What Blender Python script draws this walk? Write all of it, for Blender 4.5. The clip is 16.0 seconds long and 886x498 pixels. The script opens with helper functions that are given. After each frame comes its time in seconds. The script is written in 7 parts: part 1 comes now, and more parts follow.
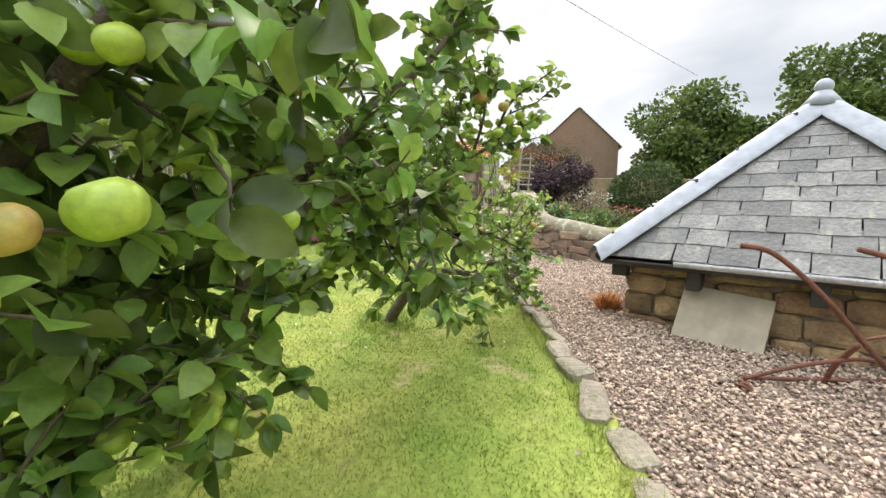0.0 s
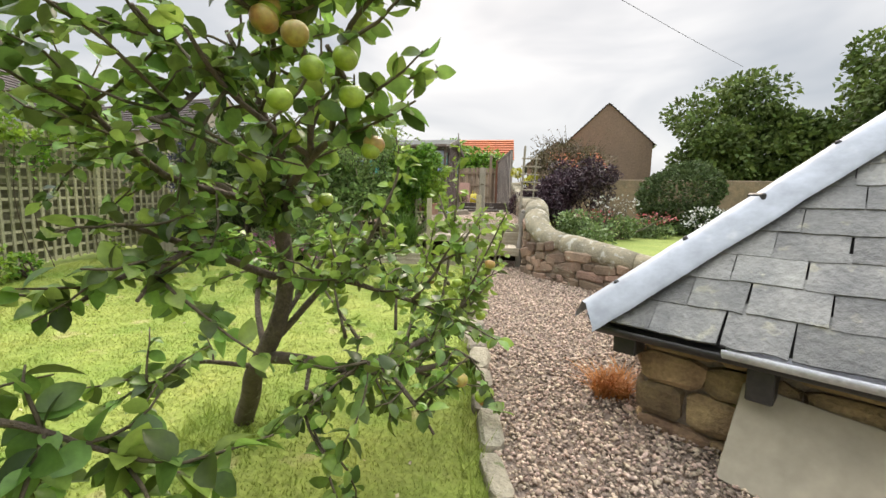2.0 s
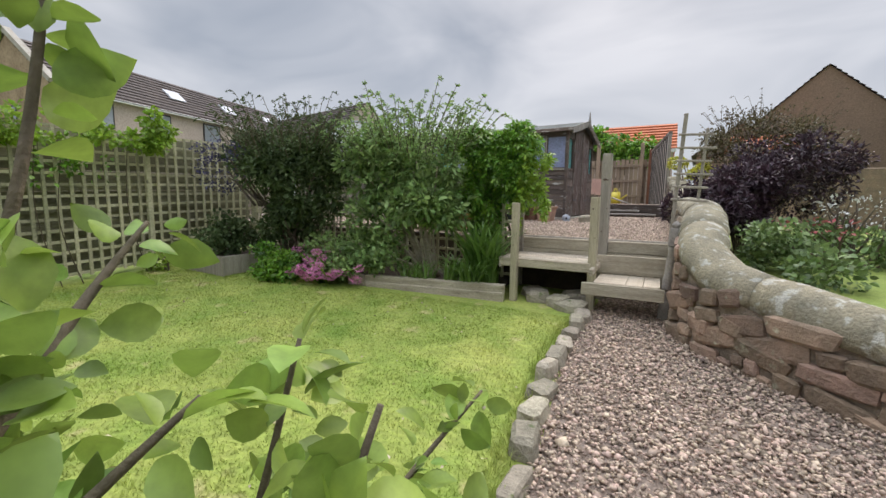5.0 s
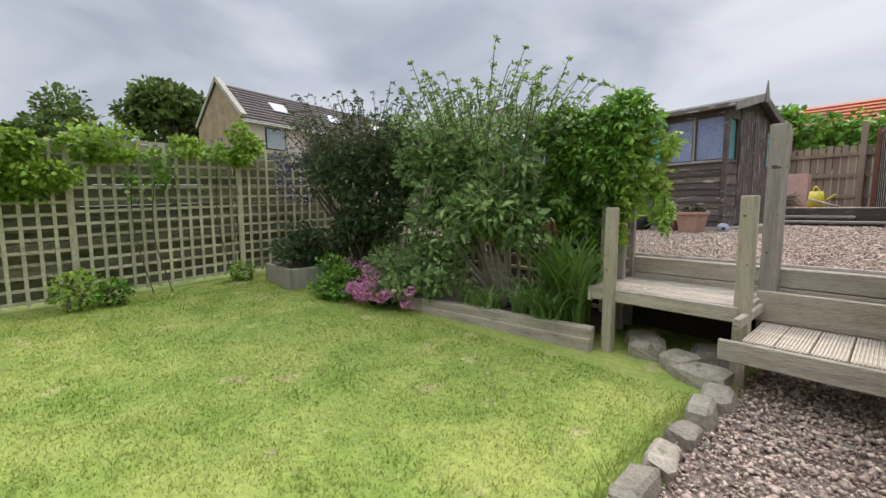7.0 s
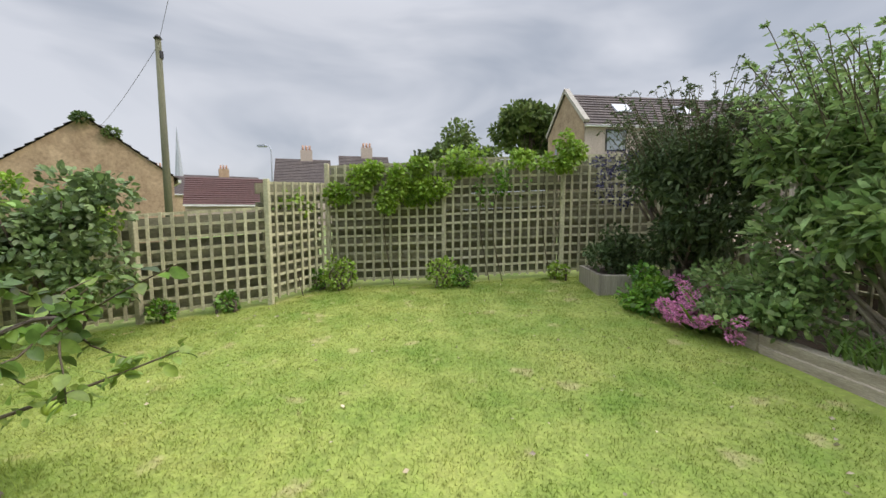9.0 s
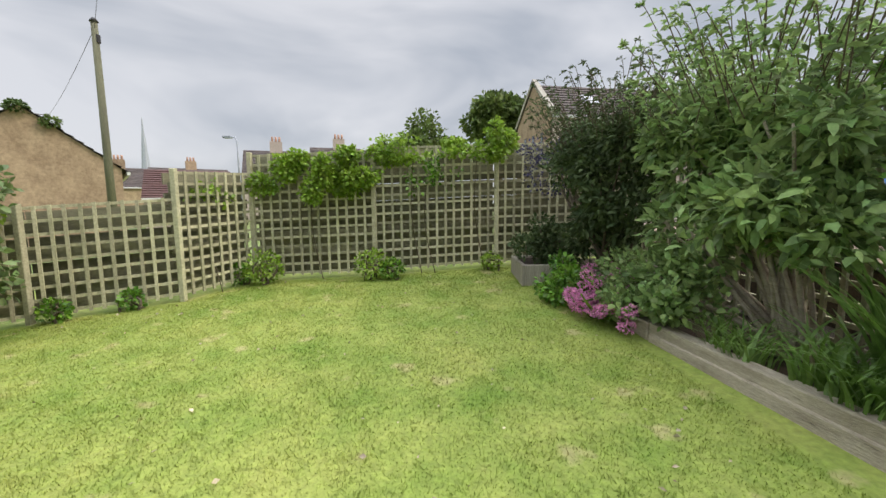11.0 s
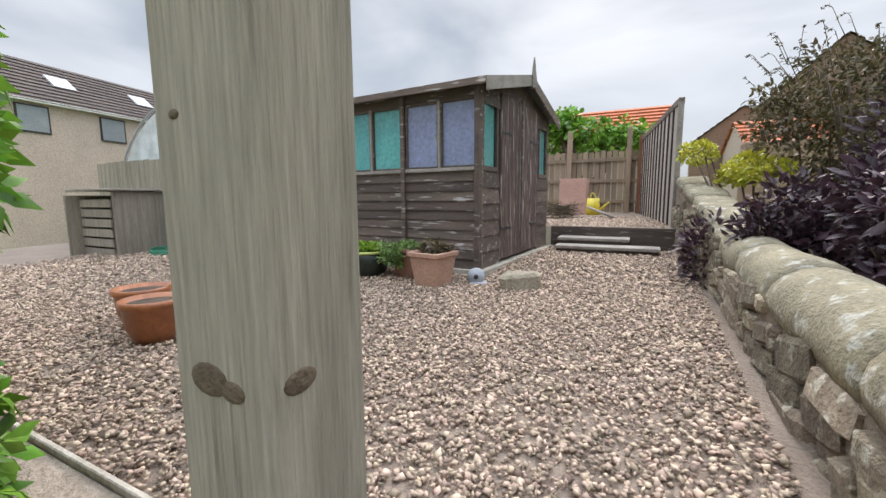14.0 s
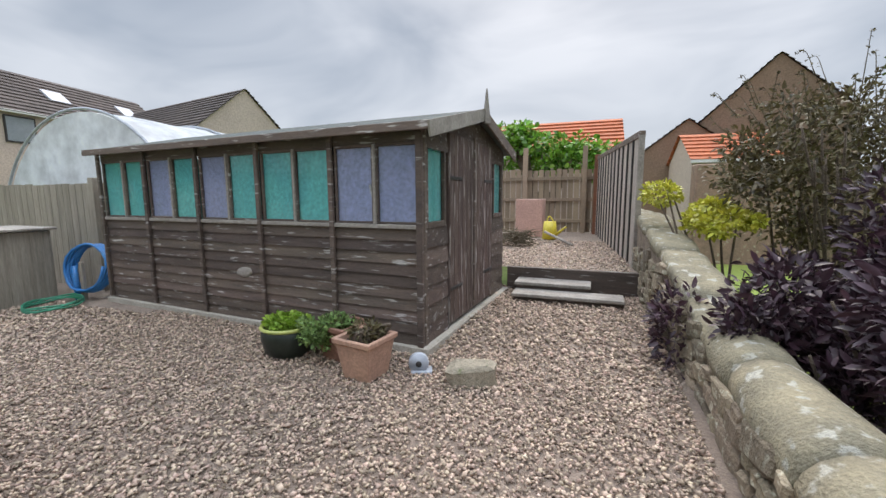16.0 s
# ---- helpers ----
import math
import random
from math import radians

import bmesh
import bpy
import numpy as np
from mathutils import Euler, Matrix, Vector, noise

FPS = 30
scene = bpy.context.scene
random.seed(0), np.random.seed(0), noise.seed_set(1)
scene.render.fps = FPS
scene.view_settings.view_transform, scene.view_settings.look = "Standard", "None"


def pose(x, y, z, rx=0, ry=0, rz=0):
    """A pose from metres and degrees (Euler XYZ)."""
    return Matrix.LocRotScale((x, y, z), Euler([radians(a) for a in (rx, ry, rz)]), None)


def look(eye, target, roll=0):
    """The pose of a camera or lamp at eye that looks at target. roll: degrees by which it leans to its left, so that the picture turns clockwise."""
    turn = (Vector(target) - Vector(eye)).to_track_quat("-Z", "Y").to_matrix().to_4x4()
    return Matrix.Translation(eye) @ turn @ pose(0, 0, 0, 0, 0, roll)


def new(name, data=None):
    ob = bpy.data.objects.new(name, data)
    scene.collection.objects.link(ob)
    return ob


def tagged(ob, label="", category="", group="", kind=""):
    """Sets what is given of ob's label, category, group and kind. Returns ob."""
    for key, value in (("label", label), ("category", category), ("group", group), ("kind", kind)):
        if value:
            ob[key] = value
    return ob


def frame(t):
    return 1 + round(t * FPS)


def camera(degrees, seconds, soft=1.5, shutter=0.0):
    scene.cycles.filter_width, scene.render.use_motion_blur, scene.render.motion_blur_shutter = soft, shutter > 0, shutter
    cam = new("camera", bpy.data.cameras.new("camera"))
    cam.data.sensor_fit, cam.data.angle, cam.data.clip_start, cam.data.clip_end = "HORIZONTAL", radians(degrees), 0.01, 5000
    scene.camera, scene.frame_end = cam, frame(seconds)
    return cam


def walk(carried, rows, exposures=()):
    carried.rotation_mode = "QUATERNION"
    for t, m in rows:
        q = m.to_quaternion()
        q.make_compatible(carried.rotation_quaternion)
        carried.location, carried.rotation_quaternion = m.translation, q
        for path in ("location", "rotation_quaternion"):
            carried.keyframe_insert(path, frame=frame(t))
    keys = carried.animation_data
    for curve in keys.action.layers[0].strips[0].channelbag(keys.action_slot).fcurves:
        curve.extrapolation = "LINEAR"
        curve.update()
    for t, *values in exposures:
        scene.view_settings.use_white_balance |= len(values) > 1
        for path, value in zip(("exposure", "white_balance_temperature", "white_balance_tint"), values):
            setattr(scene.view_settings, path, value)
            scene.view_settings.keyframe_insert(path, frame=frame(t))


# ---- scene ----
cam = camera(95.2, 16.0)
METRES, EYE, TILT, LEAN, TURN = 10.2, 1.5, 0.0, 0.0, 3.9
ROWS = [
    (0.0, 0.0, 0.0, 0.0, 0.1, -6.26, -0.9),
    (0.5, 0.0129, 0.0347, 0.0026, 0.78, -6.23, -0.91),
    (1.0, 0.0362, 0.0725, 0.0005, 1.57, -6.29, -0.92),
    (1.5, 0.0597, 0.1066, 0.0139, 2.69, -6.28, -0.94),
    (2.0, 0.0736, 0.1402, 0.0173, 4.16, -6.31, -1.08),
    (2.5, 0.0905, 0.1774, 0.0192, 6.32, -6.44, -1.16),
    (3.0, 0.1021, 0.2155, 0.0261, 9.6, -6.51, -1.25),
    (3.5, 0.1036, 0.255, 0.0272, 13.79, -6.6, -1.29),
    (4.0, 0.1077, 0.2926, 0.0295, 18.41, -6.81, -1.33),
    (6.5, 0.1203, 0.4864, 0.0253, 35.95, -5.99, 0.33),
    (7.0, 0.1235, 0.5118, 0.027, 44.49, -5.76, 0.25),
    (7.5, 0.1202, 0.5297, 0.0293, 57.03, -5.7, 0.19),
    (8.0, 0.1207, 0.5375, 0.0302, 72.93, -5.54, 0.06),
    (8.5, 0.1285, 0.5376, 0.0319, 89.74, -5.56, 0.01),
    (11.0, 0.1144, 0.6126, 0.0285, 86.94, -6.67, 0.43),
    (11.5, 0.1176, 0.6554, 0.0332, 71.1, -6.8, 0.61),
    (12.0, 0.1147, 0.6973, 0.0331, 57.27, -6.92, 0.66),
    (12.5, 0.1154, 0.7386, 0.0355, 46.03, -7.1, 0.76),
    (13.0, 0.12, 0.7797, 0.0416, 36.9, -7.14, 0.61),
    (13.5, 0.1185, 0.8203, 0.0464, 28.93, -7.18, 0.49),
    (14.0, 0.115, 0.8506, 0.0668, 22.48, -7.25, 0.43),
    (14.5, 0.1144, 0.8639, 0.081, 17.73, -7.29, 0.31),
    (15.0, 0.1129, 0.8929, 0.0857, 15.3, -7.32, 0.27),
    (15.5, 0.1107, 0.9175, 0.1055, 15.14, -7.43, 0.26),
    (16.0, 0.1046, 0.9224, 0.118, 16.56, -7.45, 0.27),
]
walk(cam, [(t, pose(0, 0, EYE, TILT, LEAN, TURN) @ pose(METRES * x, METRES * y, METRES * z, 90 + pitch, roll, yaw)) for t, x, y, z, yaw, pitch, roll in ROWS],
     [(0.0, 0.72, 7500, 15), (1.5, 0.58, 7550, 15), (2.5, 0.38, 7650, 14), (3.5, 0.12, 7400, 14), (4.2, 0.06, 7150, 15), (7.5, 0.12, 6900, 17), (11.0, 0.2, 7150, 16), (12.5, 0.5, 7250, 16), (14.0, 0.36, 6950, 14), (16.0, 0.2, 6850, 14)])

# ---------- world and light: a bright overcast sky ----------
world = bpy.data.worlds.new("overcast")
scene.world = world
world.use_nodes = True
wn, wl = world.node_tree.nodes, world.node_tree.links
wbg = wn["Background"]
sky = wn.new("ShaderNodeTexSky")
sky.sky_type, sky.sun_disc = "NISHITA", False
sky.sun_elevation, sky.sun_rotation = radians(42), radians(-6)
wco = wn.new("ShaderNodeTexCoord")
wmap = wn.new("ShaderNodeMapping")
wmap.inputs["Scale"].default_value = (1.0, 1.0, 2.6)
wl.new(wco.outputs["Generated"], wmap.inputs["Vector"])
cl1 = wn.new("ShaderNodeTexNoise")
cl1.inputs["Scale"].default_value, cl1.inputs["Detail"].default_value, cl1.inputs["Distortion"].default_value = 2.1, 4, 0.5
wl.new(wmap.outputs["Vector"], cl1.inputs["Vector"])
crp = wn.new("ShaderNodeValToRGB")
crp.color_ramp.elements[0].position, crp.color_ramp.elements[0].color = 0.32, (0.37, 0.45, 0.55, 1)
crp.color_ramp.elements[1].position, crp.color_ramp.elements[1].color = 0.64, (0.67, 0.75, 0.84, 1)
wl.new(cl1.outputs["Fac"], crp.inputs["Fac"])
# the brighter cloud in front of the hidden sun
sund = wn.new("ShaderNodeVectorMath")
sund.operation = "DOT_PRODUCT"
sund.inputs[1].default_value = (0.03, 0.80, 0.60)
wl.new(wco.outputs["Generated"], sund.inputs[0])
sunr = wn.new("ShaderNodeMapRange")
sunr.interpolation_type = "SMOOTHSTEP"
sunr.inputs["From Min"].default_value, sunr.inputs["From Max"].default_value = 0.85, 1.0
sunr.inputs["To Min"].default_value, sunr.inputs["To Max"].default_value = 0.0, 0.22
wl.new(sund.outputs["Value"], sunr.inputs["Value"])
addg = wn.new("ShaderNodeMixRGB")
addg.blend_type = "ADD"
addg.inputs["Color2"].default_value = (0.60, 0.58, 0.55, 1)
wl.new(sunr.outputs["Result"], addg.inputs["Fac"])
wl.new(crp.outputs["Color"], addg.inputs["Color1"])
skys = wn.new("ShaderNodeMixRGB")
skys.blend_type = "MULTIPLY"
skys.inputs["Fac"].default_value = 1.0
skys.inputs["Color2"].default_value = (0.1, 0.1, 0.1, 1)
wl.new(sky.outputs["Color"], skys.inputs["Color1"])
wmix = wn.new("ShaderNodeMixRGB")
wmix.inputs["Fac"].default_value = 0.88
wl.new(skys.outputs["Color"], wmix.inputs["Color1"])
wl.new(addg.outputs["Color"], wmix.inputs["Color2"])
# an overcast sky is brighter overhead than at the horizon
sep = wn.new("ShaderNodeSeparateXYZ")
wl.new(wco.outputs["Generated"], sep.inputs["Vector"])
zen = wn.new("ShaderNodeMapRange")
zen.interpolation_type = "SMOOTHSTEP"
zen.inputs["From Min"].default_value, zen.inputs["From Max"].default_value = 0.40, 0.95
zen.inputs["To Min"].default_value, zen.inputs["To Max"].default_value = 1.0, 4.7
wl.new(sep.outputs["Z"], zen.inputs["Value"])
grade = wn.new("ShaderNodeVectorMath")
grade.operation = "SCALE"
wl.new(wmix.outputs["Color"], grade.inputs[0])
wl.new(zen.outputs["Result"], grade.inputs["Scale"])
wl.new(grade.outputs["Vector"], wbg.inputs["Color"])
wbg.inputs["Strength"].default_value = 0.92
sun = new("sun", bpy.data.lights.new("sun", "SUN"))
sun.data.energy, sun.data.angle, sun.data.color = 1.7, radians(20), (1.0, 0.95, 0.88)
sun.matrix_world = look((1, 26, 22), (0, 0, 0))
tagged(sun, kind="structure")


# ---------- materials ----------
def material(name, colour, second=None, scale=3.0, rough=0.8, bump=0.3, fine=40.0, third=None, spots=0.0, vary=0.0, metal=0.0,
             trans=0.0, stretch=(1, 1, 1), local=False, coat=0.0, spec=0.5):
    """Two scales of noise between colours, a third colour in patches, fine bump; vary: change from piece to piece."""
    m = bpy.data.materials.new(name)
    m.use_nodes = True
    n, l = m.node_tree.nodes, m.node_tree.links
    b = n["Principled BSDF"]
    b.inputs["Roughness"].default_value, b.inputs["Metallic"].default_value = rough, metal
    b.inputs["Specular IOR Level"].default_value = spec
    b.inputs["Coat Weight"].default_value = coat
    second = second or tuple(c * 0.7 for c in colour)
    if local:
        src = n.new("ShaderNodeTexCoord").outputs["Object"]
    else:
        src = n.new("ShaderNodeNewGeometry").outputs["Position"]
    mp = n.new("ShaderNodeMapping")
    mp.inputs["Scale"].default_value = stretch
    l.new(src, mp.inputs["Vector"])
    t1, t2 = n.new("ShaderNodeTexNoise"), n.new("ShaderNodeTexNoise")
    t1.inputs["Scale"].default_value, t1.inputs["Detail"].default_value, t1.inputs["Roughness"].default_value = scale, 6, 0.65
    t2.inputs["Scale"].default_value, t2.inputs["Detail"].default_value, t2.inputs["Roughness"].default_value = fine, 4, 0.6
    l.new(mp.outputs["Vector"], t1.inputs["Vector"])
    l.new(mp.outputs["Vector"], t2.inputs["Vector"])
    r1 = n.new("ShaderNodeMapRange")
    r1.inputs["From Min"].default_value, r1.inputs["From Max"].default_value = 0.33, 0.67
    l.new(t1.outputs["Fac"], r1.inputs["Value"])
    mx = n.new("ShaderNodeMixRGB")
    mx.inputs["Color1"].default_value, mx.inputs["Color2"].default_value = (*colour, 1), (*second, 1)
    l.new(r1.outputs["Result"], mx.inputs["Fac"])
    out = mx.outputs["Color"]
    if third:
        t3 = n.new("ShaderNodeTexNoise")
        t3.inputs["Scale"].default_value, t3.inputs["Detail"].default_value = scale * 2.3, 7
        l.new(mp.outputs["Vector"], t3.inputs["Vector"])
        r3 = n.new("ShaderNodeMapRange")
        r3.inputs["From Min"].default_value, r3.inputs["From Max"].default_value = 0.62 - spots, 0.70 - spots
        l.new(t3.outputs["Fac"], r3.inputs["Value"])
        m3 = n.new("ShaderNodeMixRGB")
        m3.inputs["Color2"].default_value = (*third, 1)
        l.new(r3.outputs["Result"], m3.inputs["Fac"])
        l.new(out, m3.inputs["Color1"])
        out = m3.outputs["Color"]
    hs = n.new("ShaderNodeHueSaturation")
    l.new(out, hs.inputs["Color"])
    r2 = n.new("ShaderNodeMapRange")
    r2.inputs["From Min"].default_value, r2.inputs["From Max"].default_value = 0.3, 0.7
    r2.inputs["To Min"].default_value, r2.inputs["To Max"].default_value = 0.78, 1.2
    l.new(t2.outputs["Fac"], r2.inputs["Value"])
    val = r2.outputs["Result"]
    if vary:
        if vary > 0:
            rnd = n.new("ShaderNodeNewGeometry").outputs["Random Per Island"]
        else:
            rnd = n.new("ShaderNodeObjectInfo").outputs["Random"]
        rv = n.new("ShaderNodeMapRange")
        rv.inputs["To Min"].default_value, rv.inputs["To Max"].default_value = 1 - abs(vary), 1 + abs(vary)
        l.new(rnd, rv.inputs["Value"])
        mu = n.new("ShaderNodeMath")
        mu.operation = "MULTIPLY"
        l.new(val, mu.inputs[0])
        l.new(rv.outputs["Result"], mu.inputs[1])
        val = mu.outputs[0]
        hv = n.new("ShaderNodeMapRange")
        hv.inputs["To Min"].default_value, hv.inputs["To Max"].default_value = 0.5 - 0.035 * abs(vary), 0.5 + 0.035 * abs(vary)
        wh = n.new("ShaderNodeTexWhiteNoise")
        wh.noise_dimensions = "1D"
        l.new(rnd, wh.inputs["W"])
        l.new(wh.outputs["Value"], hv.inputs["Value"])
        l.new(hv.outputs["Result"], hs.inputs["Hue"])
    l.new(val, hs.inputs["Value"])
    l.new(hs.outputs["Color"], b.inputs["Base Color"])
    if bump:
        bp = n.new("ShaderNodeBump")
        bp.inputs["Strength"].default_value, bp.inputs["Distance"].default_value = bump, 0.02
        l.new(t2.outputs["Fac"], bp.inputs["Height"])
        l.new(bp.outputs["Normal"], b.inputs["Normal"])
    if trans:
        tr = n.new("ShaderNodeBsdfTranslucent")
        ms = n.new("ShaderNodeMixShader")
        ms.inputs["Fac"].default_value = trans
        l.new(hs.outputs["Color"], tr.inputs["Color"])
        l.new(b.outputs["BSDF"], ms.inputs[1])
        l.new(tr.outputs["BSDF"], ms.inputs[2])
        l.new(ms.outputs["Shader"], n["Material Output"].inputs["Surface"])
    return m


M = {}
M["lawn"] = material("lawn", (0.165, 0.255, 0.035), (0.335, 0.365, 0.085), 1.5, 0.9, 0.5, 26, third=(0.38, 0.355, 0.14), spots=0.0)
M["blade"] = material("grass_blade", (0.185, 0.28, 0.042), (0.365, 0.395, 0.10), 1.5, 0.7, 0, 26, third=(0.40, 0.37, 0.15), spots=0.0, vary=0.15, trans=0.45, spec=0.3)
M["greenlawn"] = material("greener_lawn", (0.165, 0.235, 0.035), (0.25, 0.295, 0.065), 1.3, 0.9, 0.6, 30)
M["meadow"] = material("far_ground", (0.13, 0.20, 0.04), (0.2, 0.22, 0.08), 0.1, 0.9, 0.2, 3)
# bed darker than its pebbles: shade in the gaps is put into the colour
M["gravelbed"] = material("gap_shaded_gravel_bed", (0.23, 0.175, 0.14), (0.31, 0.245, 0.195), 2.0, 0.9, 0.8, 60)
M["pebble"] = material("pebble", (0.50, 0.395, 0.315), (0.375, 0.275, 0.205), 30, 0.85, 0.1, 120, vary=0.58, spec=0.3)
M["earth"] = material("dark_earth", (0.05, 0.035, 0.025), (0.09, 0.065, 0.045), 4, 0.95, 0.8, 40)
M["sandstone"] = material("sandstone_block", (0.39, 0.275, 0.145), (0.18, 0.115, 0.065), 5, 0.9, 0.7, 45, third=(0.06, 0.045, 0.035), spots=-0.03, vary=-0.4)
M["greyrubble"] = material("grey_rubble_stone", (0.33, 0.27, 0.19), (0.17, 0.135, 0.095), 7, 0.95, 1.0, 50, third=(0.47, 0.44, 0.34), spots=0.04, vary=-0.4)
M["rubble"] = material("rubble_stone", (0.36, 0.24, 0.17), (0.22, 0.16, 0.115), 5, 0.92, 0.8, 40, third=(0.42, 0.38, 0.27), spots=0.0, vary=-0.4)
M["greystone"] = material("grey_edging_stone", (0.38, 0.33, 0.25), (0.24, 0.21, 0.155), 6, 0.92, 0.8, 40, third=(0.14, 0.16, 0.07), spots=-0.01, vary=-0.3)
M["palestrip"] = material("pale_edging", (0.56, 0.51, 0.44), (0.40, 0.35, 0.29), 6, 0.9, 0.5, 40)
M["sand"] = material("sandy_fill", (0.42, 0.345, 0.28), (0.31, 0.25, 0.20), 7, 0.95, 0.9, 45, third=(0.22, 0.175, 0.14), spots=-0.01)
M["pinkbox"] = material("faded_pink_paint", (0.55, 0.34, 0.28), (0.47, 0.29, 0.24), 3, 0.7, 0.1, 30)
M["mortar"] = material("lime_mortar", (0.30, 0.24, 0.18), (0.19, 0.145, 0.11), 6, 0.95, 0.9, 50)
M["coping"] = material("coping_stone", (0.36, 0.31, 0.205), (0.21, 0.19, 0.135), 5, 0.92, 1.0, 55, third=(0.47, 0.45, 0.38), spots=0.055)
M["slate"] = material("roof_slate", (0.23, 0.225, 0.205), (0.12, 0.12, 0.115), 5, 0.5, 0.8, 34, third=(0.265, 0.255, 0.20), spots=0.0, vary=-0.32)
M["lead"] = material("lead_flashing", (0.40, 0.43, 0.48), (0.33, 0.355, 0.395), 2.5, 0.6, 0.05, 7, third=(0.46, 0.48, 0.50), spots=-0.02)
M["gutter"] = material("black_gutter", (0.02, 0.02, 0.02), (0.04, 0.035, 0.035), 6, 0.45, 0.2, 40)
M["gutterwhite_gleam"] = material("pale_gutter_and_gleam", (0.62, 0.64, 0.68), (0.5, 0.5, 0.54), 6, 0.4, 0.1, 40)
M["rustgutter"] = material("brown_gutter", (0.10, 0.075, 0.055), (0.065, 0.048, 0.038), 7, 0.7, 0.5, 60)
M["rust"] = material("rusty_iron", (0.20, 0.075, 0.045), (0.11, 0.045, 0.03), 9, 0.85, 0.6, 70, third=(0.32, 0.20, 0.17), spots=-0.02)
M["board"] = material("beige_board", (0.40, 0.355, 0.265), (0.36, 0.315, 0.235), 3, 0.8, 0.1, 6)
M["timber"] = material("weathered_timber", (0.52, 0.455, 0.345), (0.33, 0.28, 0.205), 2.6, 0.88, 0.6, 30, third=(0.18, 0.15, 0.11), spots=-0.03, vary=-0.15, stretch=(0.7, 4, 6))
M["posttimber"] = material("treated_post", (0.53, 0.465, 0.32), (0.34, 0.295, 0.20), 2.4, 0.88, 0.6, 30, third=(0.17, 0.145, 0.10), spots=-0.05, vary=-0.12, stretch=(8, 8, 0.45))
M["greypost"] = material("grey_post", (0.42, 0.375, 0.305), (0.26, 0.23, 0.185), 2.6, 0.9, 0.6, 30, third=(0.15, 0.13, 0.10), spots=-0.05, vary=-0.12, stretch=(9, 9, 0.45))
M["plank"] = material("deck_plank", (0.58, 0.51, 0.40), (0.40, 0.335, 0.25), 2.6, 0.6, 0.5, 30, third=(0.22, 0.185, 0.135), spots=-0.04, vary=-0.14, stretch=(0.6, 5, 5))
M["lattice"] = material("lattice_timber", (0.50, 0.47, 0.31), (0.37, 0.355, 0.225), 3, 0.9, 0.4, 40, third=(0.15, 0.14, 0.09), spots=-0.05, vary=-0.25)
M["fenceboard"] = material("fence_board", (0.25, 0.24, 0.15), (0.16, 0.155, 0.095), 2, 0.9, 0.4, 40, vary=-0.25, stretch=(1, 0.4, 3))
M["backboard"] = material("back_fence_board", (0.36, 0.27, 0.185), (0.25, 0.195, 0.14), 2, 0.9, 0.4, 40, vary=-0.2, stretch=(3, 3, 0.5))
M["shedboard"] = material("brown_shed_board", (0.155, 0.112, 0.088), (0.085, 0.063, 0.052), 3, 0.65, 0.5, 40, third=(0.42, 0.395, 0.37), spots=0.015, vary=-0.35, stretch=(0.6, 2, 5))
M["sheddoor"] = material("shed_door_paint", (0.13, 0.085, 0.07), (0.085, 0.058, 0.05), 3, 0.7, 0.5, 40, third=(0.38, 0.34, 0.31), spots=0.05, vary=-0.2, stretch=(5, 5, 0.45))
M["felt"] = material("roof_felt", (0.10, 0.115, 0.105), (0.06, 0.07, 0.065), 3, 0.9, 0.4, 90)
M["bargeboard"] = material("grey_bargeboard", (0.36, 0.33, 0.29), (0.24, 0.215, 0.19), 4, 0.85, 0.4, 40, third=(0.42, 0.40, 0.36), spots=-0.03)
M["concrete"] = material("concrete_base", (0.45, 0.42, 0.36), (0.34, 0.31, 0.26), 4, 0.9, 0.4, 50)
M["bark"] = material("apple_bark", (0.17, 0.13, 0.095), (0.10, 0.075, 0.055), 12, 0.9, 0.9, 60, third=(0.27, 0.28, 0.20), spots=-0.02)
M["twig"] = material("green_twig", (0.13, 0.10, 0.065), (0.09, 0.075, 0.04), 10, 0.85, 0.4, 60)
M["appleleaf"] = material("apple_leaf", (0.23, 0.35, 0.075), (0.13, 0.215, 0.05), 5, 0.36, 0, 30, vary=0.7, trans=0.4)
M["appleshoot"] = material("young_apple_leaf", (0.29, 0.40, 0.075), (0.18, 0.28, 0.05), 5, 0.45, 0, 30, vary=0.35, trans=0.35)
M["budleaf"] = material("shrub_leaf", (0.30, 0.42, 0.155), (0.17, 0.275, 0.09), 4, 0.55, 0, 30, vary=0.5, trans=0.42, spec=0.35)
M["darkleaf"] = material("dark_shrub_leaf", (0.105, 0.145, 0.055), (0.06, 0.095, 0.04), 4, 0.65, 0, 30, vary=0.4, trans=0.25, spec=0.2)
M["creeper"] = material("creeper_leaf", (0.19, 0.36, 0.04), (0.09, 0.22, 0.03), 4, 0.42, 0, 30, vary=0.55, trans=0.35)
M["limeleaf"] = material("lime_leaf", (0.29, 0.43, 0.055), (0.20, 0.34, 0.04), 4, 0.5, 0, 30, vary=0.35, trans=0.35)
M["yellowleaf"] = material("yellow_green_leaf", (0.50, 0.46, 0.05), (0.38, 0.40, 0.05), 4, 0.5, 0, 30, vary=0.35, trans=0.3)
M["purpleleaf"] = material("purple_leaf", (0.065, 0.030, 0.042), (0.036, 0.020, 0.030), 4, 0.5, 0, 30, vary=0.5, trans=0.15)
M["bronzeleaf"] = material("bronze_leaf", (0.13, 0.115, 0.045), (0.085, 0.06, 0.035), 3, 0.55, 0, 30, vary=0.5, trans=0.2)
M["treeleaf"] = material("tree_leaf", (0.145, 0.20, 0.05), (0.075, 0.12, 0.038), 0.5, 0.65, 0, 30, vary=0.45, trans=0.3, spec=0.25)
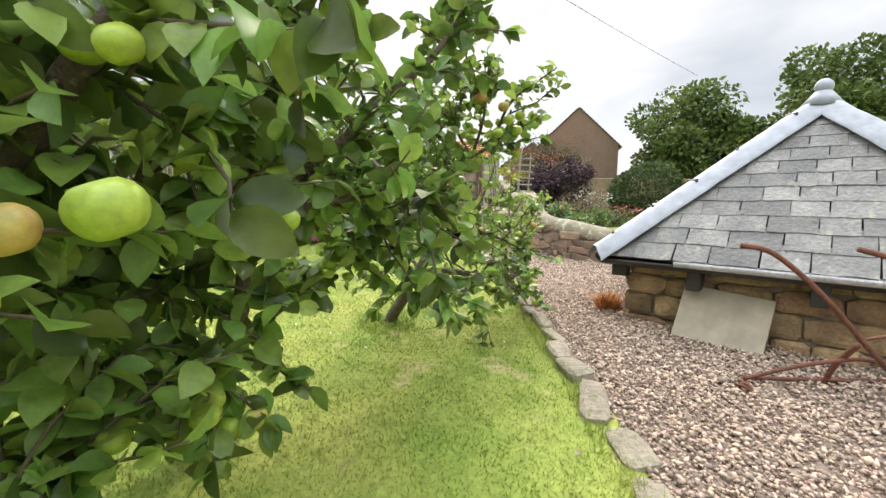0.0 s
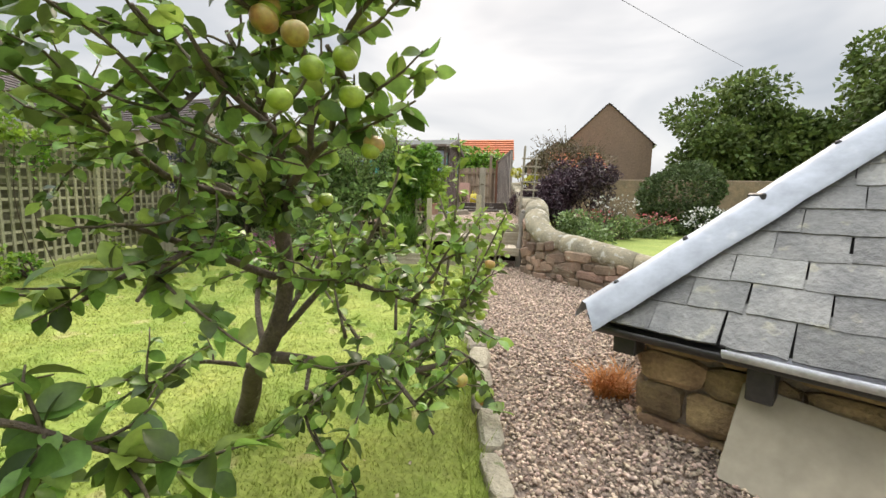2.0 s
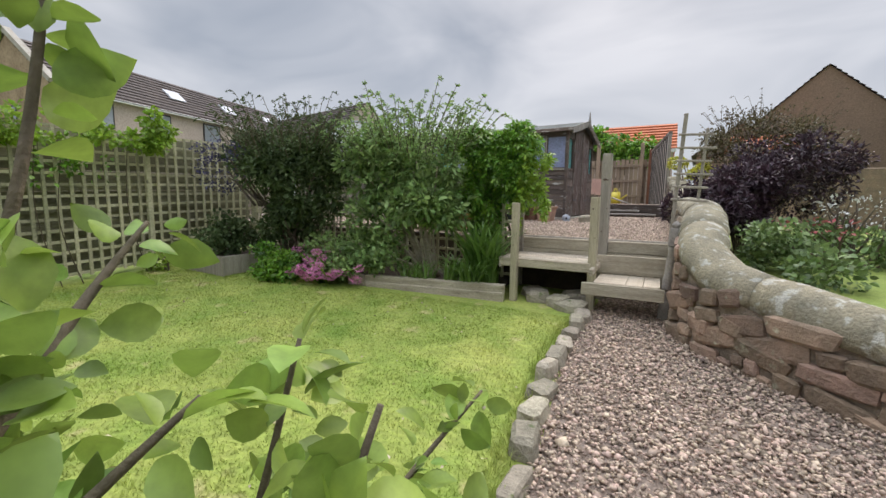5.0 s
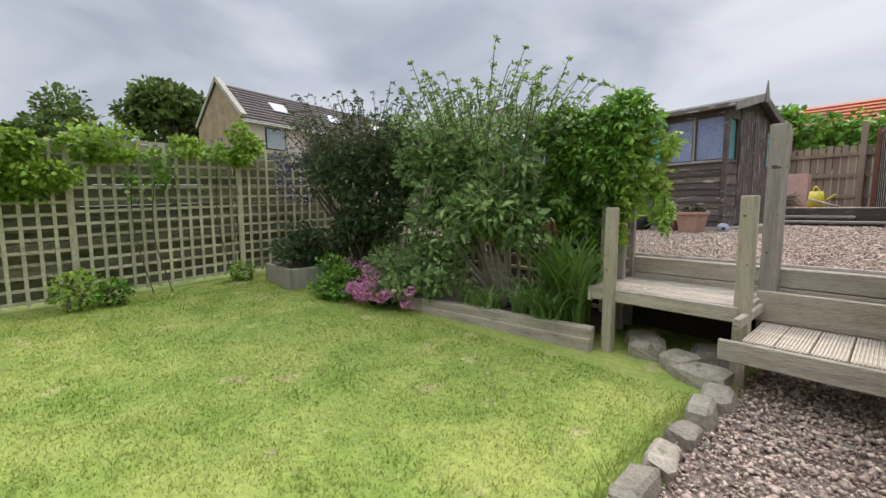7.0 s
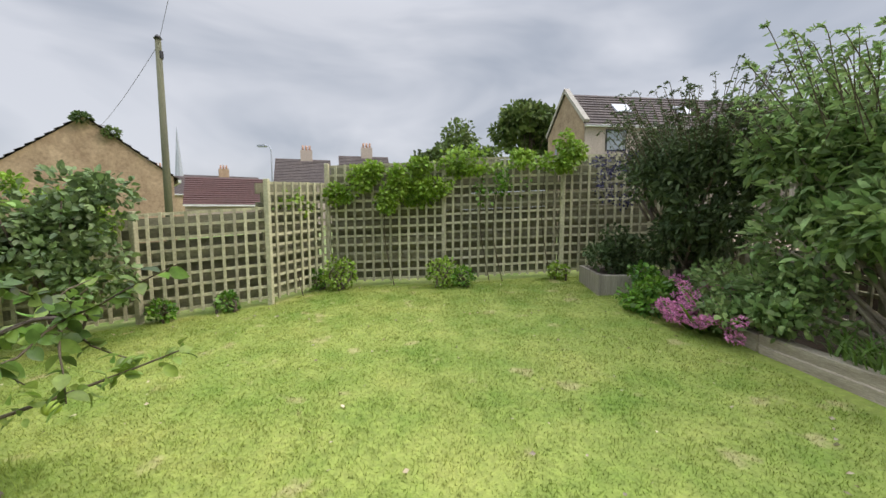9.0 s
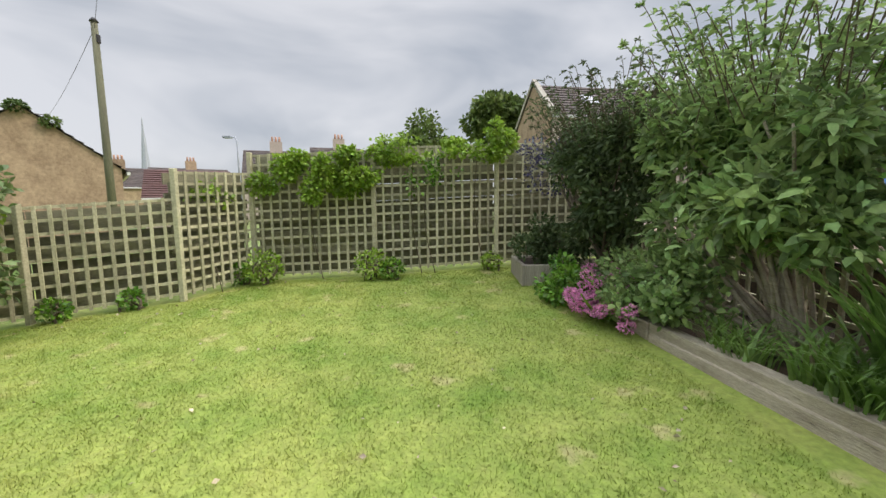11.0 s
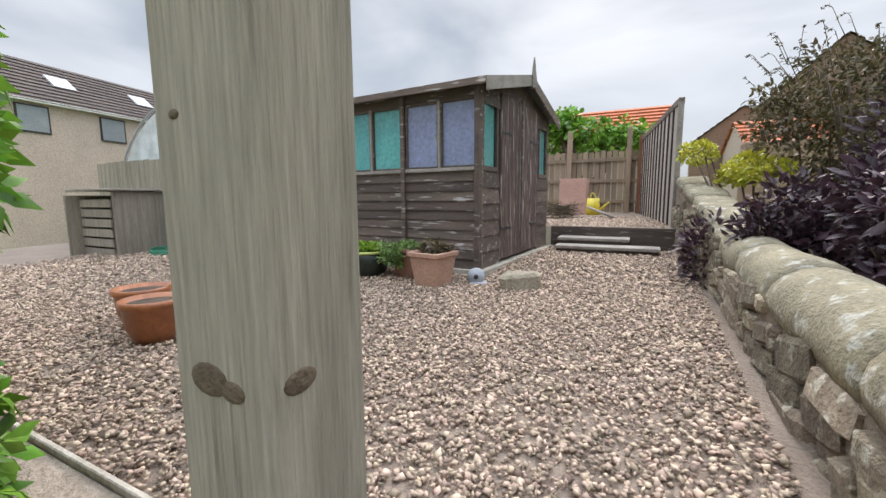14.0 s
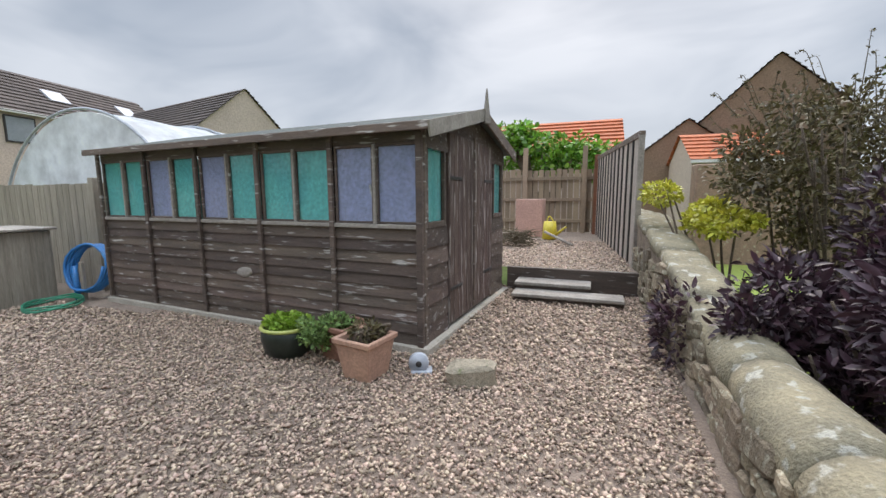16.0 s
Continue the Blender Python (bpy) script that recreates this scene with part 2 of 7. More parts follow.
M["pink"] = material("pink_petal", (0.74, 0.30, 0.50), (0.60, 0.20, 0.40), 9, 0.6, 0, 30, vary=0.3, trans=0.2)
M["whitepetal"] = material("white_petal", (0.75, 0.75, 0.72), (0.6, 0.6, 0.58), 9, 0.6, 0, 30, vary=0.2, trans=0.2)
M["redpetal"] = material("red_petal", (0.50, 0.07, 0.06), (0.5, 0.2, 0.2), 9, 0.6, 0, 30, vary=0.3, trans=0.2)
M["violet"] = material("violet_petal", (0.07, 0.06, 0.14), (0.05, 0.045, 0.10), 9, 0.6, 0, 30, vary=0.4, trans=0.15)
M["gardenleaf"] = material("garden_leaf", (0.20, 0.28, 0.10), (0.11, 0.18, 0.06), 3, 0.55, 0, 30, vary=0.4, trans=0.25)
M["litter"] = material("dead_leaf", (0.55, 0.50, 0.36), (0.30, 0.20, 0.11), 8, 0.8, 0, 30, vary=0.5)
M["iris"] = material("sword_leaf", (0.15, 0.28, 0.055), (0.095, 0.20, 0.045), 3, 0.45, 0, 30, vary=0.4, trans=0.3)
M["apple"] = material("green_apple", (0.36, 0.46, 0.06), (0.26, 0.38, 0.05), 9, 0.4, 0.05, 60, vary=-0.15)
M["blushapple"] = material("blush_apple", (0.42, 0.40, 0.09), (0.46, 0.22, 0.08), 14, 0.4, 0.05, 60, vary=-0.15)
M["strawgrass"] = material("orange_dead_grass", (0.55, 0.25, 0.07), (0.42, 0.19, 0.06), 9, 0.8, 0, 30, vary=0.3, trans=0.2)
M["terracotta"] = material("terracotta", (0.48, 0.29, 0.205), (0.39, 0.23, 0.165), 5, 0.75, 0.2, 50)
M["glazedpot"] = material("orange_brown_glaze", (0.36, 0.13, 0.05), (0.25, 0.085, 0.035), 5, 0.3, 0.1, 30)
M["brownpot"] = material("brown_planter", (0.30, 0.15, 0.10), (0.22, 0.11, 0.08), 5, 0.7, 0.2, 50)
M["greenpot"] = material("dark_glazed_pot", (0.025, 0.035, 0.025), (0.015, 0.02, 0.018), 5, 0.35, 0.1, 30)
M["bluehose"] = material("blue_pipe", (0.03, 0.22, 0.55), (0.03, 0.18, 0.45), 5, 0.4, 0, 30)
M["greenhose"] = material("green_hose", (0.03, 0.26, 0.15), (0.03, 0.2, 0.12), 5, 0.4, 0, 30)
M["poly"] = material("polytunnel_sheet", (0.84, 0.87, 0.91), (0.78, 0.82, 0.86), 0.5, 0.4, 0.03, 3, trans=0.5)
M["render"] = material("pale_harling", (0.52, 0.43, 0.37), (0.45, 0.37, 0.32), 0.6, 0.95, 0.3, 14)
M["brownrender"] = material("brown_harling", (0.255, 0.175, 0.125), (0.225, 0.155, 0.11), 0.5, 0.95, 0.3, 14)
M["housestone"] = material("house_sandstone", (0.42, 0.31, 0.20), (0.27, 0.19, 0.12), 1.6, 0.95, 0.4, 9, vary=-0.2)
M["rooftile"] = material("dark_roof_tile", (0.125, 0.10, 0.09), (0.085, 0.07, 0.065), 0.9, 0.9, 0.4, 6)
M["orangetile"] = material("orange_pantile", (0.52, 0.155, 0.065), (0.42, 0.13, 0.06), 0.9, 0.85, 0.4, 6)
M["brownroof"] = material("maroon_roof", (0.11, 0.052, 0.045), (0.09, 0.045, 0.04), 0.9, 0.85, 0.4, 6)
M["whitepaint"] = material("white_paint", (0.75, 0.75, 0.73), (0.62, 0.62, 0.6), 3, 0.6, 0.1, 30)
M["screenboard"] = material("screen_board", (0.50, 0.44, 0.38), (0.36, 0.31, 0.27), 3, 0.85, 0.3, 30, vary=-0.2, stretch=(3, 3, 0.5))
M["screenpost"] = material("screen_post", (0.25, 0.10, 0.05), (0.17, 0.075, 0.045), 3, 0.8, 0.3, 30)
M["black"] = material("black_strip", (0.02, 0.018, 0.017), (0.04, 0.035, 0.03), 3, 0.7, 0.2, 30)
M["yellow"] = material("yellow_plastic", (0.70, 0.56, 0.05), (0.6, 0.5, 0.06), 4, 0.4, 0.05, 30)
M["polewood"] = material("pole_wood", (0.17, 0.17, 0.10), (0.12, 0.12, 0.08), 2, 0.9, 0.4, 30, stretch=(3, 3, 0.3))
M["cable"] = material("cable_rubber", (0.05, 0.05, 0.055), (0.04, 0.04, 0.045), 2, 0.7, 0, 30)
# base colour lightened: the sky mirrored in the far panes is painted in
M["skyglass"] = material("painted_sky_pane", (0.25, 0.28, 0.31), (0.33, 0.36, 0.39), 1.0, 0.08, 0, 30)
# both sheet colours are raised to include the sky reflected on the shed glass
M["shedfabric_blue"] = material("blue_window_sheet", (0.44, 0.49, 0.68), (0.36, 0.41, 0.58), 1.2, 0.8, 0, 30)
M["shedfabric_teal"] = material("teal_window_sheet", (0.20, 0.66, 0.60), (0.14, 0.55, 0.56), 1.2, 0.8, 0, 30)


def glass_material():
    m = bpy.data.materials.new("window_glass")
    m.use_nodes = True
    n, l = m.node_tree.nodes, m.node_tree.links
    tr, gl, mx, fr = (n.new("ShaderNode" + k) for k in ("BsdfTransparent", "BsdfGlossy", "MixShader", "Fresnel"))
    gl.inputs["Roughness"].default_value = 0.03
    fr.inputs["IOR"].default_value = 1.5
    l.new(fr.outputs["Fac"], mx.inputs["Fac"])
    l.new(tr.outputs["BSDF"], mx.inputs[1])
    l.new(gl.outputs["BSDF"], mx.inputs[2])
    l.new(mx.outputs["Shader"], n["Material Output"].inputs["Surface"])
    return m


M["glass"] = glass_material()

# ---------- building helpers ----------
rng = np.random.default_rng(7)


def raw_mesh(name, verts, faces, mat, smooth=False):
    me = bpy.data.meshes.new(name)
    verts, faces = np.asarray(verts, np.float32), np.asarray(faces, np.int32)
    k = faces.shape[1]
    me.vertices.add(len(verts))
    me.vertices.foreach_set("co", verts.ravel())
    me.loops.add(faces.size)
    me.loops.foreach_set("vertex_index", faces.ravel())
    me.polygons.add(len(faces))
    me.polygons.foreach_set("loop_start", np.arange(0, faces.size, k, dtype=np.int32))
    if smooth:
        me.polygons.foreach_set("use_smooth", np.ones(len(faces), bool))
    me.update(calc_edges=True)
    me.materials.append(mat)
    return me


def attach(ob, parent):
    if parent is not None:
        ob.parent = parent
    return ob


def from_bm(name, bm, mat, smooth=False):
    me = bpy.data.meshes.new(name)
    bm.to_mesh(me)
    bm.free()
    me.materials.append(mat)
    if smooth:
        me.polygons.foreach_set("use_smooth", [True] * len(me.polygons))
    return me


def part(name, bm, mat, parent=None, label="", smooth=False):
    ob = attach(new(name, from_bm(name, bm, mat, smooth)), parent)
    if label:
        ob["label"] = label
    return ob


def thing(name, label, category, at=None, group="", kind=""):
    ob = new(name)
    ob.empty_display_size = 0.1
    if at is not None:
        ob.matrix_world = at
    return tagged(ob, label, category, group, kind)


def box(bm, x0, y0, z0, x1, y1, z1, m=None, bevel=0.0, seg=1):
    mm = Matrix.Translation(((x0 + x1) / 2, (y0 + y1) / 2, (z0 + z1) / 2)) @ Matrix.Diagonal((x1 - x0, y1 - y0, z1 - z0, 1))
    r = bmesh.ops.create_cube(bm, size=1, matrix=mm)
    vs = r["verts"]
    if bevel:
        es = list({e for v in vs for e in v.link_edges})
        rr = bmesh.ops.bevel(bm, geom=es, offset=bevel, segments=seg, affect="EDGES")
        vs = list({v for f in rr["faces"] for v in f.verts} | {v for v in vs if v.is_valid})
    if m is not None:
        bmesh.ops.transform(bm, matrix=m, verts=vs)
    return vs


def boxpart(name, dims, mat, parent=None, m=None, bevel=0.006, label="", jitter=0.0):
    bm = bmesh.new()
    box(bm, *dims, m=m, bevel=bevel)
    if jitter:
        for v in bm.verts:
            v.co += Vector(noise.noise_vector(v.co * 3.0)) * jitter
    return part(name, bm, mat, parent, label)


def tube_arrays(points, radii, sides=6):
    """Vertices and quads of a tube along points."""
    pts = [Vector(p) for p in points]
    vs, fs = [], []
    ref = None
    for i, p in enumerate(pts):
        d = (pts[min(i + 1, len(pts) - 1)] - pts[max(i - 1, 0)])
        d = d.normalized() if d.length > 1e-9 else Vector((0, 0, 1))
        if ref is None:
            ref = d.orthogonal().normalized()
        ref = (ref - d * ref.dot(d))
        ref = ref.normalized() if ref.length > 1e-6 else d.orthogonal().normalized()
        o = d.cross(ref)
        for k in range(sides):
            a = 2 * math.pi * k / sides
            vs.append(p + (ref * math.cos(a) + o * math.sin(a)) * radii[i])
    for i in range(len(pts) - 1):
        for k in range(sides):
            a, b = i * sides + k, i * sides + (k + 1) % sides
            fs.append((a, b, b + sides, a + sides))
    # end caps
    n = len(vs)
    vs += [pts[0], pts[-1]]
    for k in range(sides):
        fs.append((n, n, (k + 1) % sides, k))
        fs.append((n + 1, n + 1, n - sides + k, n - sides + (k + 1) % sides))
    return [tuple(v) for v in vs], fs


def tubes(name, lines, mat, parent=None, sides=6, label=""):
    """One mesh of several tubes: lines of (points, radii)."""
    bm = bmesh.new()
    for pts, rad in lines:
        vs, fs = tube_arrays(pts, rad, sides)
        bv = [bm.verts.new(v) for v in vs]
        for f in fs:
            g = list(dict.fromkeys(f))
            try:
                bm.faces.new([bv[i] for i in g])
            except ValueError:
                pass
    bmesh.ops.recalc_face_normals(bm, faces=bm.faces)
    return part(name, bm, mat, parent, label, smooth=True)


LEAF = np.array([(0, 0, 0), (-0.31, 0.26, 0.07), (0, 0.30, 0.0), (0.31, 0.26, 0.07), (-0.31, 0.66, 0.0), (0, 0.68, -0.07), (0.31, 0.66, 0.0), (0, 1.0, -0.2)])
LEAF_F = np.array([(0, 2, 1), (0, 3, 2), (1, 2, 5), (1, 5, 4), (2, 3, 6), (2, 6, 5), (4, 5, 7), (5, 6, 7)])
_st = [(0.0, 0.02, 0.0), (0.12, 0.17, 0.0), (0.32, 0.30, -0.01), (0.55, 0.33, -0.045), (0.78, 0.24, -0.11), (0.93, 0.10, -0.17), (1.02, 0.0, -0.21)]
OVAL = np.array([p for t, w, z in _st for p in ((-w, t, z + 0.32 * w), (0.0, t, z), (w, t, z + 0.32 * w))])
OVAL_F = np.array([f for k in range(6) for f in ((3 * k, 3 * k + 1, 3 * k + 4), (3 * k, 3 * k + 4, 3 * k + 3), (3 * k + 1, 3 * k + 2, 3 * k + 5), (3 * k + 1, 3 * k + 5, 3 * k + 4))])
SLIM = LEAF * np.array([0.55, 1.0, 1.0])
_fv, _ff = [], []
for _a, _l in ((-100, 0.62), (-52, 0.88), (0, 1.0), (52, 0.88), (100, 0.62)):
    _c, _s, _k = math.cos(radians(_a)), math.sin(radians(_a)), len(_fv)
    for _w, _t, _z in ((0, 0.05, 0), (-0.20 * _l, 0.58 * _l, 0.0), (0, 0.57 * _l, 0.06), (0.20 * _l, 0.58 * _l, 0.0), (0, _l, -0.22 * _l)):
        _fv.append((_w * _c + _t * _s, _t * _c - _w * _s, _z))
    _ff += [(_k, _k + 2, _k + 1), (_k, _k + 3, _k + 2), (_k + 1, _k + 2, _k + 4), (_k + 2, _k + 3, _k + 4)]
FIVE, FIVE_F = np.array(_fv), np.array(_ff)
DIAMOND = np.array([(0, 0, 0), (-0.34, 0.5, 0.06), (0, 1.0, -0.1), (0.34, 0.5, 0.06)])
DIAMOND_F = np.array([(0, 2, 1), (0, 3, 2)])
OCTA = np.array([(1, 0, 0), (-1, 0, 0), (0, 1, 0), (0, -1, 0), (0, 0, 1), (0, 0, -1)], float)
OCTA_F = np.array([(0, 2, 4), (2, 1, 4), (1, 3, 4), (3, 0, 4), (2, 0, 5), (1, 2, 5), (3, 1, 5), (0, 3, 5)])


def scatter(name, shape, shape_f, pos, along, sizes, mat, parent=None, label="", up=None, smooth=False, roll=1.0):
    """One mesh of copies of a small shape: its y axis along the given direction, turned about it at random."""
    pos, along = np.asarray(pos, float), np.asarray(along, float)
    n = len(pos)
    y = along / (np.linalg.norm(along, axis=1, keepdims=True) + 1e-9)
    u = rng.normal(size=(n, 3)) * roll + np.array([0, 0, 1.2]) if up is None else np.broadcast_to(up, (n, 3)) + rng.normal(size=(n, 3)) * 0.15
    x = np.cross(y, u)
    x /= np.linalg.norm(x, axis=1, keepdims=True) + 1e-9
    z = np.cross(x, y)
    sizes = np.asarray(sizes, float)
    if sizes.ndim == 1:
        sizes = np.repeat(sizes[:, None], 3, 1)
    v = (pos[:, None, :] + shape[None, :, 0:1] * (x * sizes[:, 0:1])[:, None, :] + shape[None, :, 1:2] * (y * sizes[:, 1:2])[:, None, :]
         + shape[None, :, 2:3] * (z * sizes[:, 2:3])[:, None, :])
    f = shape_f[None, :, :] + (np.arange(n) * len(shape))[:, None, None]
    ob = attach(new(name, raw_mesh(name, v.reshape(-1, 3), f.reshape(-1, shape_f.shape[1]), mat, smooth)), parent)
    if label:
        ob["label"] = label
    return ob


def blob_points(n, centre, radii, hollow=0.55, lumps=5, seed=1):
    """Points in an uneven crown: a lumpy ellipsoid, thinner inside, with gaps."""
    r = np.random.default_rng(seed)
    cs = r.normal(size=(lumps * 3, 3))
    cs /= np.linalg.norm(cs, axis=1, keepdims=True)
    d = r.normal(size=(n * 2, 3))
    d /= np.linalg.norm(d, axis=1, keepdims=True)
    bulge = np.max(d @ cs.T, axis=1)
    rad = (hollow + (1 - hollow) * r.random(n * 2) ** 0.6) * (0.72 + 0.36 * np.clip((bulge - 0.55) / 0.45, 0, 1))
    keep = np.flatnonzero(r.random(n * 2) < 0.35 + 0.65 * np.clip((bulge - 0.5) * 3, 0, 1))[:n]
    p = np.asarray(centre) + d[keep] * rad[keep, None] * np.asarray(radii)
    return p, d[keep]


def ground_z(x, y):
    """The lower garden: it falls towards the start and rises to the trellis."""
    x, y = np.asarray(x, float), np.asarray(y, float)
    return 0.44 + np.where(y > 2.5, 0.035 * np.clip(y - 2.5, 0, 6), 0.07 * np.clip(y - 2.5, -4, 0)) + 0.03 * np.clip(-x, 0, 6)


def gz(x, y):
    return float(ground_z(x, y))


def upper_z(y):
    return 1.31 + 0.035 * np.clip(np.asarray(y, float) - 9.3, 0, 4)


def grid_sheet(name, xs, ys, zf, mat, inside=None):
    X, Y = np.meshgrid(xs, ys)
    Z = zf(X, Y)
    v = np.stack([X, Y, Z], -1).reshape(-1, 3)
    nx = len(xs)
    i, j = np.meshgrid(np.arange(len(xs) - 1), np.arange(len(ys) - 1))
    a = (j * nx + i).ravel()
    f = np.stack([a, a + 1, a + nx + 1, a + nx], -1)
    if inside is not None:
        c = v[f].mean(1)
        f = f[inside(c[:, 0], c[:, 1])]
    return new(name, raw_mesh(name, v, f, mat, True))

# ---------- ground ----------
EDGE = [(-4.0, 0.74), (0.0, 0.74), (1.5, 0.75), (2.6, 0.70), (3.5, 0.62), (5.0, 0.45), (6.4, 0.30), (7.4, 0.22), (8.0, 0.28), (9.2, 0.30)]


def edge_x(y):
    return np.interp(y, [e[0] for e in EDGE], [e[1] for e in EDGE])


ground = grid_sheet("ground", np.linspace(-400, 400, 9), np.linspace(-400, 400, 9), lambda x, y: 0 * x - 0.05, M["meadow"])
tagged(ground, "flat green land reaching to the horizon", "ground", kind="structure")
lawn = grid_sheet("lawn", np.linspace(-7, 1.2, 83), np.linspace(-4, 9.2, 133),
                  lambda x, y: ground_z(x, y) - 0.03 * np.clip((x - edge_x(y)) * 6, 0, 1), M["lawn"], lambda x, y: x < edge_x(y) + 0.12)
tagged(lawn, "mown green lawn with straw-coloured dry patches", "lawn", kind="structure")
path = grid_sheet("gravel_path", np.linspace(0.1, 5.0, 50), np.linspace(-4, 9.2, 133), lambda x, y: ground_z(x, y) + 0.0 * x - 0.012, M["gravelbed"],
                  lambda x, y: x > edge_x(y) - 0.02)
tagged(path, "pinkish gravel path bed", "path", kind="structure")
neighbour_lawn = grid_sheet("neighbour_lawn", np.linspace(1.3, 16, 40), np.linspace(4.0, 26, 60), lambda x, y: 0.78 + 0.02 * (y - 4), M["greenlawn"],
                            lambda x, y: (x > 1.3) & (x - 1.25 > (8.2 - y) * 0.93))
tagged(neighbour_lawn, "neighbouring green lawn behind the stone wall", "lawn", kind="structure")
upper = grid_sheet("upper_gravel", np.linspace(-9, 1.25, 60), np.linspace(9.3, 15.0, 40), lambda x, y: upper_z(y) - 0.012, M["gravelbed"])
tagged(upper, "brown gravel bed of the upper yard", "gravel yard", kind="structure")
terrace = grid_sheet("back_terrace", np.linspace(-9, 1.25, 12), np.linspace(14.95, 22.0, 12), lambda x, y: 1.735 + 0 * x, M["gravelbed"])
tagged(terrace, "raised gravel terrace at the back", "terrace", kind="structure")

# ---------- trellis fence ----------
FENCE = [((-2.3, -0.6), 1.28), ((-2.85, 0.75), 1.28), ((-3.48, 1.75), 1.28), ((-4.15, 3.0), 1.60), ((-5.2, 3.42), 1.86), ((-5.28, 5.2), 1.90),
         ((-5.60, 7.05), 1.90), ((-5.75, 8.85), 1.0)]


def lattice_panel(fence, p0, p1, z0, z1, height, spacing=0.135, boards=True):
    """A square lattice of slats between two posts, with a boarded fence behind it."""
    p0, p1 = Vector((*p0, 0)), Vector((*p1, 0))
    d = p1 - p0
    length = d.length
    d.normalize()
    ang = math.atan2(d.y, d.x)
    slope = (z1 - z0) / length
    base = Matrix.Translation((p0.x, p0.y, z0)) @ Matrix.Rotation(ang, 4, "Z")
    sh = Matrix.Identity(4)
    sh[2][0] = slope
    base = base @ sh
    n = max(1, round(length / spacing))
    for i in range(1, n):
        x = length * i / n + random.uniform(-0.006, 0.006)
        boxpart("upright_slat", (x - 0.017, -0.012, 0.06, x + 0.017, 0.008, height + random.uniform(-0.01, 0.01)), M["lattice"], fence, base, 0)
    k = round(height / spacing)
    for i in range(k):
        z = 0.10 + (height - 0.12) * i / (k - 1)
        boxpart("cross_slat", (0.0, 0.009, z - 0.017, length, 0.027, z + 0.017), M["lattice"], fence, base, 0)
    if boards:
        bh = height - 0.12
        m = int(bh / 0.24)
        for i in range(m):
            z = 0.10 + i * bh / m
            boxpart("fence_board", (0, 0.10, z, length, 0.125, z + 0.13), M["fenceboard"], fence, base, 0)
            boxpart("fence_board", (0, 0.20, z + 0.11, length, 0.22, z + 0.25), M["fenceboard"], fence, base, 0)


fence = thing("trellis_fence", "weathered grey-green square trellis on a boarded fence", "fence")
for (a, ha), (b, hb) in zip(FENCE, FENCE[1:]):
    lattice_panel(fence, a, b, gz(*a), gz(*b), ha)
for i, (a, ha) in enumerate(FENCE):
    h = max(ha, FENCE[max(i - 1, 0)][1])
    boxpart("fence_post", (a[0] - 0.033, a[1] - 0.033, gz(*a) - 0.1, a[0] + 0.033, a[1] + 0.033, gz(*a) + h + 0.03), M["lattice"], fence)
back_trellis = thing("bed_trellis", "weathered square trellis behind the planted bed", "trellis")
for x0 in (-5.7, -4.05, -2.4):
    lattice_panel(back_trellis, (x0, 8.85), (x0 + 1.65, 8.85), 0.75, 0.75, 1.75, boards=False)
    boxpart("trellis_post", (x0 - 0.04, 8.81, 0.6, x0 + 0.04, 8.89, 2.55), M["lattice"], back_trellis)

# ---------- stone garden wall ----------
WALL = [((3.7, 5.45), 1.02), ((2.6, 6.62), 1.08), ((1.90, 7.12), 1.23), ((1.38, 7.64), 1.35), ((1.23, 7.98), 1.53), ((1.25, 8.4), 1.69), ((1.29, 8.85), 1.78), ((1.31, 9.5), 1.84),
        ((1.30, 12.2), 1.90), ((1.25, 13.2), 2.16), ((1.15, 15.4), 2.54), ((1.12, 21.5), 2.54)]


def wall_pos(s):
    """Centre line of the wall at s metres from its low end: place, direction, top of its face."""
    for (a, za), (b, zb) in zip(WALL, WALL[1:]):
        l = math.dist(a, b)
        if s <= l:
            k = s / l
            return (a[0] + (b[0] - a[0]) * k, a[1] + (b[1] - a[1]) * k), ((b[0] - a[0]) / l, (b[1] - a[1]) / l), za + (zb - za) * k
        s -= l
    return WALL[-1][0], (0, 1), WALL[-1][1]


WALL_LEN = sum(math.dist(a[0], b[0]) for a, b in zip(WALL, WALL[1:]))
THICK = 0.205
wall_core = bmesh.new()
ring = []
s = 0.0
while s <= WALL_LEN + 1e-6:
    (cx, cy), (dx, dy), zt = wall_pos(s)
    nx, ny = -dy, dx
    zt -= 0.19
    ring.append([wall_core.verts.new((cx + nx * w, cy + ny * w, z)) for w, z in ((THICK - 0.03, 0.2), (THICK - 0.03, zt), (-THICK + 0.03, zt), (-THICK + 0.03, 0.2))])
    s += 0.25
for a, b in zip(ring, ring[1:]):
    for k in range(3):
        wall_core.faces.new((a[k], a[k + 1], b[k + 1], b[k]))
garden_wall = thing("stone_wall", "old rubble stone garden wall with rounded coping", "wall", kind="structure")
part("wall_core", wall_core, M["mortar"], garden_wall)
s, k = 0.0, 0
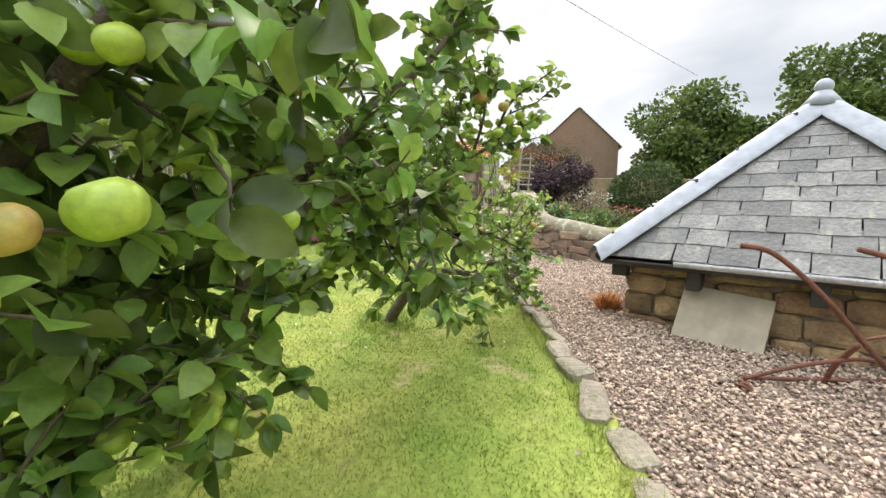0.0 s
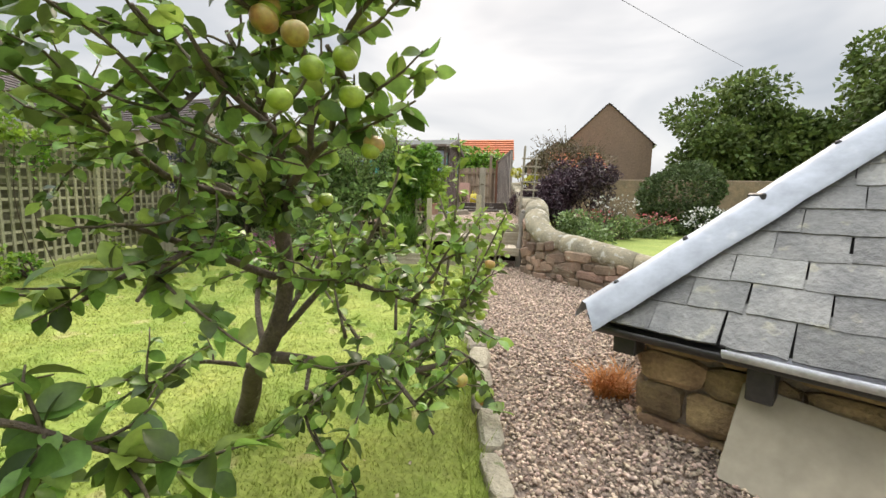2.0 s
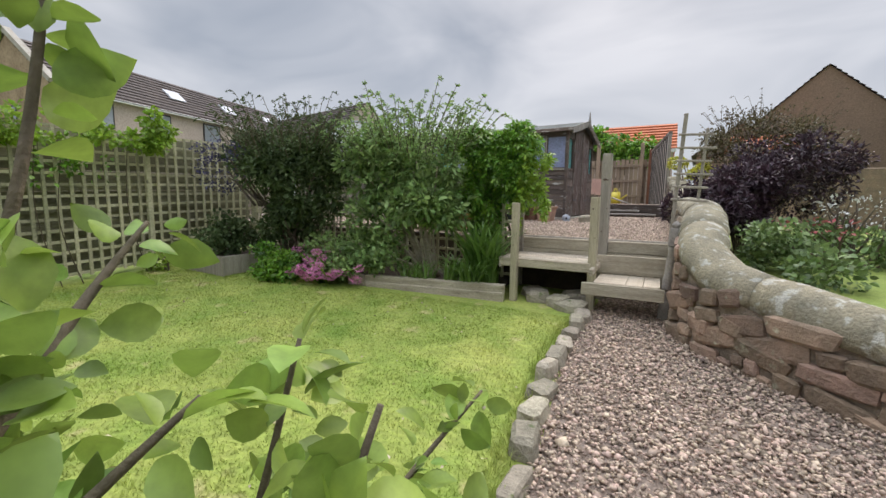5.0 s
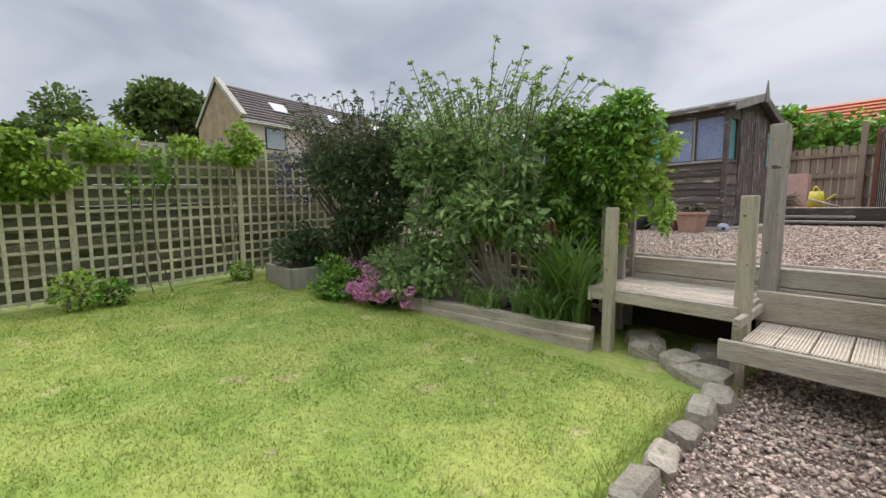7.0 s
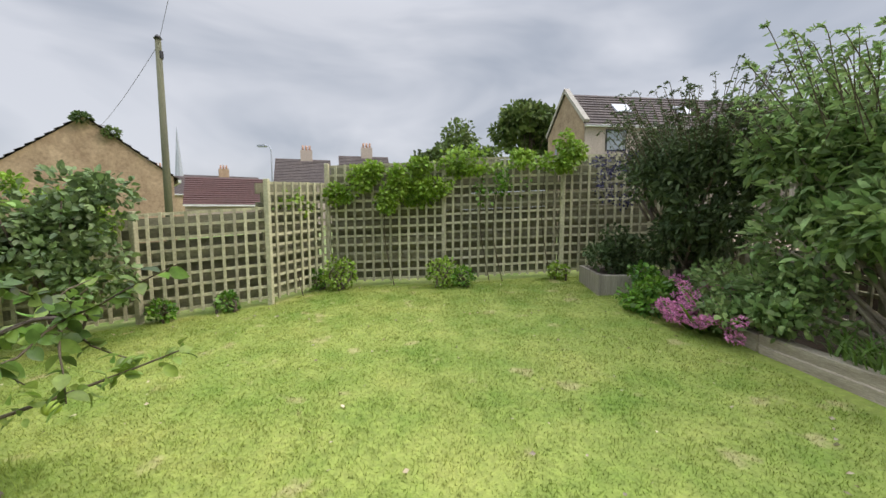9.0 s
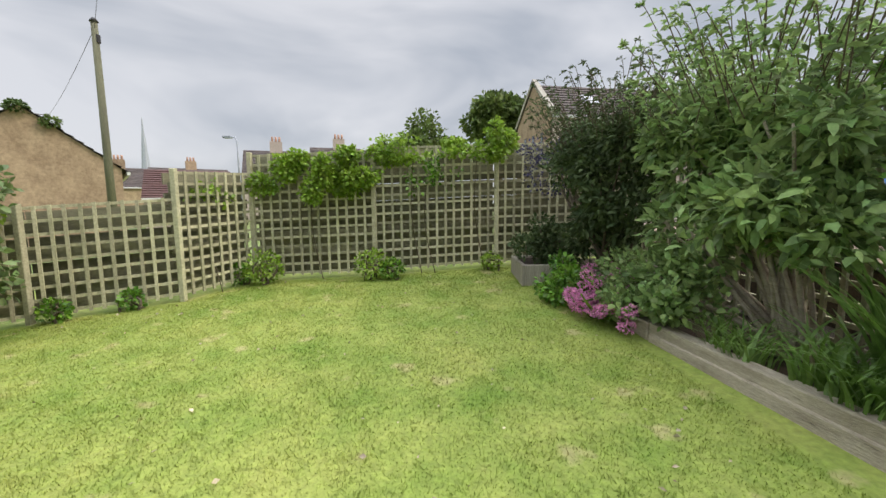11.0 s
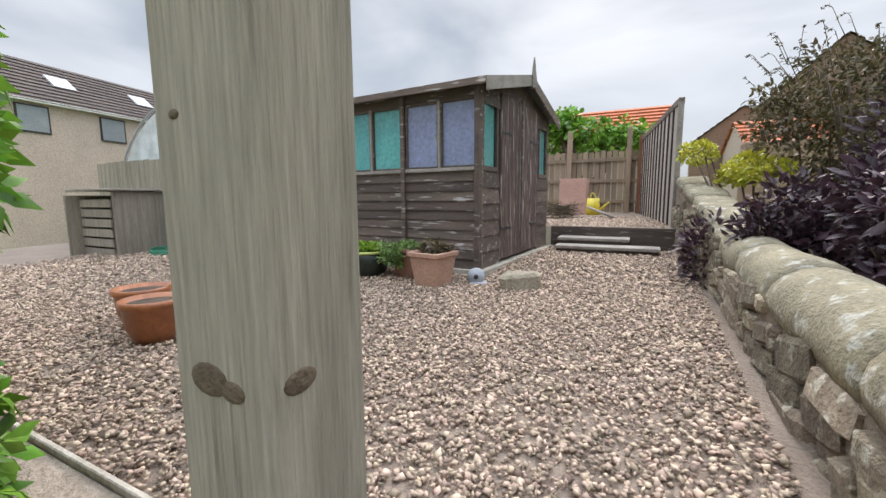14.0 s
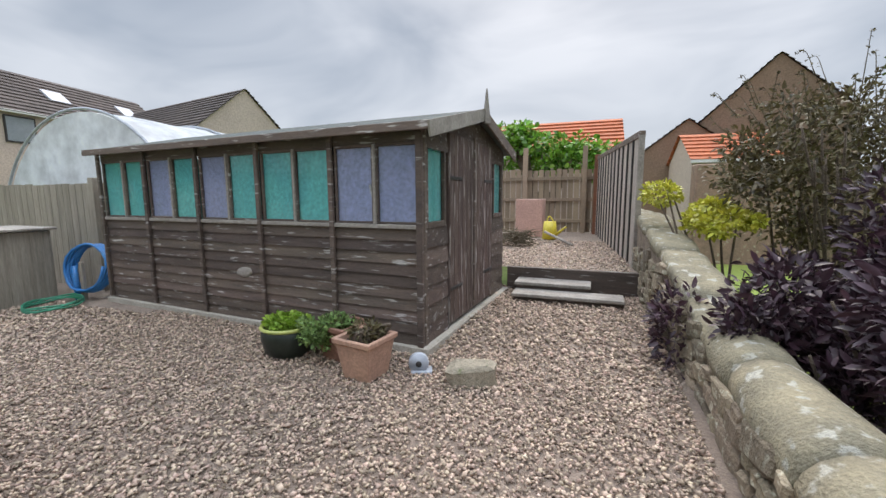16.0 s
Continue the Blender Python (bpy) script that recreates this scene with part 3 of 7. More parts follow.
while s < WALL_LEN - 0.1:
    l = random.uniform(0.75, 1.05)
    bm = bmesh.new()
    rows_c = []
    steps = 6
    for i in range(steps + 1):
        u = s + 0.006 + (l - 0.012) * i / steps
        (cx, cy), (dx, dy), zt = wall_pos(min(u, WALL_LEN))
        (ex, ey), (fx, fy), zz = wall_pos(min(u + 0.05, WALL_LEN))
        nx, ny = -dy, dx
        rr = []
        inset = 0.93 if i in (0, steps) else 1.0
        for j in range(11):
            a = math.pi * (-0.12 + 1.24 * j / 10)
            w, h = 0.205 * math.cos(a) * inset, 0.17 * math.sin(a) * inset
            if cy > 12.3:
                w, h = 0.19 * math.cos(a) * inset, min(h, 0.075) * inset
            p = Vector((cx + nx * w, cy + ny * w, zt - 0.17 + h))
            p += Vector(noise.noise_vector(p * 3.2)) * 0.016 + Vector(noise.noise_vector(p * 9.0)) * 0.005
            rr.append(bm.verts.new(p))
        rows_c.append(rr)
    for a, b in zip(rows_c, rows_c[1:]):
        for j in range(10):
            bm.faces.new((a[j], a[j + 1], b[j + 1], b[j]))
        bm.faces.new((a[10], a[0], b[0], b[10]))
    bm.faces.new(rows_c[0][::-1])
    bm.faces.new(rows_c[-1])
    bmesh.ops.recalc_face_normals(bm, faces=bm.faces)
    part("coping_stone", bm, M["coping"], garden_wall, smooth=True)
    s += l


def stone_mesh(name, mat, seed, flat=0.45):
    """A rough, rounded wall stone of unit size."""
    bm = bmesh.new()
    bmesh.ops.create_cube(bm, size=1.0)
    bmesh.ops.bevel(bm, geom=list(bm.edges), offset=0.16, segments=1, affect="EDGES")
    for v in bm.verts:
        v.co += Vector(noise.noise_vector(v.co * 1.7 + Vector((seed * 7.1, 0, 0)))) * 0.13
    return from_bm(name, bm, mat)


RUBBLE = [stone_mesh("rubble_stone", M["rubble"], i) for i in range(6)]
LICHENED = [stone_mesh("rubble_stone", M["greyrubble"], i + 60) for i in range(6)]
BLOCKS = [stone_mesh("hut_stone", M["sandstone"], i + 20) for i in range(6)]
EDGING = [stone_mesh("edging_stone", M["greystone"], i + 40) for i in range(5)]


def place(name, mesh, m, parent=None):
    ob = new(name, mesh)
    ob.matrix_world = m
    return attach(ob, parent)


# face stones on the side of the wall that the walk sees
for course in range(15):
    z = 0.42 + course * 0.112
    s = random.uniform(0, 0.2)
    while s < 13.2:
        l = random.choice((0.09, 0.13, 0.16, 0.22, 0.30, 0.36)) * random.uniform(0.85, 1.15)
        (cx, cy), (dx, dy), zt = wall_pos(s + l / 2)
        low = gz(cx, cy) if cy < 8.9 else float(upper_z(cy))
        if low - 0.1 < z + 0.02 < zt - 0.20:
            h = random.uniform(0.05, 0.11) + 0.18 * l
            a = math.atan2(dy, dx)
            place("rubble_stone", random.choice(LICHENED if cy > 8.9 else RUBBLE), pose(cx - dy * (THICK - 0.04), cy + dx * (THICK - 0.04), z + random.uniform(-0.045, 0.045), random.uniform(-7, 7), random.uniform(-14, 14), math.degrees(a))
                  @ Matrix.Diagonal((l - 0.012, 0.085 + random.uniform(0, 0.03), h, 1)), garden_wall)
        s += l

# ---------- slate-roofed stone hut ----------
HUT = pose(1.18, 3.77, 0, 0, 0, -38.0)
HS, EAVE, RISE = 2.8, 1.08, 0.98
hut = thing("stone_hut", "low stone hut with a hipped grey slate roof", "hut", HUT)
bm = bmesh.new()
box(bm, 0.22, 0.22, 0.0, HS - 0.22, HS - 0.22, EAVE - 0.02)
part("wall_core", bm, M["mortar"], hut)
bm = bmesh.new()
c = HS / 2
top = bm.verts.new((c, c, EAVE + RISE * c - 0.03))
cor = [bm.verts.new((x, y, EAVE - 0.03)) for x, y in ((0.02, 0.02), (HS - 0.02, 0.02), (HS - 0.02, HS - 0.02), (0.02, HS - 0.02))]
for i in range(4):
    bm.faces.new((cor[i], cor[(i + 1) % 4], top))
bm.faces.new(cor[::-1])
part("roof_deck", bm, M["black"], hut)


def slate_mesh(i):
    bm = bmesh.new()
    r = random.Random(i)
    n = 4
    pts = [(-0.5, 0.0), (-0.5, 1.0), (0.5, 1.0), (0.5, 0.0)]
    low = [(0.5 - (k + 1) / (n + 1), r.uniform(-0.03, 0.03)) for k in range(n)]
    out = [(-0.5 + r.uniform(0, .02), r.uniform(-.02, .02)), (-0.5, 1.0), (0.5, 1.0), (0.5 - r.uniform(0, .02), r.uniform(-.02, .02))] + low
    a = [bm.verts.new((x, y, 0.0)) for x, y in out]
    b = [bm.verts.new((x, y, 1.0)) for x, y in out]
    bm.faces.new(a[::-1])
    bm.faces.new(b)
    for k in range(len(out)):
        q = (k + 1) % len(out)
        bm.faces.new((a[k], a[q], b[q], b[k]))
    bmesh.ops.recalc_face_normals(bm, faces=bm.faces)
    return from_bm("slate", bm, M["slate"])


SLATES = [slate_mesh(i) for i in range(6)]
pitch = math.atan(RISE)
for side in (0, 3):
    turn = Matrix.Translation((c, c, 0)) @ Matrix.Rotation(side * math.pi / 2, 4, "Z") @ Matrix.Translation((-c, -c, 0))
    up, course = 0.0, 0
    while up < c - 0.12:
        step = 0.13 - 0.03 * up / c
        x = up + 0.02 - (0.14 if course % 2 else 0.0) - random.uniform(0, 0.04)
        while x < HS - up - 0.04:
            w = random.uniform(0.22, 0.34) * (1 - 0.2 * up / c)
            x0, x1 = max(x, up + 0.0), min(x + w, HS - up)
            if x1 - x0 > 0.06:
                m = turn @ Matrix.Translation(((x0 + x1) / 2, up - 0.03, EAVE + RISE * up - 0.01 + random.uniform(0, 0.006))) @ Matrix.Rotation(pitch - 0.035, 4, "X")
                ln = step / math.cos(pitch) * 1.35
                ext = min(step * 1.35, c - up - 0.01)
                if x0 < up + ext or x1 > HS - up - ext:
                    bm = bmesh.new()
                    tl, tr = max(x0, up + ext), min(x1, HS - up - ext)
                    if tl > x1 - 0.005 or tr < x0 + 0.005:
                        pts4 = [(x0, 0), (x1, 0), ((x0 if tr < x0 + 0.005 else x1), (x1 - up) * 0.98 if tl > x1 - 0.005 else (HS - up - x0) * 0.98)]
                    else:
                        pts4 = [(x0, 0), (x1, 0), (tr, ext), (tl, ext)]
                    mid = (x0 + x1) / 2
                    a4 = [bm.verts.new((px - mid, py / math.cos(pitch), 0)) for px, py in pts4]
                    b4 = [bm.verts.new((px - mid, py / math.cos(pitch), 0.011)) for px, py in pts4]
                    bm.faces.new(a4[::-1])
                    bm.faces.new(b4)
                    for q4 in range(len(a4)):
                        w4 = (q4 + 1) % len(a4)
                        bm.faces.new((a4[q4], a4[w4], b4[w4], b4[q4]))
                    ob = new("slate", from_bm("slate", bm, M["slate"]))
                    ob.matrix_local = m
                    attach(ob, hut)
                elif up + step * 1.35 < c:
                    ob = new("slate", random.choice(SLATES))
                    ob.matrix_local = m @ Matrix.Rotation(random.uniform(-0.012, 0.012), 4, "Z") @ Matrix.Diagonal((x1 - x0 - 0.006, ln, 0.011, 1))
                    attach(ob, hut)
            x += w
        up += step
        course += 1
apex = (c, c, EAVE + RISE * c)
for k, (x, y) in enumerate(((0, 0), (HS, 0), (0, HS), (HS, HS))):
    bm = bmesh.new()
    d = Vector((c - x, c - y, RISE * c))
    side = Vector((d.y, -d.x, 0)).normalized()
    n = 22
    rows_h = []
    for i in range(n + 1):
        p = Vector((x, y, EAVE)) + d * (-0.025 + 1.02 * i / n)
        rr = []
        for w, h in ((-0.15, -0.062), (-0.145, -0.035), (-0.05, 0.04), (-0.03, 0.06), (0.03, 0.06), (0.05, 0.04), (0.145, -0.035), (0.15, -0.062)):
            q = p + side * w + Vector((0, 0, h + 0.045))
            q += Vector(noise.noise_vector(q * 5)) * 0.008
            rr.append(bm.verts.new(q))
        rows_h.append(rr)
    for a, b in zip(rows_h, rows_h[1:]):
        for j in range(7):
            bm.faces.new((a[j], a[j + 1], b[j + 1], b[j]))
    part("lead_hip", bm, M["lead"], hut, "pale grey lead hip flashing", smooth=True)
    if k < 1:
        for u in (0.42, 0.86):
            p = Vector((x, y, EAVE)) + d * u
            bm = bmesh.new()
            ang = math.atan2(d.y, d.x)
            box(bm, -0.012, -0.06, 0.06, 0.012, 0.06, 0.112, Matrix.Translation(p) @ Matrix.Rotation(ang, 4, "Z"), 0.008)
            part("hip_clip", bm, M["gutter"], hut)
        for u in (0.06, 0.24, 0.62):
            bm = bmesh.new()
            bmesh.ops.create_uvsphere(bm, u_segments=8, v_segments=6, radius=0.016, matrix=Matrix.Translation(Vector((x, y, EAVE)) + d * u + Vector((0, 0, 0.105))))
            part("hip_fixing", bm, M["gutter"], hut, smooth=True)
bm = bmesh.new()
bmesh.ops.create_cone(bm, cap_ends=True, segments=12, radius1=0.17, radius2=0.06, depth=0.14, matrix=Matrix.Translation((c, c, apex[2] + 0.05)))
bmesh.ops.create_uvsphere(bm, u_segments=12, v_segments=8, radius=0.07, matrix=Matrix.Translation((c, c, apex[2] + 0.16)))
part("finial", bm, M["lead"], hut, smooth=True)
# eaves: black fascia and gutter, with a pale length of gutter set on it
boxpart("fascia", (0.03, 0.07, EAVE - 0.10, HS, 0.10, EAVE - 0.02), M["gutter"], hut)
boxpart("fascia", (0.07, 0.11, EAVE - 0.10, 0.10, HS, EAVE - 0.02), M["gutter"], hut)


def gutter_run(x0, x1, y, z, r, mat, name, turned_side=False):
    bm = bmesh.new()
    rows_g = []
    for x in np.linspace(x0, x1, 12):
        o = [(x, y + r * math.cos(a), z + r * math.sin(a)) for a in np.linspace(math.pi, 2 * math.pi, 9)]
        i = [(x, y + (r - .006) * math.cos(a), z + (r - .006) * math.sin(a)) for a in np.linspace(2 * math.pi, math.pi, 9)]
        rows_g.append([bm.verts.new(p) for p in o + i])
    for a, b in zip(rows_g, rows_g[1:]):
        for j in range(18):
            bm.faces.new((a[j], a[(j + 1) % 18], b[(j + 1) % 18], b[j]))
    bm.faces.new(rows_g[0])
    bm.faces.new(rows_g[-1][::-1])
    if turned_side:
        for v in bm.verts:
            v.co.x, v.co.y = v.co.y, v.co.x
    bmesh.ops.recalc_face_normals(bm, faces=bm.faces)
    return part(name, bm, mat, hut, smooth=True)


gutter_run(0.02, HS, 0.0, EAVE - 0.035, 0.05, M["gutter"], "gutter")
gutter_run(0.62, HS, -0.035, EAVE - 0.005, 0.05, M["gutterwhite_gleam"], "gutter_lip")
gutter_run(0.10, HS, -0.02, EAVE - 0.02, 0.06, M["rustgutter"], "side_gutter", True)
boxpart("gutter_silt", (-0.062, 0.12, EAVE - 0.06, 0.022, HS - 0.05, EAVE - 0.035), M["rustgutter"], hut, None, 0)
boxpart("eave_block", (0.10, 0.05, EAVE - 0.19, 0.22, 0.19, EAVE - 0.08), M["gutter"], hut)
for x in (0.75, 1.5, 2.3):
    boxpart("gutter_bracket", (x - 0.05, 0.03, EAVE - 0.24, x + 0.05, 0.21, EAVE - 0.07), M["gutter"], hut)
# squared sandstone blocks of the two walls in sight
for side in (0, 1):
    z = 0.02
    for course in range(6):
        h = (0.17, 0.19, 0.16, 0.20, 0.17, 0.15)[course]
        x = 0.20 - random.uniform(0, 0.0)
        while x < HS - 0.25:
            l = random.uniform(0.22, 0.48)
            m = Matrix.Translation((x + l / 2, 0.22, z + h / 2)) if side == 0 else Matrix.Translation((0.22, x + l / 2, z + h / 2)) @ Matrix.Rotation(math.pi / 2, 4, "Z")
            ob = new("hut_stone", random.choice(BLOCKS))
            ob.matrix_local = m @ Matrix.Diagonal((l - 0.012, 0.09 + random.uniform(0, 0.03), h - 0.012, 1))
            attach(ob, hut)
            x += l
        z += h

# ---------- lawn edging stones ----------
y = 0.3
while y < 8.0:
    l = random.uniform(0.22, 0.42) if y < 4.5 else random.uniform(0.2, 0.34)
    x = float(edge_x(y + l / 2)) + random.uniform(-0.03, 0.03)
    hh = random.uniform(0.06, 0.11) if y < 5.6 else random.uniform(0.10, 0.17)
    ob = place("edging_stone", random.choice(EDGING), pose(x, y + l / 2, gz(x, y) + hh * 0.18, random.uniform(-8, 8), random.uniform(-8, 8), 90 + random.uniform(-14, 14))
               @ Matrix.Diagonal((l, random.uniform(0.10, 0.17), hh, 1)))
    tagged(ob, "rough grey-brown stone edging the lawn", "stone", "lawn edging stones")
    y += l + random.uniform(0.0, 0.05)
for x, y, sx, sy, sz, a in ((-0.30, 8.42, 0.26, 0.2, 0.15, 20), (-0.05, 8.34, 0.24, 0.2, 0.14, -30), (0.12, 8.22, 0.34, 0.2, 0.13, -15), (0.1, 8.6, 0.3, 0.24, 0.15, 10), (-0.4, 8.62, 0.25, 0.2, 0.14, 40)):
    ob = place("rock", random.choice(EDGING), pose(x, y, gz(x, y) + sz * 0.3, 6, -5, a) @ Matrix.Diagonal((sx, sy, sz, 1)))
    tagged(ob, "flat grey rock lying under the deck", "rock", "rocks under the deck")

# ---------- deck and steps ----------
def grooved_plank(name, x0, y0, x1, y1, z, parent, along="x", thick=0.028):
    """A decking board with ridges along its length."""
    bm = bmesh.new()
    L, W = (x1 - x0, y1 - y0) if along == "x" else (y1 - y0, x1 - x0)
    n = max(3, round(W / 0.017))
    prof = [(0.0, -thick)]
    for i in range(n):
        a = W * i / n
        prof += [(a + 0.003, -0.008), (a + 0.006, 0.0), (a + W / n - 0.003, 0.0), (a + W / n, -0.008)]
    prof += [(W, -thick)]
    va = [bm.verts.new((0, p, q)) for p, q in prof]
    vb = [bm.verts.new((L, p, q)) for p, q in prof]
    for i in range(len(prof) - 1):
        bm.faces.new((va[i], vb[i], vb[i + 1], va[i + 1]))
    bm.faces.new(va)
    bm.faces.new(vb[::-1])
    bm.faces.new((va[0], va[-1], vb[-1], vb[0]))
    bmesh.ops.recalc_face_normals(bm, faces=bm.faces)
    m = Matrix.Translation((x0, y0, z)) if along == "x" else Matrix.Translation((x1, y0, z)) @ Matrix.Rotation(math.pi / 2, 4, "Z")
    bmesh.ops.transform(bm, matrix=m, verts=bm.verts)
    return part(name, bm, M["plank"], parent)


def post(name, x, y, z0, z1, w, mat, parent, lean=(0, 0), label=""):
    bm = bmesh.new()
    box(bm, -w / 2, -w / 2, 0, w / 2, w / 2, z1 - z0, None, 0.006)
    sh = Matrix.Identity(4)
    sh[0][2], sh[1][2] = lean
    bmesh.ops.transform(bm, matrix=Matrix.Translation((x, y, z0)) @ sh, verts=bm.verts)
    return part(name, bm, mat, parent, label)


DECK_Z = 1.15
deck = thing("timber_deck", "small weathered grooved timber deck with square posts", "deck")
boards = 6
for i in range(boards):
    y0 = 8.345 + i * 0.109
    grooved_plank("deck_board", -0.70, y0, 0.27, y0 + 0.105, DECK_Z, deck)
boxpart("front_beam", (-0.70, 8.308, DECK_Z - 0.10, 0.27, 8.342, DECK_Z - 0.002), M["timber"], deck)
boxpart("side_beam", (-0.735, 8.308, DECK_Z - 0.12, -0.703, 8.99, DECK_Z - 0.002), M["timber"], deck)
boxpart("side_beam", (0.273, 8.43, DECK_Z - 0.12, 0.305, 8.99, DECK_Z - 0.002), M["timber"], deck)
post("post", -0.545, 8.295, 0.45, 1.775, 0.076, M["posttimber"], deck)
post("post", 0.285, 8.37, 0.45, 1.845, 0.084, M["posttimber"], deck)
step = thing("timber_step", "low timber step of grooved boards up to the yard", "step")
for i in range(4):
    x0 = 0.33 + i * 0.152
    grooved_plank("step_board", x0, 8.16, x0 + 0.147, 8.74, 0.99, step, "y")
boxpart("step_beam", (0.225, 8.105, 0.86, 0.97, 8.138, 0.985), M["timber"], step)
boxpart("step_riser", (0.28, 8.75, 0.99, 1.02, 8.785, 1.20), M["timber"], step)
boxpart("side_rail", (0.285, 8.14, 1.05, 0.325, 8.75, 1.115), M["timber"], step)
edge_thing = thing("retaining_edge", "pale timber retaining edge of the upper gravel", "retaining edge")
boxpart("top_timber", (-0.72, 9.0, 1.20, 1.02, 9.06, 1.335), M["timber"], edge_thing)
boxpart("lower_timber", (0.36, 8.985, 0.80, 1.02, 9.045, 1.005), M["timber"], edge_thing)
boxpart("lower_timber", (-0.72, 9.0, 1.01, 1.02, 9.06, 1.195), M["timber"], edge_thing)
boxpart("back_strip", (-1.6, 9.294, 1.2, 1.02, 9.314, 1.338), M["palestrip"], edge_thing, None, 0.004, "pale edging strip")
boxpart("sand_fill", (-1.6, 9.06, 1.0, 1.02, 9.29, 1.312), M["sand"], edge_thing, None, 0, "sandy fill between the timbers")
tall = thing("gate_post", "tall square weathered grey timber post with a dark knot", "post")
post("post_shaft", 0.31, 8.965, 0.5, 2.345, 0.105, M["greypost"], tall, (0.0, 0.0))


def knot(parent, x, y, z, r, axis):
    """A dark oval knot set flush into the face of a post."""
    bm = bmesh.new()
    s = (r, 0.0015, r * 0.6) if axis == "y" else (0.0015, r, r * 0.6)
    bmesh.ops.create_uvsphere(bm, u_segments=10, v_segments=6, radius=1.0, matrix=Matrix.Translation((x, y, z)) @ Matrix.Diagonal((*s, 1)))
    return part("knot", bm, M["knot"], parent, "", True)


M["knot"] = material("knot_wood", (0.14, 0.10, 0.065), (0.08, 0.055, 0.038), 40, 0.8, 0.5, 120)
for x, z, r in ((0.30, 2.05, 0.022), (0.325, 2.045, 0.014), (0.29, 1.45, 0.010), (0.335, 1.72, 0.007), (0.285, 2.24, 0.006)):
    knot(tall, x, 8.9125, z, r, "y")
for y, z, r in ((8.94, 2.05, 0.016), (8.99, 1.6, 0.008), (8.97, 1.9, 0.006)):
    knot(tall, 0.3625, y, z, r, "x")
for x, y, z, r in ((0.27, 8.328, 1.72, 0.010), (0.30, 8.328, 1.42, 0.007), (-0.545, 8.257, 1.62, 0.006), (-0.555, 8.257, 1.30, 0.008)):
    knot(deck, x, y, z, r, "y")

# ---------- shed ----------
SHED = pose(-0.86, 12.42, 0, 0, 0, -3.5)
SL, SD, SB, SE, SA = 4.35, 2.35, 1.47, 3.25, 3.54
shed = thing("garden_shed", "long dark brown weatherboard shed with coloured window sheets", "shed", SHED)


def sbox(name, x0, y0, z0, x1, y1, z1, mat, label="", bevel=0.004, parent=None):
    ob = boxpart(name, (x0, y0, z0, x1, y1, z1), mat, parent or shed, None, bevel, label)
    return ob


def pane_at(a, b, top):
    bm = bmesh.new()
    bm.faces.new([bm.verts.new(p) for p in (a, b, (b[0], b[1], top), (a[0], a[1], top))])
    ob = part("pane", bm, M["glass"], shed)
    ob.visible_shadow = False
    return ob


sbox("plinth", -SL - 0.06, -0.06, SB - 0.25, 0.08, SD + 0.06, SB, M["concrete"], "pale concrete plinth")
SILL, HEAD = 2.44, 3.13
# weatherboards of the long wall and of the gable wall
n = 10
for i in range(n):
    z = SB + (SILL - SB) * i / n
    h = (SILL - SB) / n
    bm = bmesh.new()
    vs = box(bm, -SL, 0.0, z, 0.0, 0.016, z + h + 0.004)
    for v in bm.verts:
        if v.co.z < z + 0.001 and v.co.y < 0.001:
            v.co.y -= 0.014
    part("weatherboard", bm, M["shedboard"], shed)
sbox("top_rail", -SL, 0.0, HEAD, 0.0, 0.03, SE, M["shedboard"])
sbox("sill", -SL, -0.03, SILL, 0.0, 0.03, SILL + 0.035, M["bargeboard"])
for i in range(6):
    x = -SL + SL * i / 5
    sbox("batten", x - 0.023, -0.045, SB + 0.01, x + 0.023, -0.012, SE, M["shedboard"])
pair = [("shedfabric_teal", "shedfabric_teal"), ("shedfabric_blue", "shedfabric_teal"), ("shedfabric_blue", "shedfabric_teal"), ("shedfabric_teal", "shedfabric_teal"), ("shedfabric_blue", "shedfabric_blue")]
for i in range(5):
    x0 = -SL + SL * i / 5 + 0.025
    x1 = -SL + SL * (i + 1) / 5 - 0.025
    xm = (x0 + x1) / 2
    for a, b, tone in ((x0, xm - 0.014, pair[i][0]), (xm + 0.014, x1, pair[i][1])):
        win = sbox("window_sheet", a, 0.026, SILL + 0.036, b, 0.030, HEAD - 0.002, M[tone], "pale sheet hung behind the glass, sky reflection in its colour", 0)
        pane_at((a + 0.022, 0.012, SILL + 0.06), (b - 0.022, 0.012, SILL + 0.06), HEAD - 0.025)
        for q in ((a, SILL + 0.036, a + 0.017, HEAD), (b - 0.017, SILL + 0.036, b, HEAD), (a + 0.017, SILL + 0.036, b - 0.017, SILL + 0.055), (a + 0.017, HEAD - 0.022, b - 0.017, HEAD)):
            sbox("window_frame", q[0], -0.006, q[1], q[2], 0.024, q[3], M["shedboard"])
    sbox("mullion", xm - 0.0135, -0.02, SILL + 0.036, xm + 0.0135, 0.025, HEAD, M["bargeboard"])
# gable wall
for i in range(11):
    z = SB + (SE - SB) * i / 11
    h = (SE - SB) / 11
    for y0, y1 in ((0.02, 0.50), (SD - 0.52, SD)):
        if z + h < SILL + 0.05 or z > HEAD - 0.05:
            bm = bmesh.new()
            box(bm, -0.016, y0, z, 0.0, y1, z + h + 0.004)
            for v in bm.verts:
                if v.co.z < z + 0.001 and v.co.x > -0.001:
                    v.co.x += 0.014
            part("weatherboard", bm, M["shedboard"], shed)
sbox("corner_board", -0.03, -0.05, SB, 0.022, -0.001, SE, M["shedboard"])
sbox("corner_board", -0.02, 0.0, SB, 0.026, 0.045, SE, M["shedboard"])
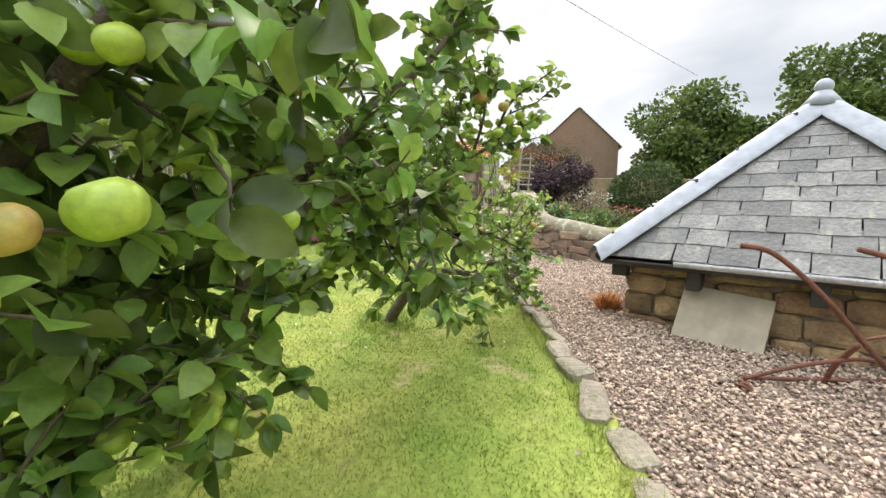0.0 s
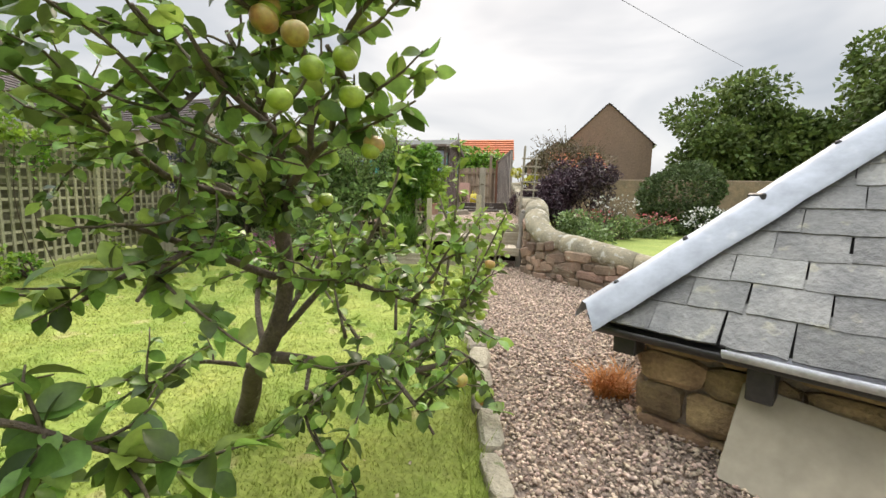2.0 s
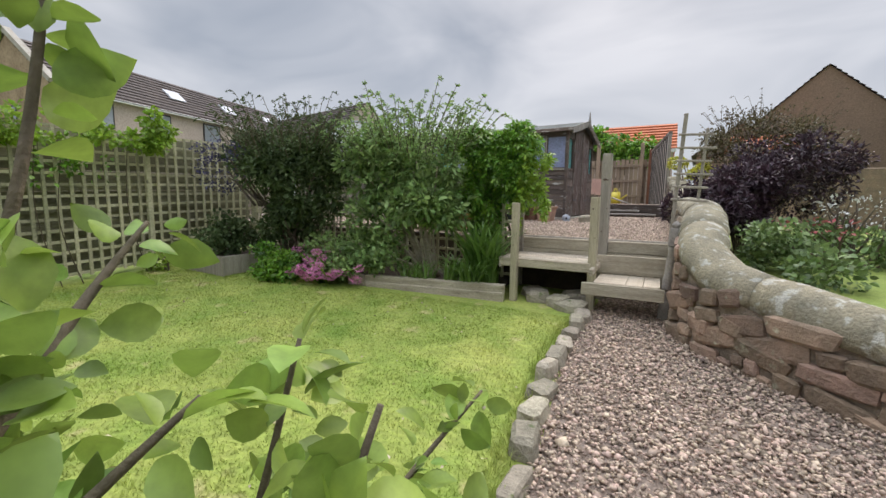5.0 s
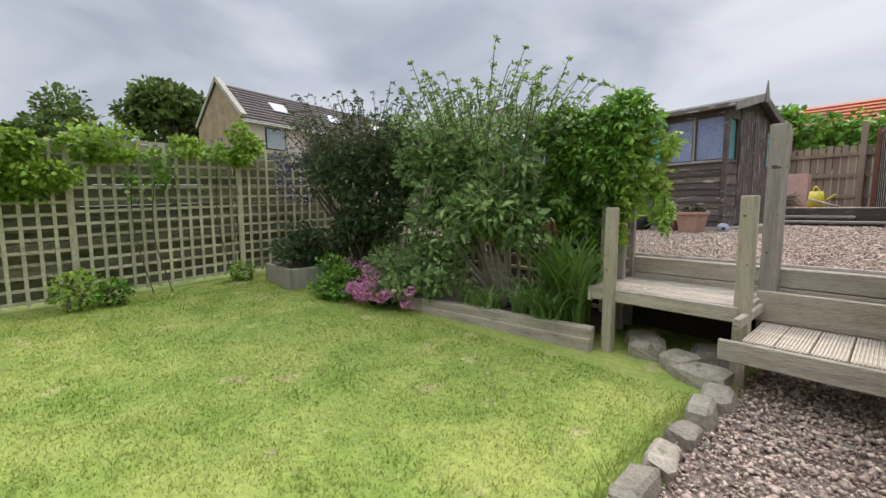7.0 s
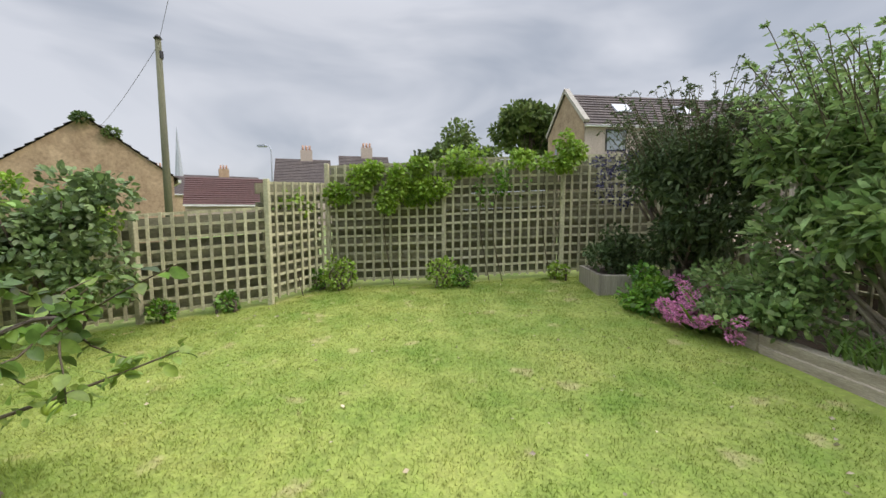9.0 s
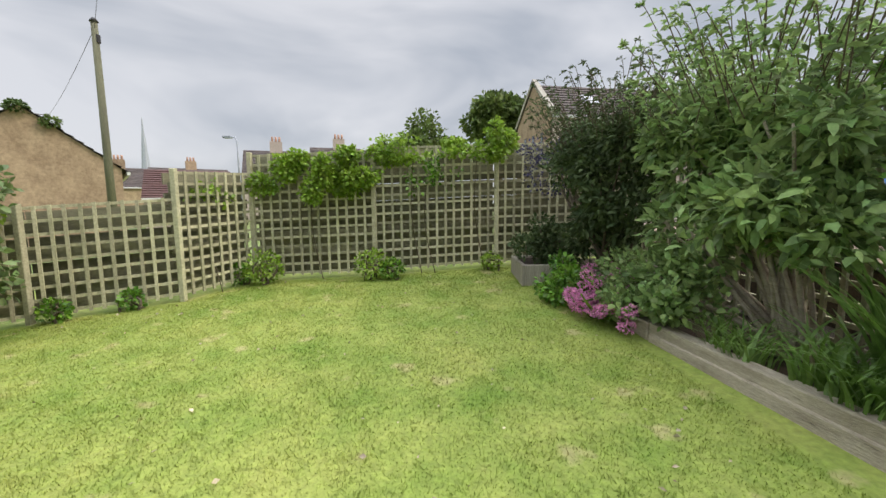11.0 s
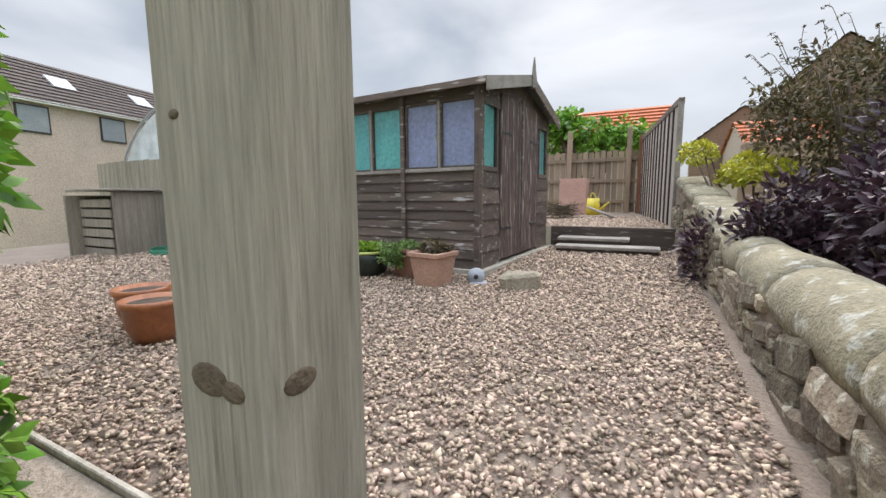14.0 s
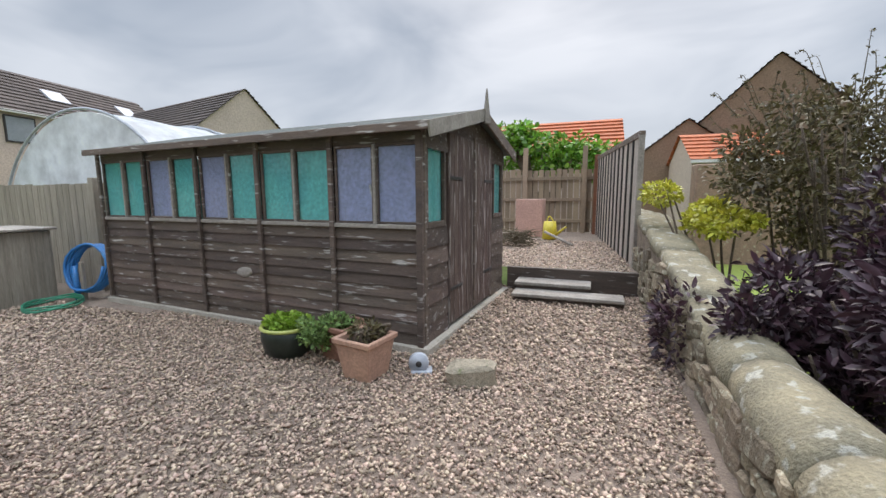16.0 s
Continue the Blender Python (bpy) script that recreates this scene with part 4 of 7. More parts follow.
for y0, y1 in ((0.06, 0.46), (SD - 0.46, SD - 0.06)):
    sbox("window_sheet", -0.030, y0, SILL, -0.026, y1, HEAD, M["shedfabric_teal"], "teal sheet behind glass, paled with sky reflection", 0)
    pane_at((-0.012, y0 + 0.03, SILL + 0.05), (-0.012, y1 - 0.03, SILL + 0.05), HEAD - 0.04)
    for q in ((y0, SILL, y0 + 0.04, HEAD), (y1 - 0.04, SILL, y1, HEAD), (y0 + 0.04, SILL, y1 - 0.04, SILL + 0.05), (y0 + 0.04, HEAD - 0.04, y1 - 0.04, HEAD)):
        sbox("window_frame", -0.024, q[0], q[1], 0.012, q[2], q[3], M["shedboard"])
for k, (y0, y1) in enumerate(((0.52, SD / 2 - 0.005), (SD / 2 + 0.005, SD - 0.54))):
    door = sbox("door", -0.03, y0, SB + 0.03, 0.012, y1, SE + 0.02, M["sheddoor"], "flaking brown boarded shed door")
    nb = 6
    for j in range(nb):
        a = y0 + (y1 - y0) * j / nb
        sbox("door_board", 0.0125, a + 0.004, SB + 0.04, 0.022, a + (y1 - y0) / nb - 0.004, SE + 0.01, M["sheddoor"], "", 0.003, door)
    for z in (SB + 0.35, SE - 0.4):
        ya = y0 + 0.01 if k == 0 else y1 - 0.31
        sbox("hinge", 0.0225, ya, z, 0.028, ya + 0.30, z + 0.035, M["gutter"], "", 0.002, door)
sbox("door_cover_strip", 0.012, SD / 2 - 0.02, SB + 0.04, 0.034, SD / 2 + 0.02, SE + 0.05, M["shedboard"])
bm = bmesh.new()
for x in (-0.03, 0.0):
    pts = [(0, SE), (SD, SE), (SD / 2, SA)]
    vs = [bm.verts.new((x, p, q)) for p, q in pts]
    bm.faces.new(vs)
bm.verts.ensure_lookup_table()
for i in range(3):
    bm.faces.new((bm.verts[i], bm.verts[(i + 1) % 3], bm.verts[3 + (i + 1) % 3], bm.verts[3 + i]))
bmesh.ops.recalc_face_normals(bm, faces=bm.faces)
part("gable_panel", bm, M["shedboard"], shed)
sbox("back_wall", -SL, SD - 0.03, SB, 0.0, SD, SE, M["shedboard"])
sbox("end_wall", -SL, 0.02, SB, -SL + 0.03, SD - 0.03, SE, M["shedboard"])
sbox("shed_floor", -SL + 0.03, 0.05, SB + 0.004, -0.05, SD - 0.03, SB + 0.03, M["black"])
# felt roof, two slopes
slope = math.atan2(SA - SE, SD / 2)
for sgn in (0, 1):
    bm = bmesh.new()
    ln = (SD / 2 + 0.12) / math.cos(slope)
    box(bm, -SL - 0.10, 0, 0, 0.12, ln, 0.022)
    m = Matrix.Translation((0, -0.12, SE - 0.12 * math.tan(slope) + 0.01)) @ Matrix.Rotation(slope, 4, "X")
    if sgn:
        m = Matrix.Translation((0, SD, 0)) @ Matrix.Diagonal((1, -1, 1, 1)) @ m
    bmesh.ops.transform(bm, matrix=m, verts=bm.verts)
    if sgn:
        bmesh.ops.reverse_faces(bm, faces=bm.faces)
    part("roof_felt", bm, M["felt"], shed, "grey-green roofing felt")
    bm = bmesh.new()
    box(bm, 0.121, -0.01, -0.09, 0.14, ln, 0.03)
    bmesh.ops.transform(bm, matrix=m, verts=bm.verts)
    part("bargeboard", bm, M["bargeboard"] if not sgn else M["shedboard"], shed)
sbox("eave_board", -SL - 0.1, -0.135, SE - 0.055, 0.12, -0.115, SE + 0.012, M["shedboard"])
bm = bmesh.new()
bmesh.ops.create_cone(bm, cap_ends=True, segments=4, radius1=0.045, radius2=0.008, depth=0.34, matrix=Matrix.Translation((0.15, SD / 2, SA + 0.06)))
part("finial", bm, M["bargeboard"], shed, "pointed grey finial")
patch = bmesh.new()
bmesh.ops.create_uvsphere(patch, u_segments=16, v_segments=8, radius=1.0, matrix=Matrix.Translation((-2.02, -0.008, 1.95)) @ Matrix.Diagonal((0.12, 0.014, 0.055, 1)))
for v in patch.verts:
    v.co += Vector(noise.noise_vector(v.co * 14)) * 0.014
part("worn_patch", patch, M["bargeboard"], shed, "pale patch where the paint has worn off", True)
tubes("white_stick", [([(-0.42, 0.024, SILL + 0.05), (-0.50, 0.026, SILL + 0.36)], [0.012, 0.012])], M["whitepaint"], shed)

# ---------- back steps, terrace edge ----------
tedge = thing("terrace_edge", "dark timber retaining board of the back terrace", "retaining edge")
boxpart("retaining_board", (-0.66, 14.86, 1.3, 1.0, 14.93, 1.75), M["shedboard"], tedge)
bsteps = thing("plank_steps", "two dark weathered plank steps to the terrace", "steps")
boxpart("upper_tread", (-0.50, 14.52, 1.58, 0.42, 14.86, 1.62), M["bargeboard"], bsteps)
boxpart("upper_riser", (-0.48, 14.56, 1.44, 0.40, 14.60, 1.58), M["shedboard"], bsteps)
boxpart("lower_tread", (-0.48, 14.22, 1.50, 0.78, 14.54, 1.54), M["bargeboard"], bsteps)
boxpart("lower_riser", (-0.46, 14.26, 1.42, 0.76, 14.30, 1.50), M["shedboard"], bsteps)
# back fence
bf = thing("back_fence", "brown vertical board fence with taller square posts", "fence")
for i in range(30):
    x = -3.4 + i * 0.15
    boxpart("fence_board", (x, 20.6, 1.75, x + 0.125, 20.62, 3.38 + random.uniform(-.02, .02)), M["backboard"], bf, None, 0)
for x in (-3.2, -1.35, 0.15):
    boxpart("fence_post", (x - .06, 20.48, 1.7, x + .06, 20.6, 3.95), M["backboard"], bf)
for z in (2.0, 2.55, 3.1):
    boxpart("fence_rail", (-3.4, 20.54, z, 1.1, 20.598, z + 0.09), M["backboard"], bf)
# boarded screen along the wall
scr = thing("boarded_screen", "tall pale board screen with black cover strips and a red-brown post", "screen")
A, B = Vector((0.98, 15.45)), Vector((0.48, 20.4))
d = (B - A)
for i in range(12):
    p, q = A + d * (i / 12), A + d * ((i + 0.93) / 12)
    zt = 3.48 + 0.12 * i / 12
    bm = bmesh.new()
    box(bm, 0, 0, 1.6, (q - p).length, 0.03, zt, Matrix.Translation((p.x, p.y, 0)) @ Matrix.Rotation(math.atan2(d.y, d.x), 4, "Z"))
    part("screen_board", bm, M["screenboard"], scr)
    bm = bmesh.new()
    box(bm, -0.03, -0.02, 1.6, 0.03, 0.05, zt, Matrix.Translation((p.x, p.y, 0)) @ Matrix.Rotation(math.atan2(d.y, d.x), 4, "Z"))
    part("cover_strip", bm, M["black"] if i else M["bargeboard"], scr)
boxpart("corner_post", (0.38, 20.3, 1.6, 0.56, 20.5, 3.7), M["screenpost"], scr)
boxpart("top_rail", (0.0, -0.03, 0.0, 5.0, 0.05, 0.09), M["shedboard"], scr, Matrix.Translation((A.x, A.y, 3.45)) @ Matrix.Rotation(math.atan2(d.y, d.x), 4, "Z") @ Matrix.Rotation(-0.024, 4, "Y"))

# ---------- houses and distance ----------
def house(name, label, at, w, dpt, wall_h, roof_h, wall_m, roof_m, windows=(), base=-0.1, skylights=0, gable_m=None, chimney=False, over=0.25):
    """A house with a pitched roof; its ridge runs along its local x. windows: (face, x, z, w, h)."""
    h = thing(name, label, "house", at)
    bm = bmesh.new()
    z1, z2 = wall_h, wall_h + roof_h
    prof = [(0, base), (dpt, base), (dpt, z1), (dpt / 2, z2), (0, z1)]
    a = [bm.verts.new((0, p, q)) for p, q in prof]
    b = [bm.verts.new((w, p, q)) for p, q in prof]
    bm.faces.new(a[::-1])
    bm.faces.new(b)
    for i in (0, 1, 4):
        bm.faces.new((a[i], a[(i + 1) % 5], b[(i + 1) % 5], b[i]))
    bmesh.ops.recalc_face_normals(bm, faces=bm.faces)
    part("wall", bm, wall_m, h)
    sl = math.atan2(roof_h, dpt / 2)
    ln = (dpt / 2 + over) / math.cos(sl)
    for sgn in (0, 1):
        n = max(6, int(ln / 0.33))
        m = Matrix.Translation((0, -over, z1 - over * math.tan(sl) + 0.03)) @ Matrix.Rotation(sl, 4, "X")
        if sgn:
            m = Matrix.Translation((0, dpt, 0)) @ Matrix.Diagonal((1, -1, 1, 1)) @ m
        bm = bmesh.new()
        prev = None
        for i in range(n + 1):
            lo = [bm.verts.new((x, ln * i / n, 0.0)) for x in (-0.12, w + 0.12)]
            if prev:
                bm.faces.new((prev[0], prev[1], lo[1], lo[0]))
            if i < n:
                hi = [bm.verts.new((x, ln * i / n, 0.06)) for x in (-0.12, w + 0.12)]
                bm.faces.new((lo[0], lo[1], hi[1], hi[0]))
                prev = hi
        bmesh.ops.transform(bm, matrix=m, verts=bm.verts)
        part("roof", bm, roof_m, h)
        if not sgn:
            for k in range(skylights):
                bm = bmesh.new()
                x = w * (k + 0.6) / (skylights + 0.2)
                box(bm, x, ln * 0.42, 0.02, x + 1.1, ln * 0.42 + 1.0, 0.12)
                bmesh.ops.transform(bm, matrix=m, verts=bm.verts)
                # the pale gutter colour also paints the sky's gleam on the roof glass
                part("skylight", bm, M["gutterwhite_gleam"], h)
    if gable_m:
        bm = bmesh.new()
        vs = [bm.verts.new((-0.03, p, q)) for p, q in prof]
        bm.faces.new(vs)
        part("stone_gable", bm, gable_m, h)
        for k in (0, 1):
            m = Matrix.Translation((-0.15, -0.1, z1 + 0.02)) @ Matrix.Rotation(sl, 4, "X")
            if k:
                m = Matrix.Translation((0, dpt, 0)) @ Matrix.Diagonal((1, -1, 1, 1)) @ m
            boxpart("skew_stone", (0, 0, 0, 0.35, ln, 0.22), M["concrete"], h, m, 0)
    boxpart("gutter", (-0.1, -over - 0.02, z1 - 0.24, w + 0.1, -over + 0.1, z1 - 0.1), M["whitepaint"], h)
    for face, x, z, ww, hh in windows:
        m = Matrix.Identity(4) if face == "front" else Matrix.Rotation(-math.pi / 2, 4, "Z") if face == "left" else Matrix.Translation((w, 0, 0)) @ Matrix.Rotation(math.pi / 2, 4, "Z")
        if face == "left":
            x = -x - ww
        win = boxpart("window", (x, -0.05, z, x + ww, 0.02, z + hh), M["gutter"], h, m, 0)
        boxpart("pane", (x + 0.08, -0.06, z + 0.08, x + ww - 0.08, -0.052, z + hh - 0.08), M["skyglass"], win, m, 0)
    if chimney:
        boxpart("chimney", (w * 0.45, dpt / 2 - 0.4, z2 - 0.6, w * 0.45 + 1.4, dpt / 2 + 0.4, z2 + 1.1), wall_m, h)
        for k in range(3):
            tubes("chimney_pot", [([(w * 0.45 + 0.3 + k * 0.4, dpt / 2, z2 + 1.08), (w * 0.45 + 0.3 + k * 0.4, dpt / 2, z2 + 1.7)], [0.15, 0.12])], M["terracotta"], h, 8)
    return h


house("brown_gabled_house", "brown rendered house with a plain gable", pose(11.45, 33.4, 0, 0, 0, 80), 9, 6.2, 6.4, 2.95, M["brownrender"], M["rooftile"])
house("cottage", "beige rendered house with an orange tiled roof", pose(4.3, 30.0, 0, 0, 0, 4), 3.2, 4.0, 4.3, 1.2, M["render"], M["orangetile"],
      [("front", 0.6, 3.0, 0.7, 0.9), ("front", 2.4, 3.0, 0.7, 0.9)])
house("brown_outbuilding", "small brown rendered building with a steep gable", pose(7.0, 34.0, 0, 0, 0, 86), 8, 4.4, 4.9, 1.7, M["brownrender"], M["rooftile"])
house("orange_roofed_house", "low house with an orange pantile roof", pose(-4.3, 25.0, 0, 0, 0, 0), 5.5, 5.0, 4.3, 1.4, M["render"], M["orangetile"])
house("rendered_house", "long pale rendered house with a dark tiled roof and stone gable", pose(-25.5, 12.8, 0, 0, 0, 101.5), 19, 5.8, 7.2, 2.5, M["render"], M["rooftile"],
      [("front", 1.4, 5.5, 1.4, 1.35), ("front", 4.8, 5.5, 1.4, 1.35), ("front", 8.6, 5.5, 1.4, 1.35), ("front", 12.5, 5.5, 1.4, 1.35), ("left", 1.2, 5.2, .4, 1.1), ("left", 2.6, 5.2, .4, 1.1), ("left", 4.0, 5.2, .4, 1.1)],
      skylights=4, gable_m=M["housestone"])
house("house_wing", "pale rendered gabled wing with a dark tiled roof", pose(-17.5, 30.2, 0, 0, 0, 170), 13, 5.6, 6.2, 2.4, M["render"], M["rooftile"])
# the village beyond the trellis
house("stone_cottage", "sandstone cottage with a dark roof and ivy on its gable", pose(-15.8, -7.0, 0, 0, 0, 221), 9.0, 5.5, 3.2, 2.15, M["housestone"], M["rooftile"])
house("maroon_roofed_house", "distant low house with a maroon tiled roof", pose(-27.4, -15, 0, 0, 0, 122), 5.6, 7, 2.3, 2.1, M["render"], M["brownroof"])
house("slate_roofed_house", "distant house with a slate roof and chimney", pose(-44, -16.3, 0, 0, 0, 112), 6.2, 8, 5.0, 3.0, M["render"], M["rooftile"], chimney=True)
house("slate_roofed_house", "distant house with a slate roof and chimney", pose(-46.6, -9.6, 0, 0, 0, 108), 6.0, 8, 5.4, 3.2, M["render"], M["rooftile"], chimney=True)
house("terraced_house", "distant grey terraced house with tall chimneys", pose(-47.4, -38.5, 0, 0, 0, 127), 8, 9, 4.0, 2.6, M["housestone"], M["rooftile"], chimney=True)
house("terraced_house", "distant grey terraced house with tall chimneys", pose(-54, -34, 0, 0, 0, 127), 10, 9, 4.2, 2.8, M["housestone"], M["rooftile"], chimney=True)
spire = thing("church_spire", "thin distant grey church spire", "church")
bm = bmesh.new()
bmesh.ops.create_cone(bm, cap_ends=True, segments=8, radius1=1.3, radius2=0.05, depth=17, matrix=Matrix.Translation((-118, -82, 18)))
box(bm, -120, -84, 0, -116, -80, 9.5)
part("steeple", bm, M["lead"], spire)
pole = thing("utility_pole", "tall wooden utility pole with wires", "pole")
tubes("pole_shaft", [([(-12.3, -4.6, 0), (-12.3, -4.6, 7.4)], [0.13, 0.09])], M["polewood"], pole, 10)
boxpart("insulator_arm", (-12.36, -4.66, 6.75, -12.24, -4.48, 7.0), M["gutter"], pole)
tubes("pole_cap", [([(-12.3, -4.6, 7.38), (-12.3, -4.6, 7.5)], [0.13, 0.05])], M["gutter"], pole, 8)
lampp = thing("street_lamp", "grey street lamp on a slim column", "street lamp")
tubes("column", [([(-38, -13.6, 0), (-38, -13.6, 7.6), (-38.2, -13.9, 8.0), (-38.6, -14.6, 8.1)], [0.1, 0.08, 0.06, 0.06])], M["lead"], lampp, 8)
boxpart("lamp_head", (-39.0, -15.3, 8.0, -38.5, -14.5, 8.2), M["lead"], lampp)


def cable(name, a, b, sag, r=0.012):
    a, b = Vector(a), Vector(b)
    pts = [a.lerp(b, k / 20) - Vector((0, 0, sag * 4 * (k / 20) * (1 - k / 20))) for k in range(21)]
    ob = tubes(name, [(pts, [r] * 21)], M["cable"], None, 4)
    return tagged(ob, "thin black overhead wire against the sky", "cable", "overhead wires")


cable("overhead_cable", (-12.3, -4.6, 7.2), (-30.0, -24.0, 8.0), 0.3, 0.008)
cable("overhead_cable", (-12.3, -4.6, 7.2), (3.0, 10.0, 10.5), 0.2, 0.008)
cable("overhead_cable", (-5.6, 11.0, 11.4), (18.0, 35.4, 12.2), 0.2, 0.012)
# polytunnel
tunnel = thing("polytunnel", "white plastic polytunnel behind the board fence", "polytunnel")
bm = bmesh.new()
rr = []
for yy in np.linspace(13.9, 21.5, 12):
    rr.append([bm.verts.new((-7.8 + 2.6 * math.cos(a), yy, 1.5 + 2.65 * math.sin(a) + 0.02 * math.sin(yy * 4))) for a in np.linspace(0, math.pi, 25)])
for a, b in zip(rr, rr[1:]):
    for j in range(24):
        bm.faces.new((a[j], a[j + 1], b[j + 1], b[j]))
bm.faces.new(rr[0])
part("cover", bm, M["poly"], tunnel, smooth=True)
for yy in (13.87, 15.8, 17.7):
    tubes("hoop", [([(-7.8 + 2.63 * math.cos(a), yy, 1.5 + 2.68 * math.sin(a)) for a in np.linspace(0, math.pi, 25)], [0.025] * 25)], M["lead"], tunnel, 6)
# boards beside the shed
sf = thing("board_fence", "weathered grey vertical board fence beside the shed", "fence")
for i in range(26):
    x = -9.3 + i * 0.15
    if x < -5.45:
        boxpart("fence_board", (x, 13.05, 1.3, x + 0.138, 13.075, 2.9 + random.uniform(-.012, .012)), M["greypost"], sf, None, 0)
boxpart("fence_post", (-5.95, 12.93, 1.3, -5.85, 13.03, 2.97), M["greypost"], sf)
# stone wall and back of the neighbour's garden
nw = thing("far_stone_wall", "distant rubble stone wall of the neighbouring garden", "wall", kind="structure")
boxpart("wall_body", (3.0, 20.5, 0.5, 24, 20.9, 2.9), M["rubble"], nw, None, 0.03, "", 0.05)
boxpart("wall_body", (2.6, 20.4, 0.5, 4.6, 20.95, 3.4), M["rubble"], nw, None, 0.03, "", 0.05)

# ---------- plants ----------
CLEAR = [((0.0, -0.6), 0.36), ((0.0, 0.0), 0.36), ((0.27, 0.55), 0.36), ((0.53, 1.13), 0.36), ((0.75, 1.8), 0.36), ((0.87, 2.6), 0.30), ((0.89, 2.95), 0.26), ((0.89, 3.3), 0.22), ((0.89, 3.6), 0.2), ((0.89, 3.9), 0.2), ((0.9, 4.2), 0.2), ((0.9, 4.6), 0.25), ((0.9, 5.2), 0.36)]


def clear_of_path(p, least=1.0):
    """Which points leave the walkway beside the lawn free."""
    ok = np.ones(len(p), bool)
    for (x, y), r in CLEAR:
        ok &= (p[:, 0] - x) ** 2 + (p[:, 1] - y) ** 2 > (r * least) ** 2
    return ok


def smooth_line(pts, k=5):
    pts = [Vector(p) for p in pts]
    out = []
    for i in range(len(pts) - 1):
        a, b, c2, d2 = pts[max(i - 1, 0)], pts[i], pts[i + 1], pts[min(i + 2, len(pts) - 1)]
        for j in range(k):
            t = j / k
            out.append(0.5 * ((2 * b) + (-a + c2) * t + (2 * a - 5 * b + 4 * c2 - d2) * t * t + (-a + 3 * b - 3 * c2 + d2) * t ** 3))
    out.append(pts[-1])
    return out


def apple_mesh(name, mat):
    bm = bmesh.new()
    bmesh.ops.create_uvsphere(bm, u_segments=14, v_segments=10, radius=1.0)
    for v in bm.verts:
        r = math.hypot(v.co.x, v.co.y)
        v.co.z = v.co.z * 0.9 - 0.28 * math.exp(-(r / 0.32) ** 2) * (1 if v.co.z > 0 else -0.6)
        v.co.x *= 1 + 0.06 * v.co.z
        v.co.y *= 1 + 0.06 * v.co.z
    return from_bm(name, bm, mat, True)


APPLES = [apple_mesh("apple", M["apple"]), apple_mesh("apple", M["blushapple"])]


def apple_tree(label, limbs, twigs_per_m, leaf, shoots, apples, seed, blush, dense=1.0, extra=()):
    """A tree from its limbs (points, first and last radius): twigs off the limbs, leaves in tufts along the twigs, apples under them."""
    r = random.Random(seed)
    tree = thing("apple_tree", label, "tree")
    wood, twig, lp, ld, ls, sp, sd, ss, spots = [], [], [], [], [], [], [], [], []
    for pts, r0, r1, bare in limbs:
        line = smooth_line(pts)
        line = [p + Vector(noise.noise_vector(p * 3 + Vector((seed, 0, 0)))) * 0.03 for p in line]
        n = len(line)
        wood.append((line, [r0 + (r1 - r0) * i / (n - 1) for i in range(n)]))
        length = sum((b - a).length for a, b in zip(line, line[1:]))
        for _ in range(int(length * twigs_per_m)):
            u = bare + (1 - bare) * r.random()
            f = u * (n - 1)
            i = min(int(f), n - 2)
            p = line[i].lerp(line[i + 1], f - i)
            d = (line[i + 1] - line[i]).normalized()
            o = Vector((r.gauss(0, 1), r.gauss(0, 1), r.gauss(0.15, 0.7))).normalized()
            d = (d * 0.5 + o).normalized()
            ln = r.uniform(0.14, 0.48)
            tip = [p]
            for k in range(4):
                d = (d + Vector((r.gauss(0, .2), r.gauss(0, .2), r.gauss(-0.02, .2)))).normalized()
                tip.append(tip[-1] + d * ln / 4)
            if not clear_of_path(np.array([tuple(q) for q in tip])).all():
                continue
            twig.append((tip, [0.006, 0.005, 0.0045, 0.0035, 0.0025]))
            for k in range(int(ln * 46 * dense)):
                f2 = r.random() * 4
                j = min(int(f2), 3)
                q = tip[j].lerp(tip[j + 1], f2 - j)
                out = Vector((r.gauss(0, 1), r.gauss(0, 1), r.gauss(-0.25, 0.6))).normalized()
                lp.append(tuple(q)), ld.append(tuple((out + d * 0.5).normalized())), ls.append(r.uniform(0.7, 1.25) * leaf)
            if r.random() < apples:
                for k in range(r.choice((1, 1, 2, 3))):
                    spots.append(tip[2] + Vector((r.uniform(-.04, .04), r.uniform(-.04, .04), -0.055 - 0.02 * k)))
    for pts in shoots:
        line = smooth_line(pts, 6)
        n = len(line)
        twig.append((line, [0.011 - 0.008 * i / (n - 1) for i in range(n)]))
        length = sum((b - a).length for a, b in zip(line, line[1:]))
        for k in range(int(length * 75)):
            f = (0.12 + 0.88 * r.random()) * (n - 1)
            i = min(int(f), n - 2)
            q = line[i].lerp(line[i + 1], f - i)
            out = Vector((r.gauss(0, 1), r.gauss(0, 1), r.gauss(0.2, 0.7))).normalized()
            q = q + out * r.uniform(0.0, 0.05)
            sp.append(tuple(q)), sd.append(tuple(out)), ss.append(r.uniform(0.45, 1.25) * 0.064)
        if r.random() < 0.8 and line[n // 2].z < 1.5:
            spots.append(line[n // 2] + Vector((0.04, 0.0, -0.03)))
    tubes("trunk", wood, M["bark"], tree, 9)
    tubes("branchwork", twig, M["twig"], tree, 5)["kind"] = "stuff"
    for name, P, D, S, mat in (("leaves", lp, ld, ls, M["appleleaf"]), ("young_leaves", sp, sd, ss, M["appleshoot"])):
        if P:
            P, D, S = np.array(P), np.array(D), np.array(S)
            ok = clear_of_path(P)
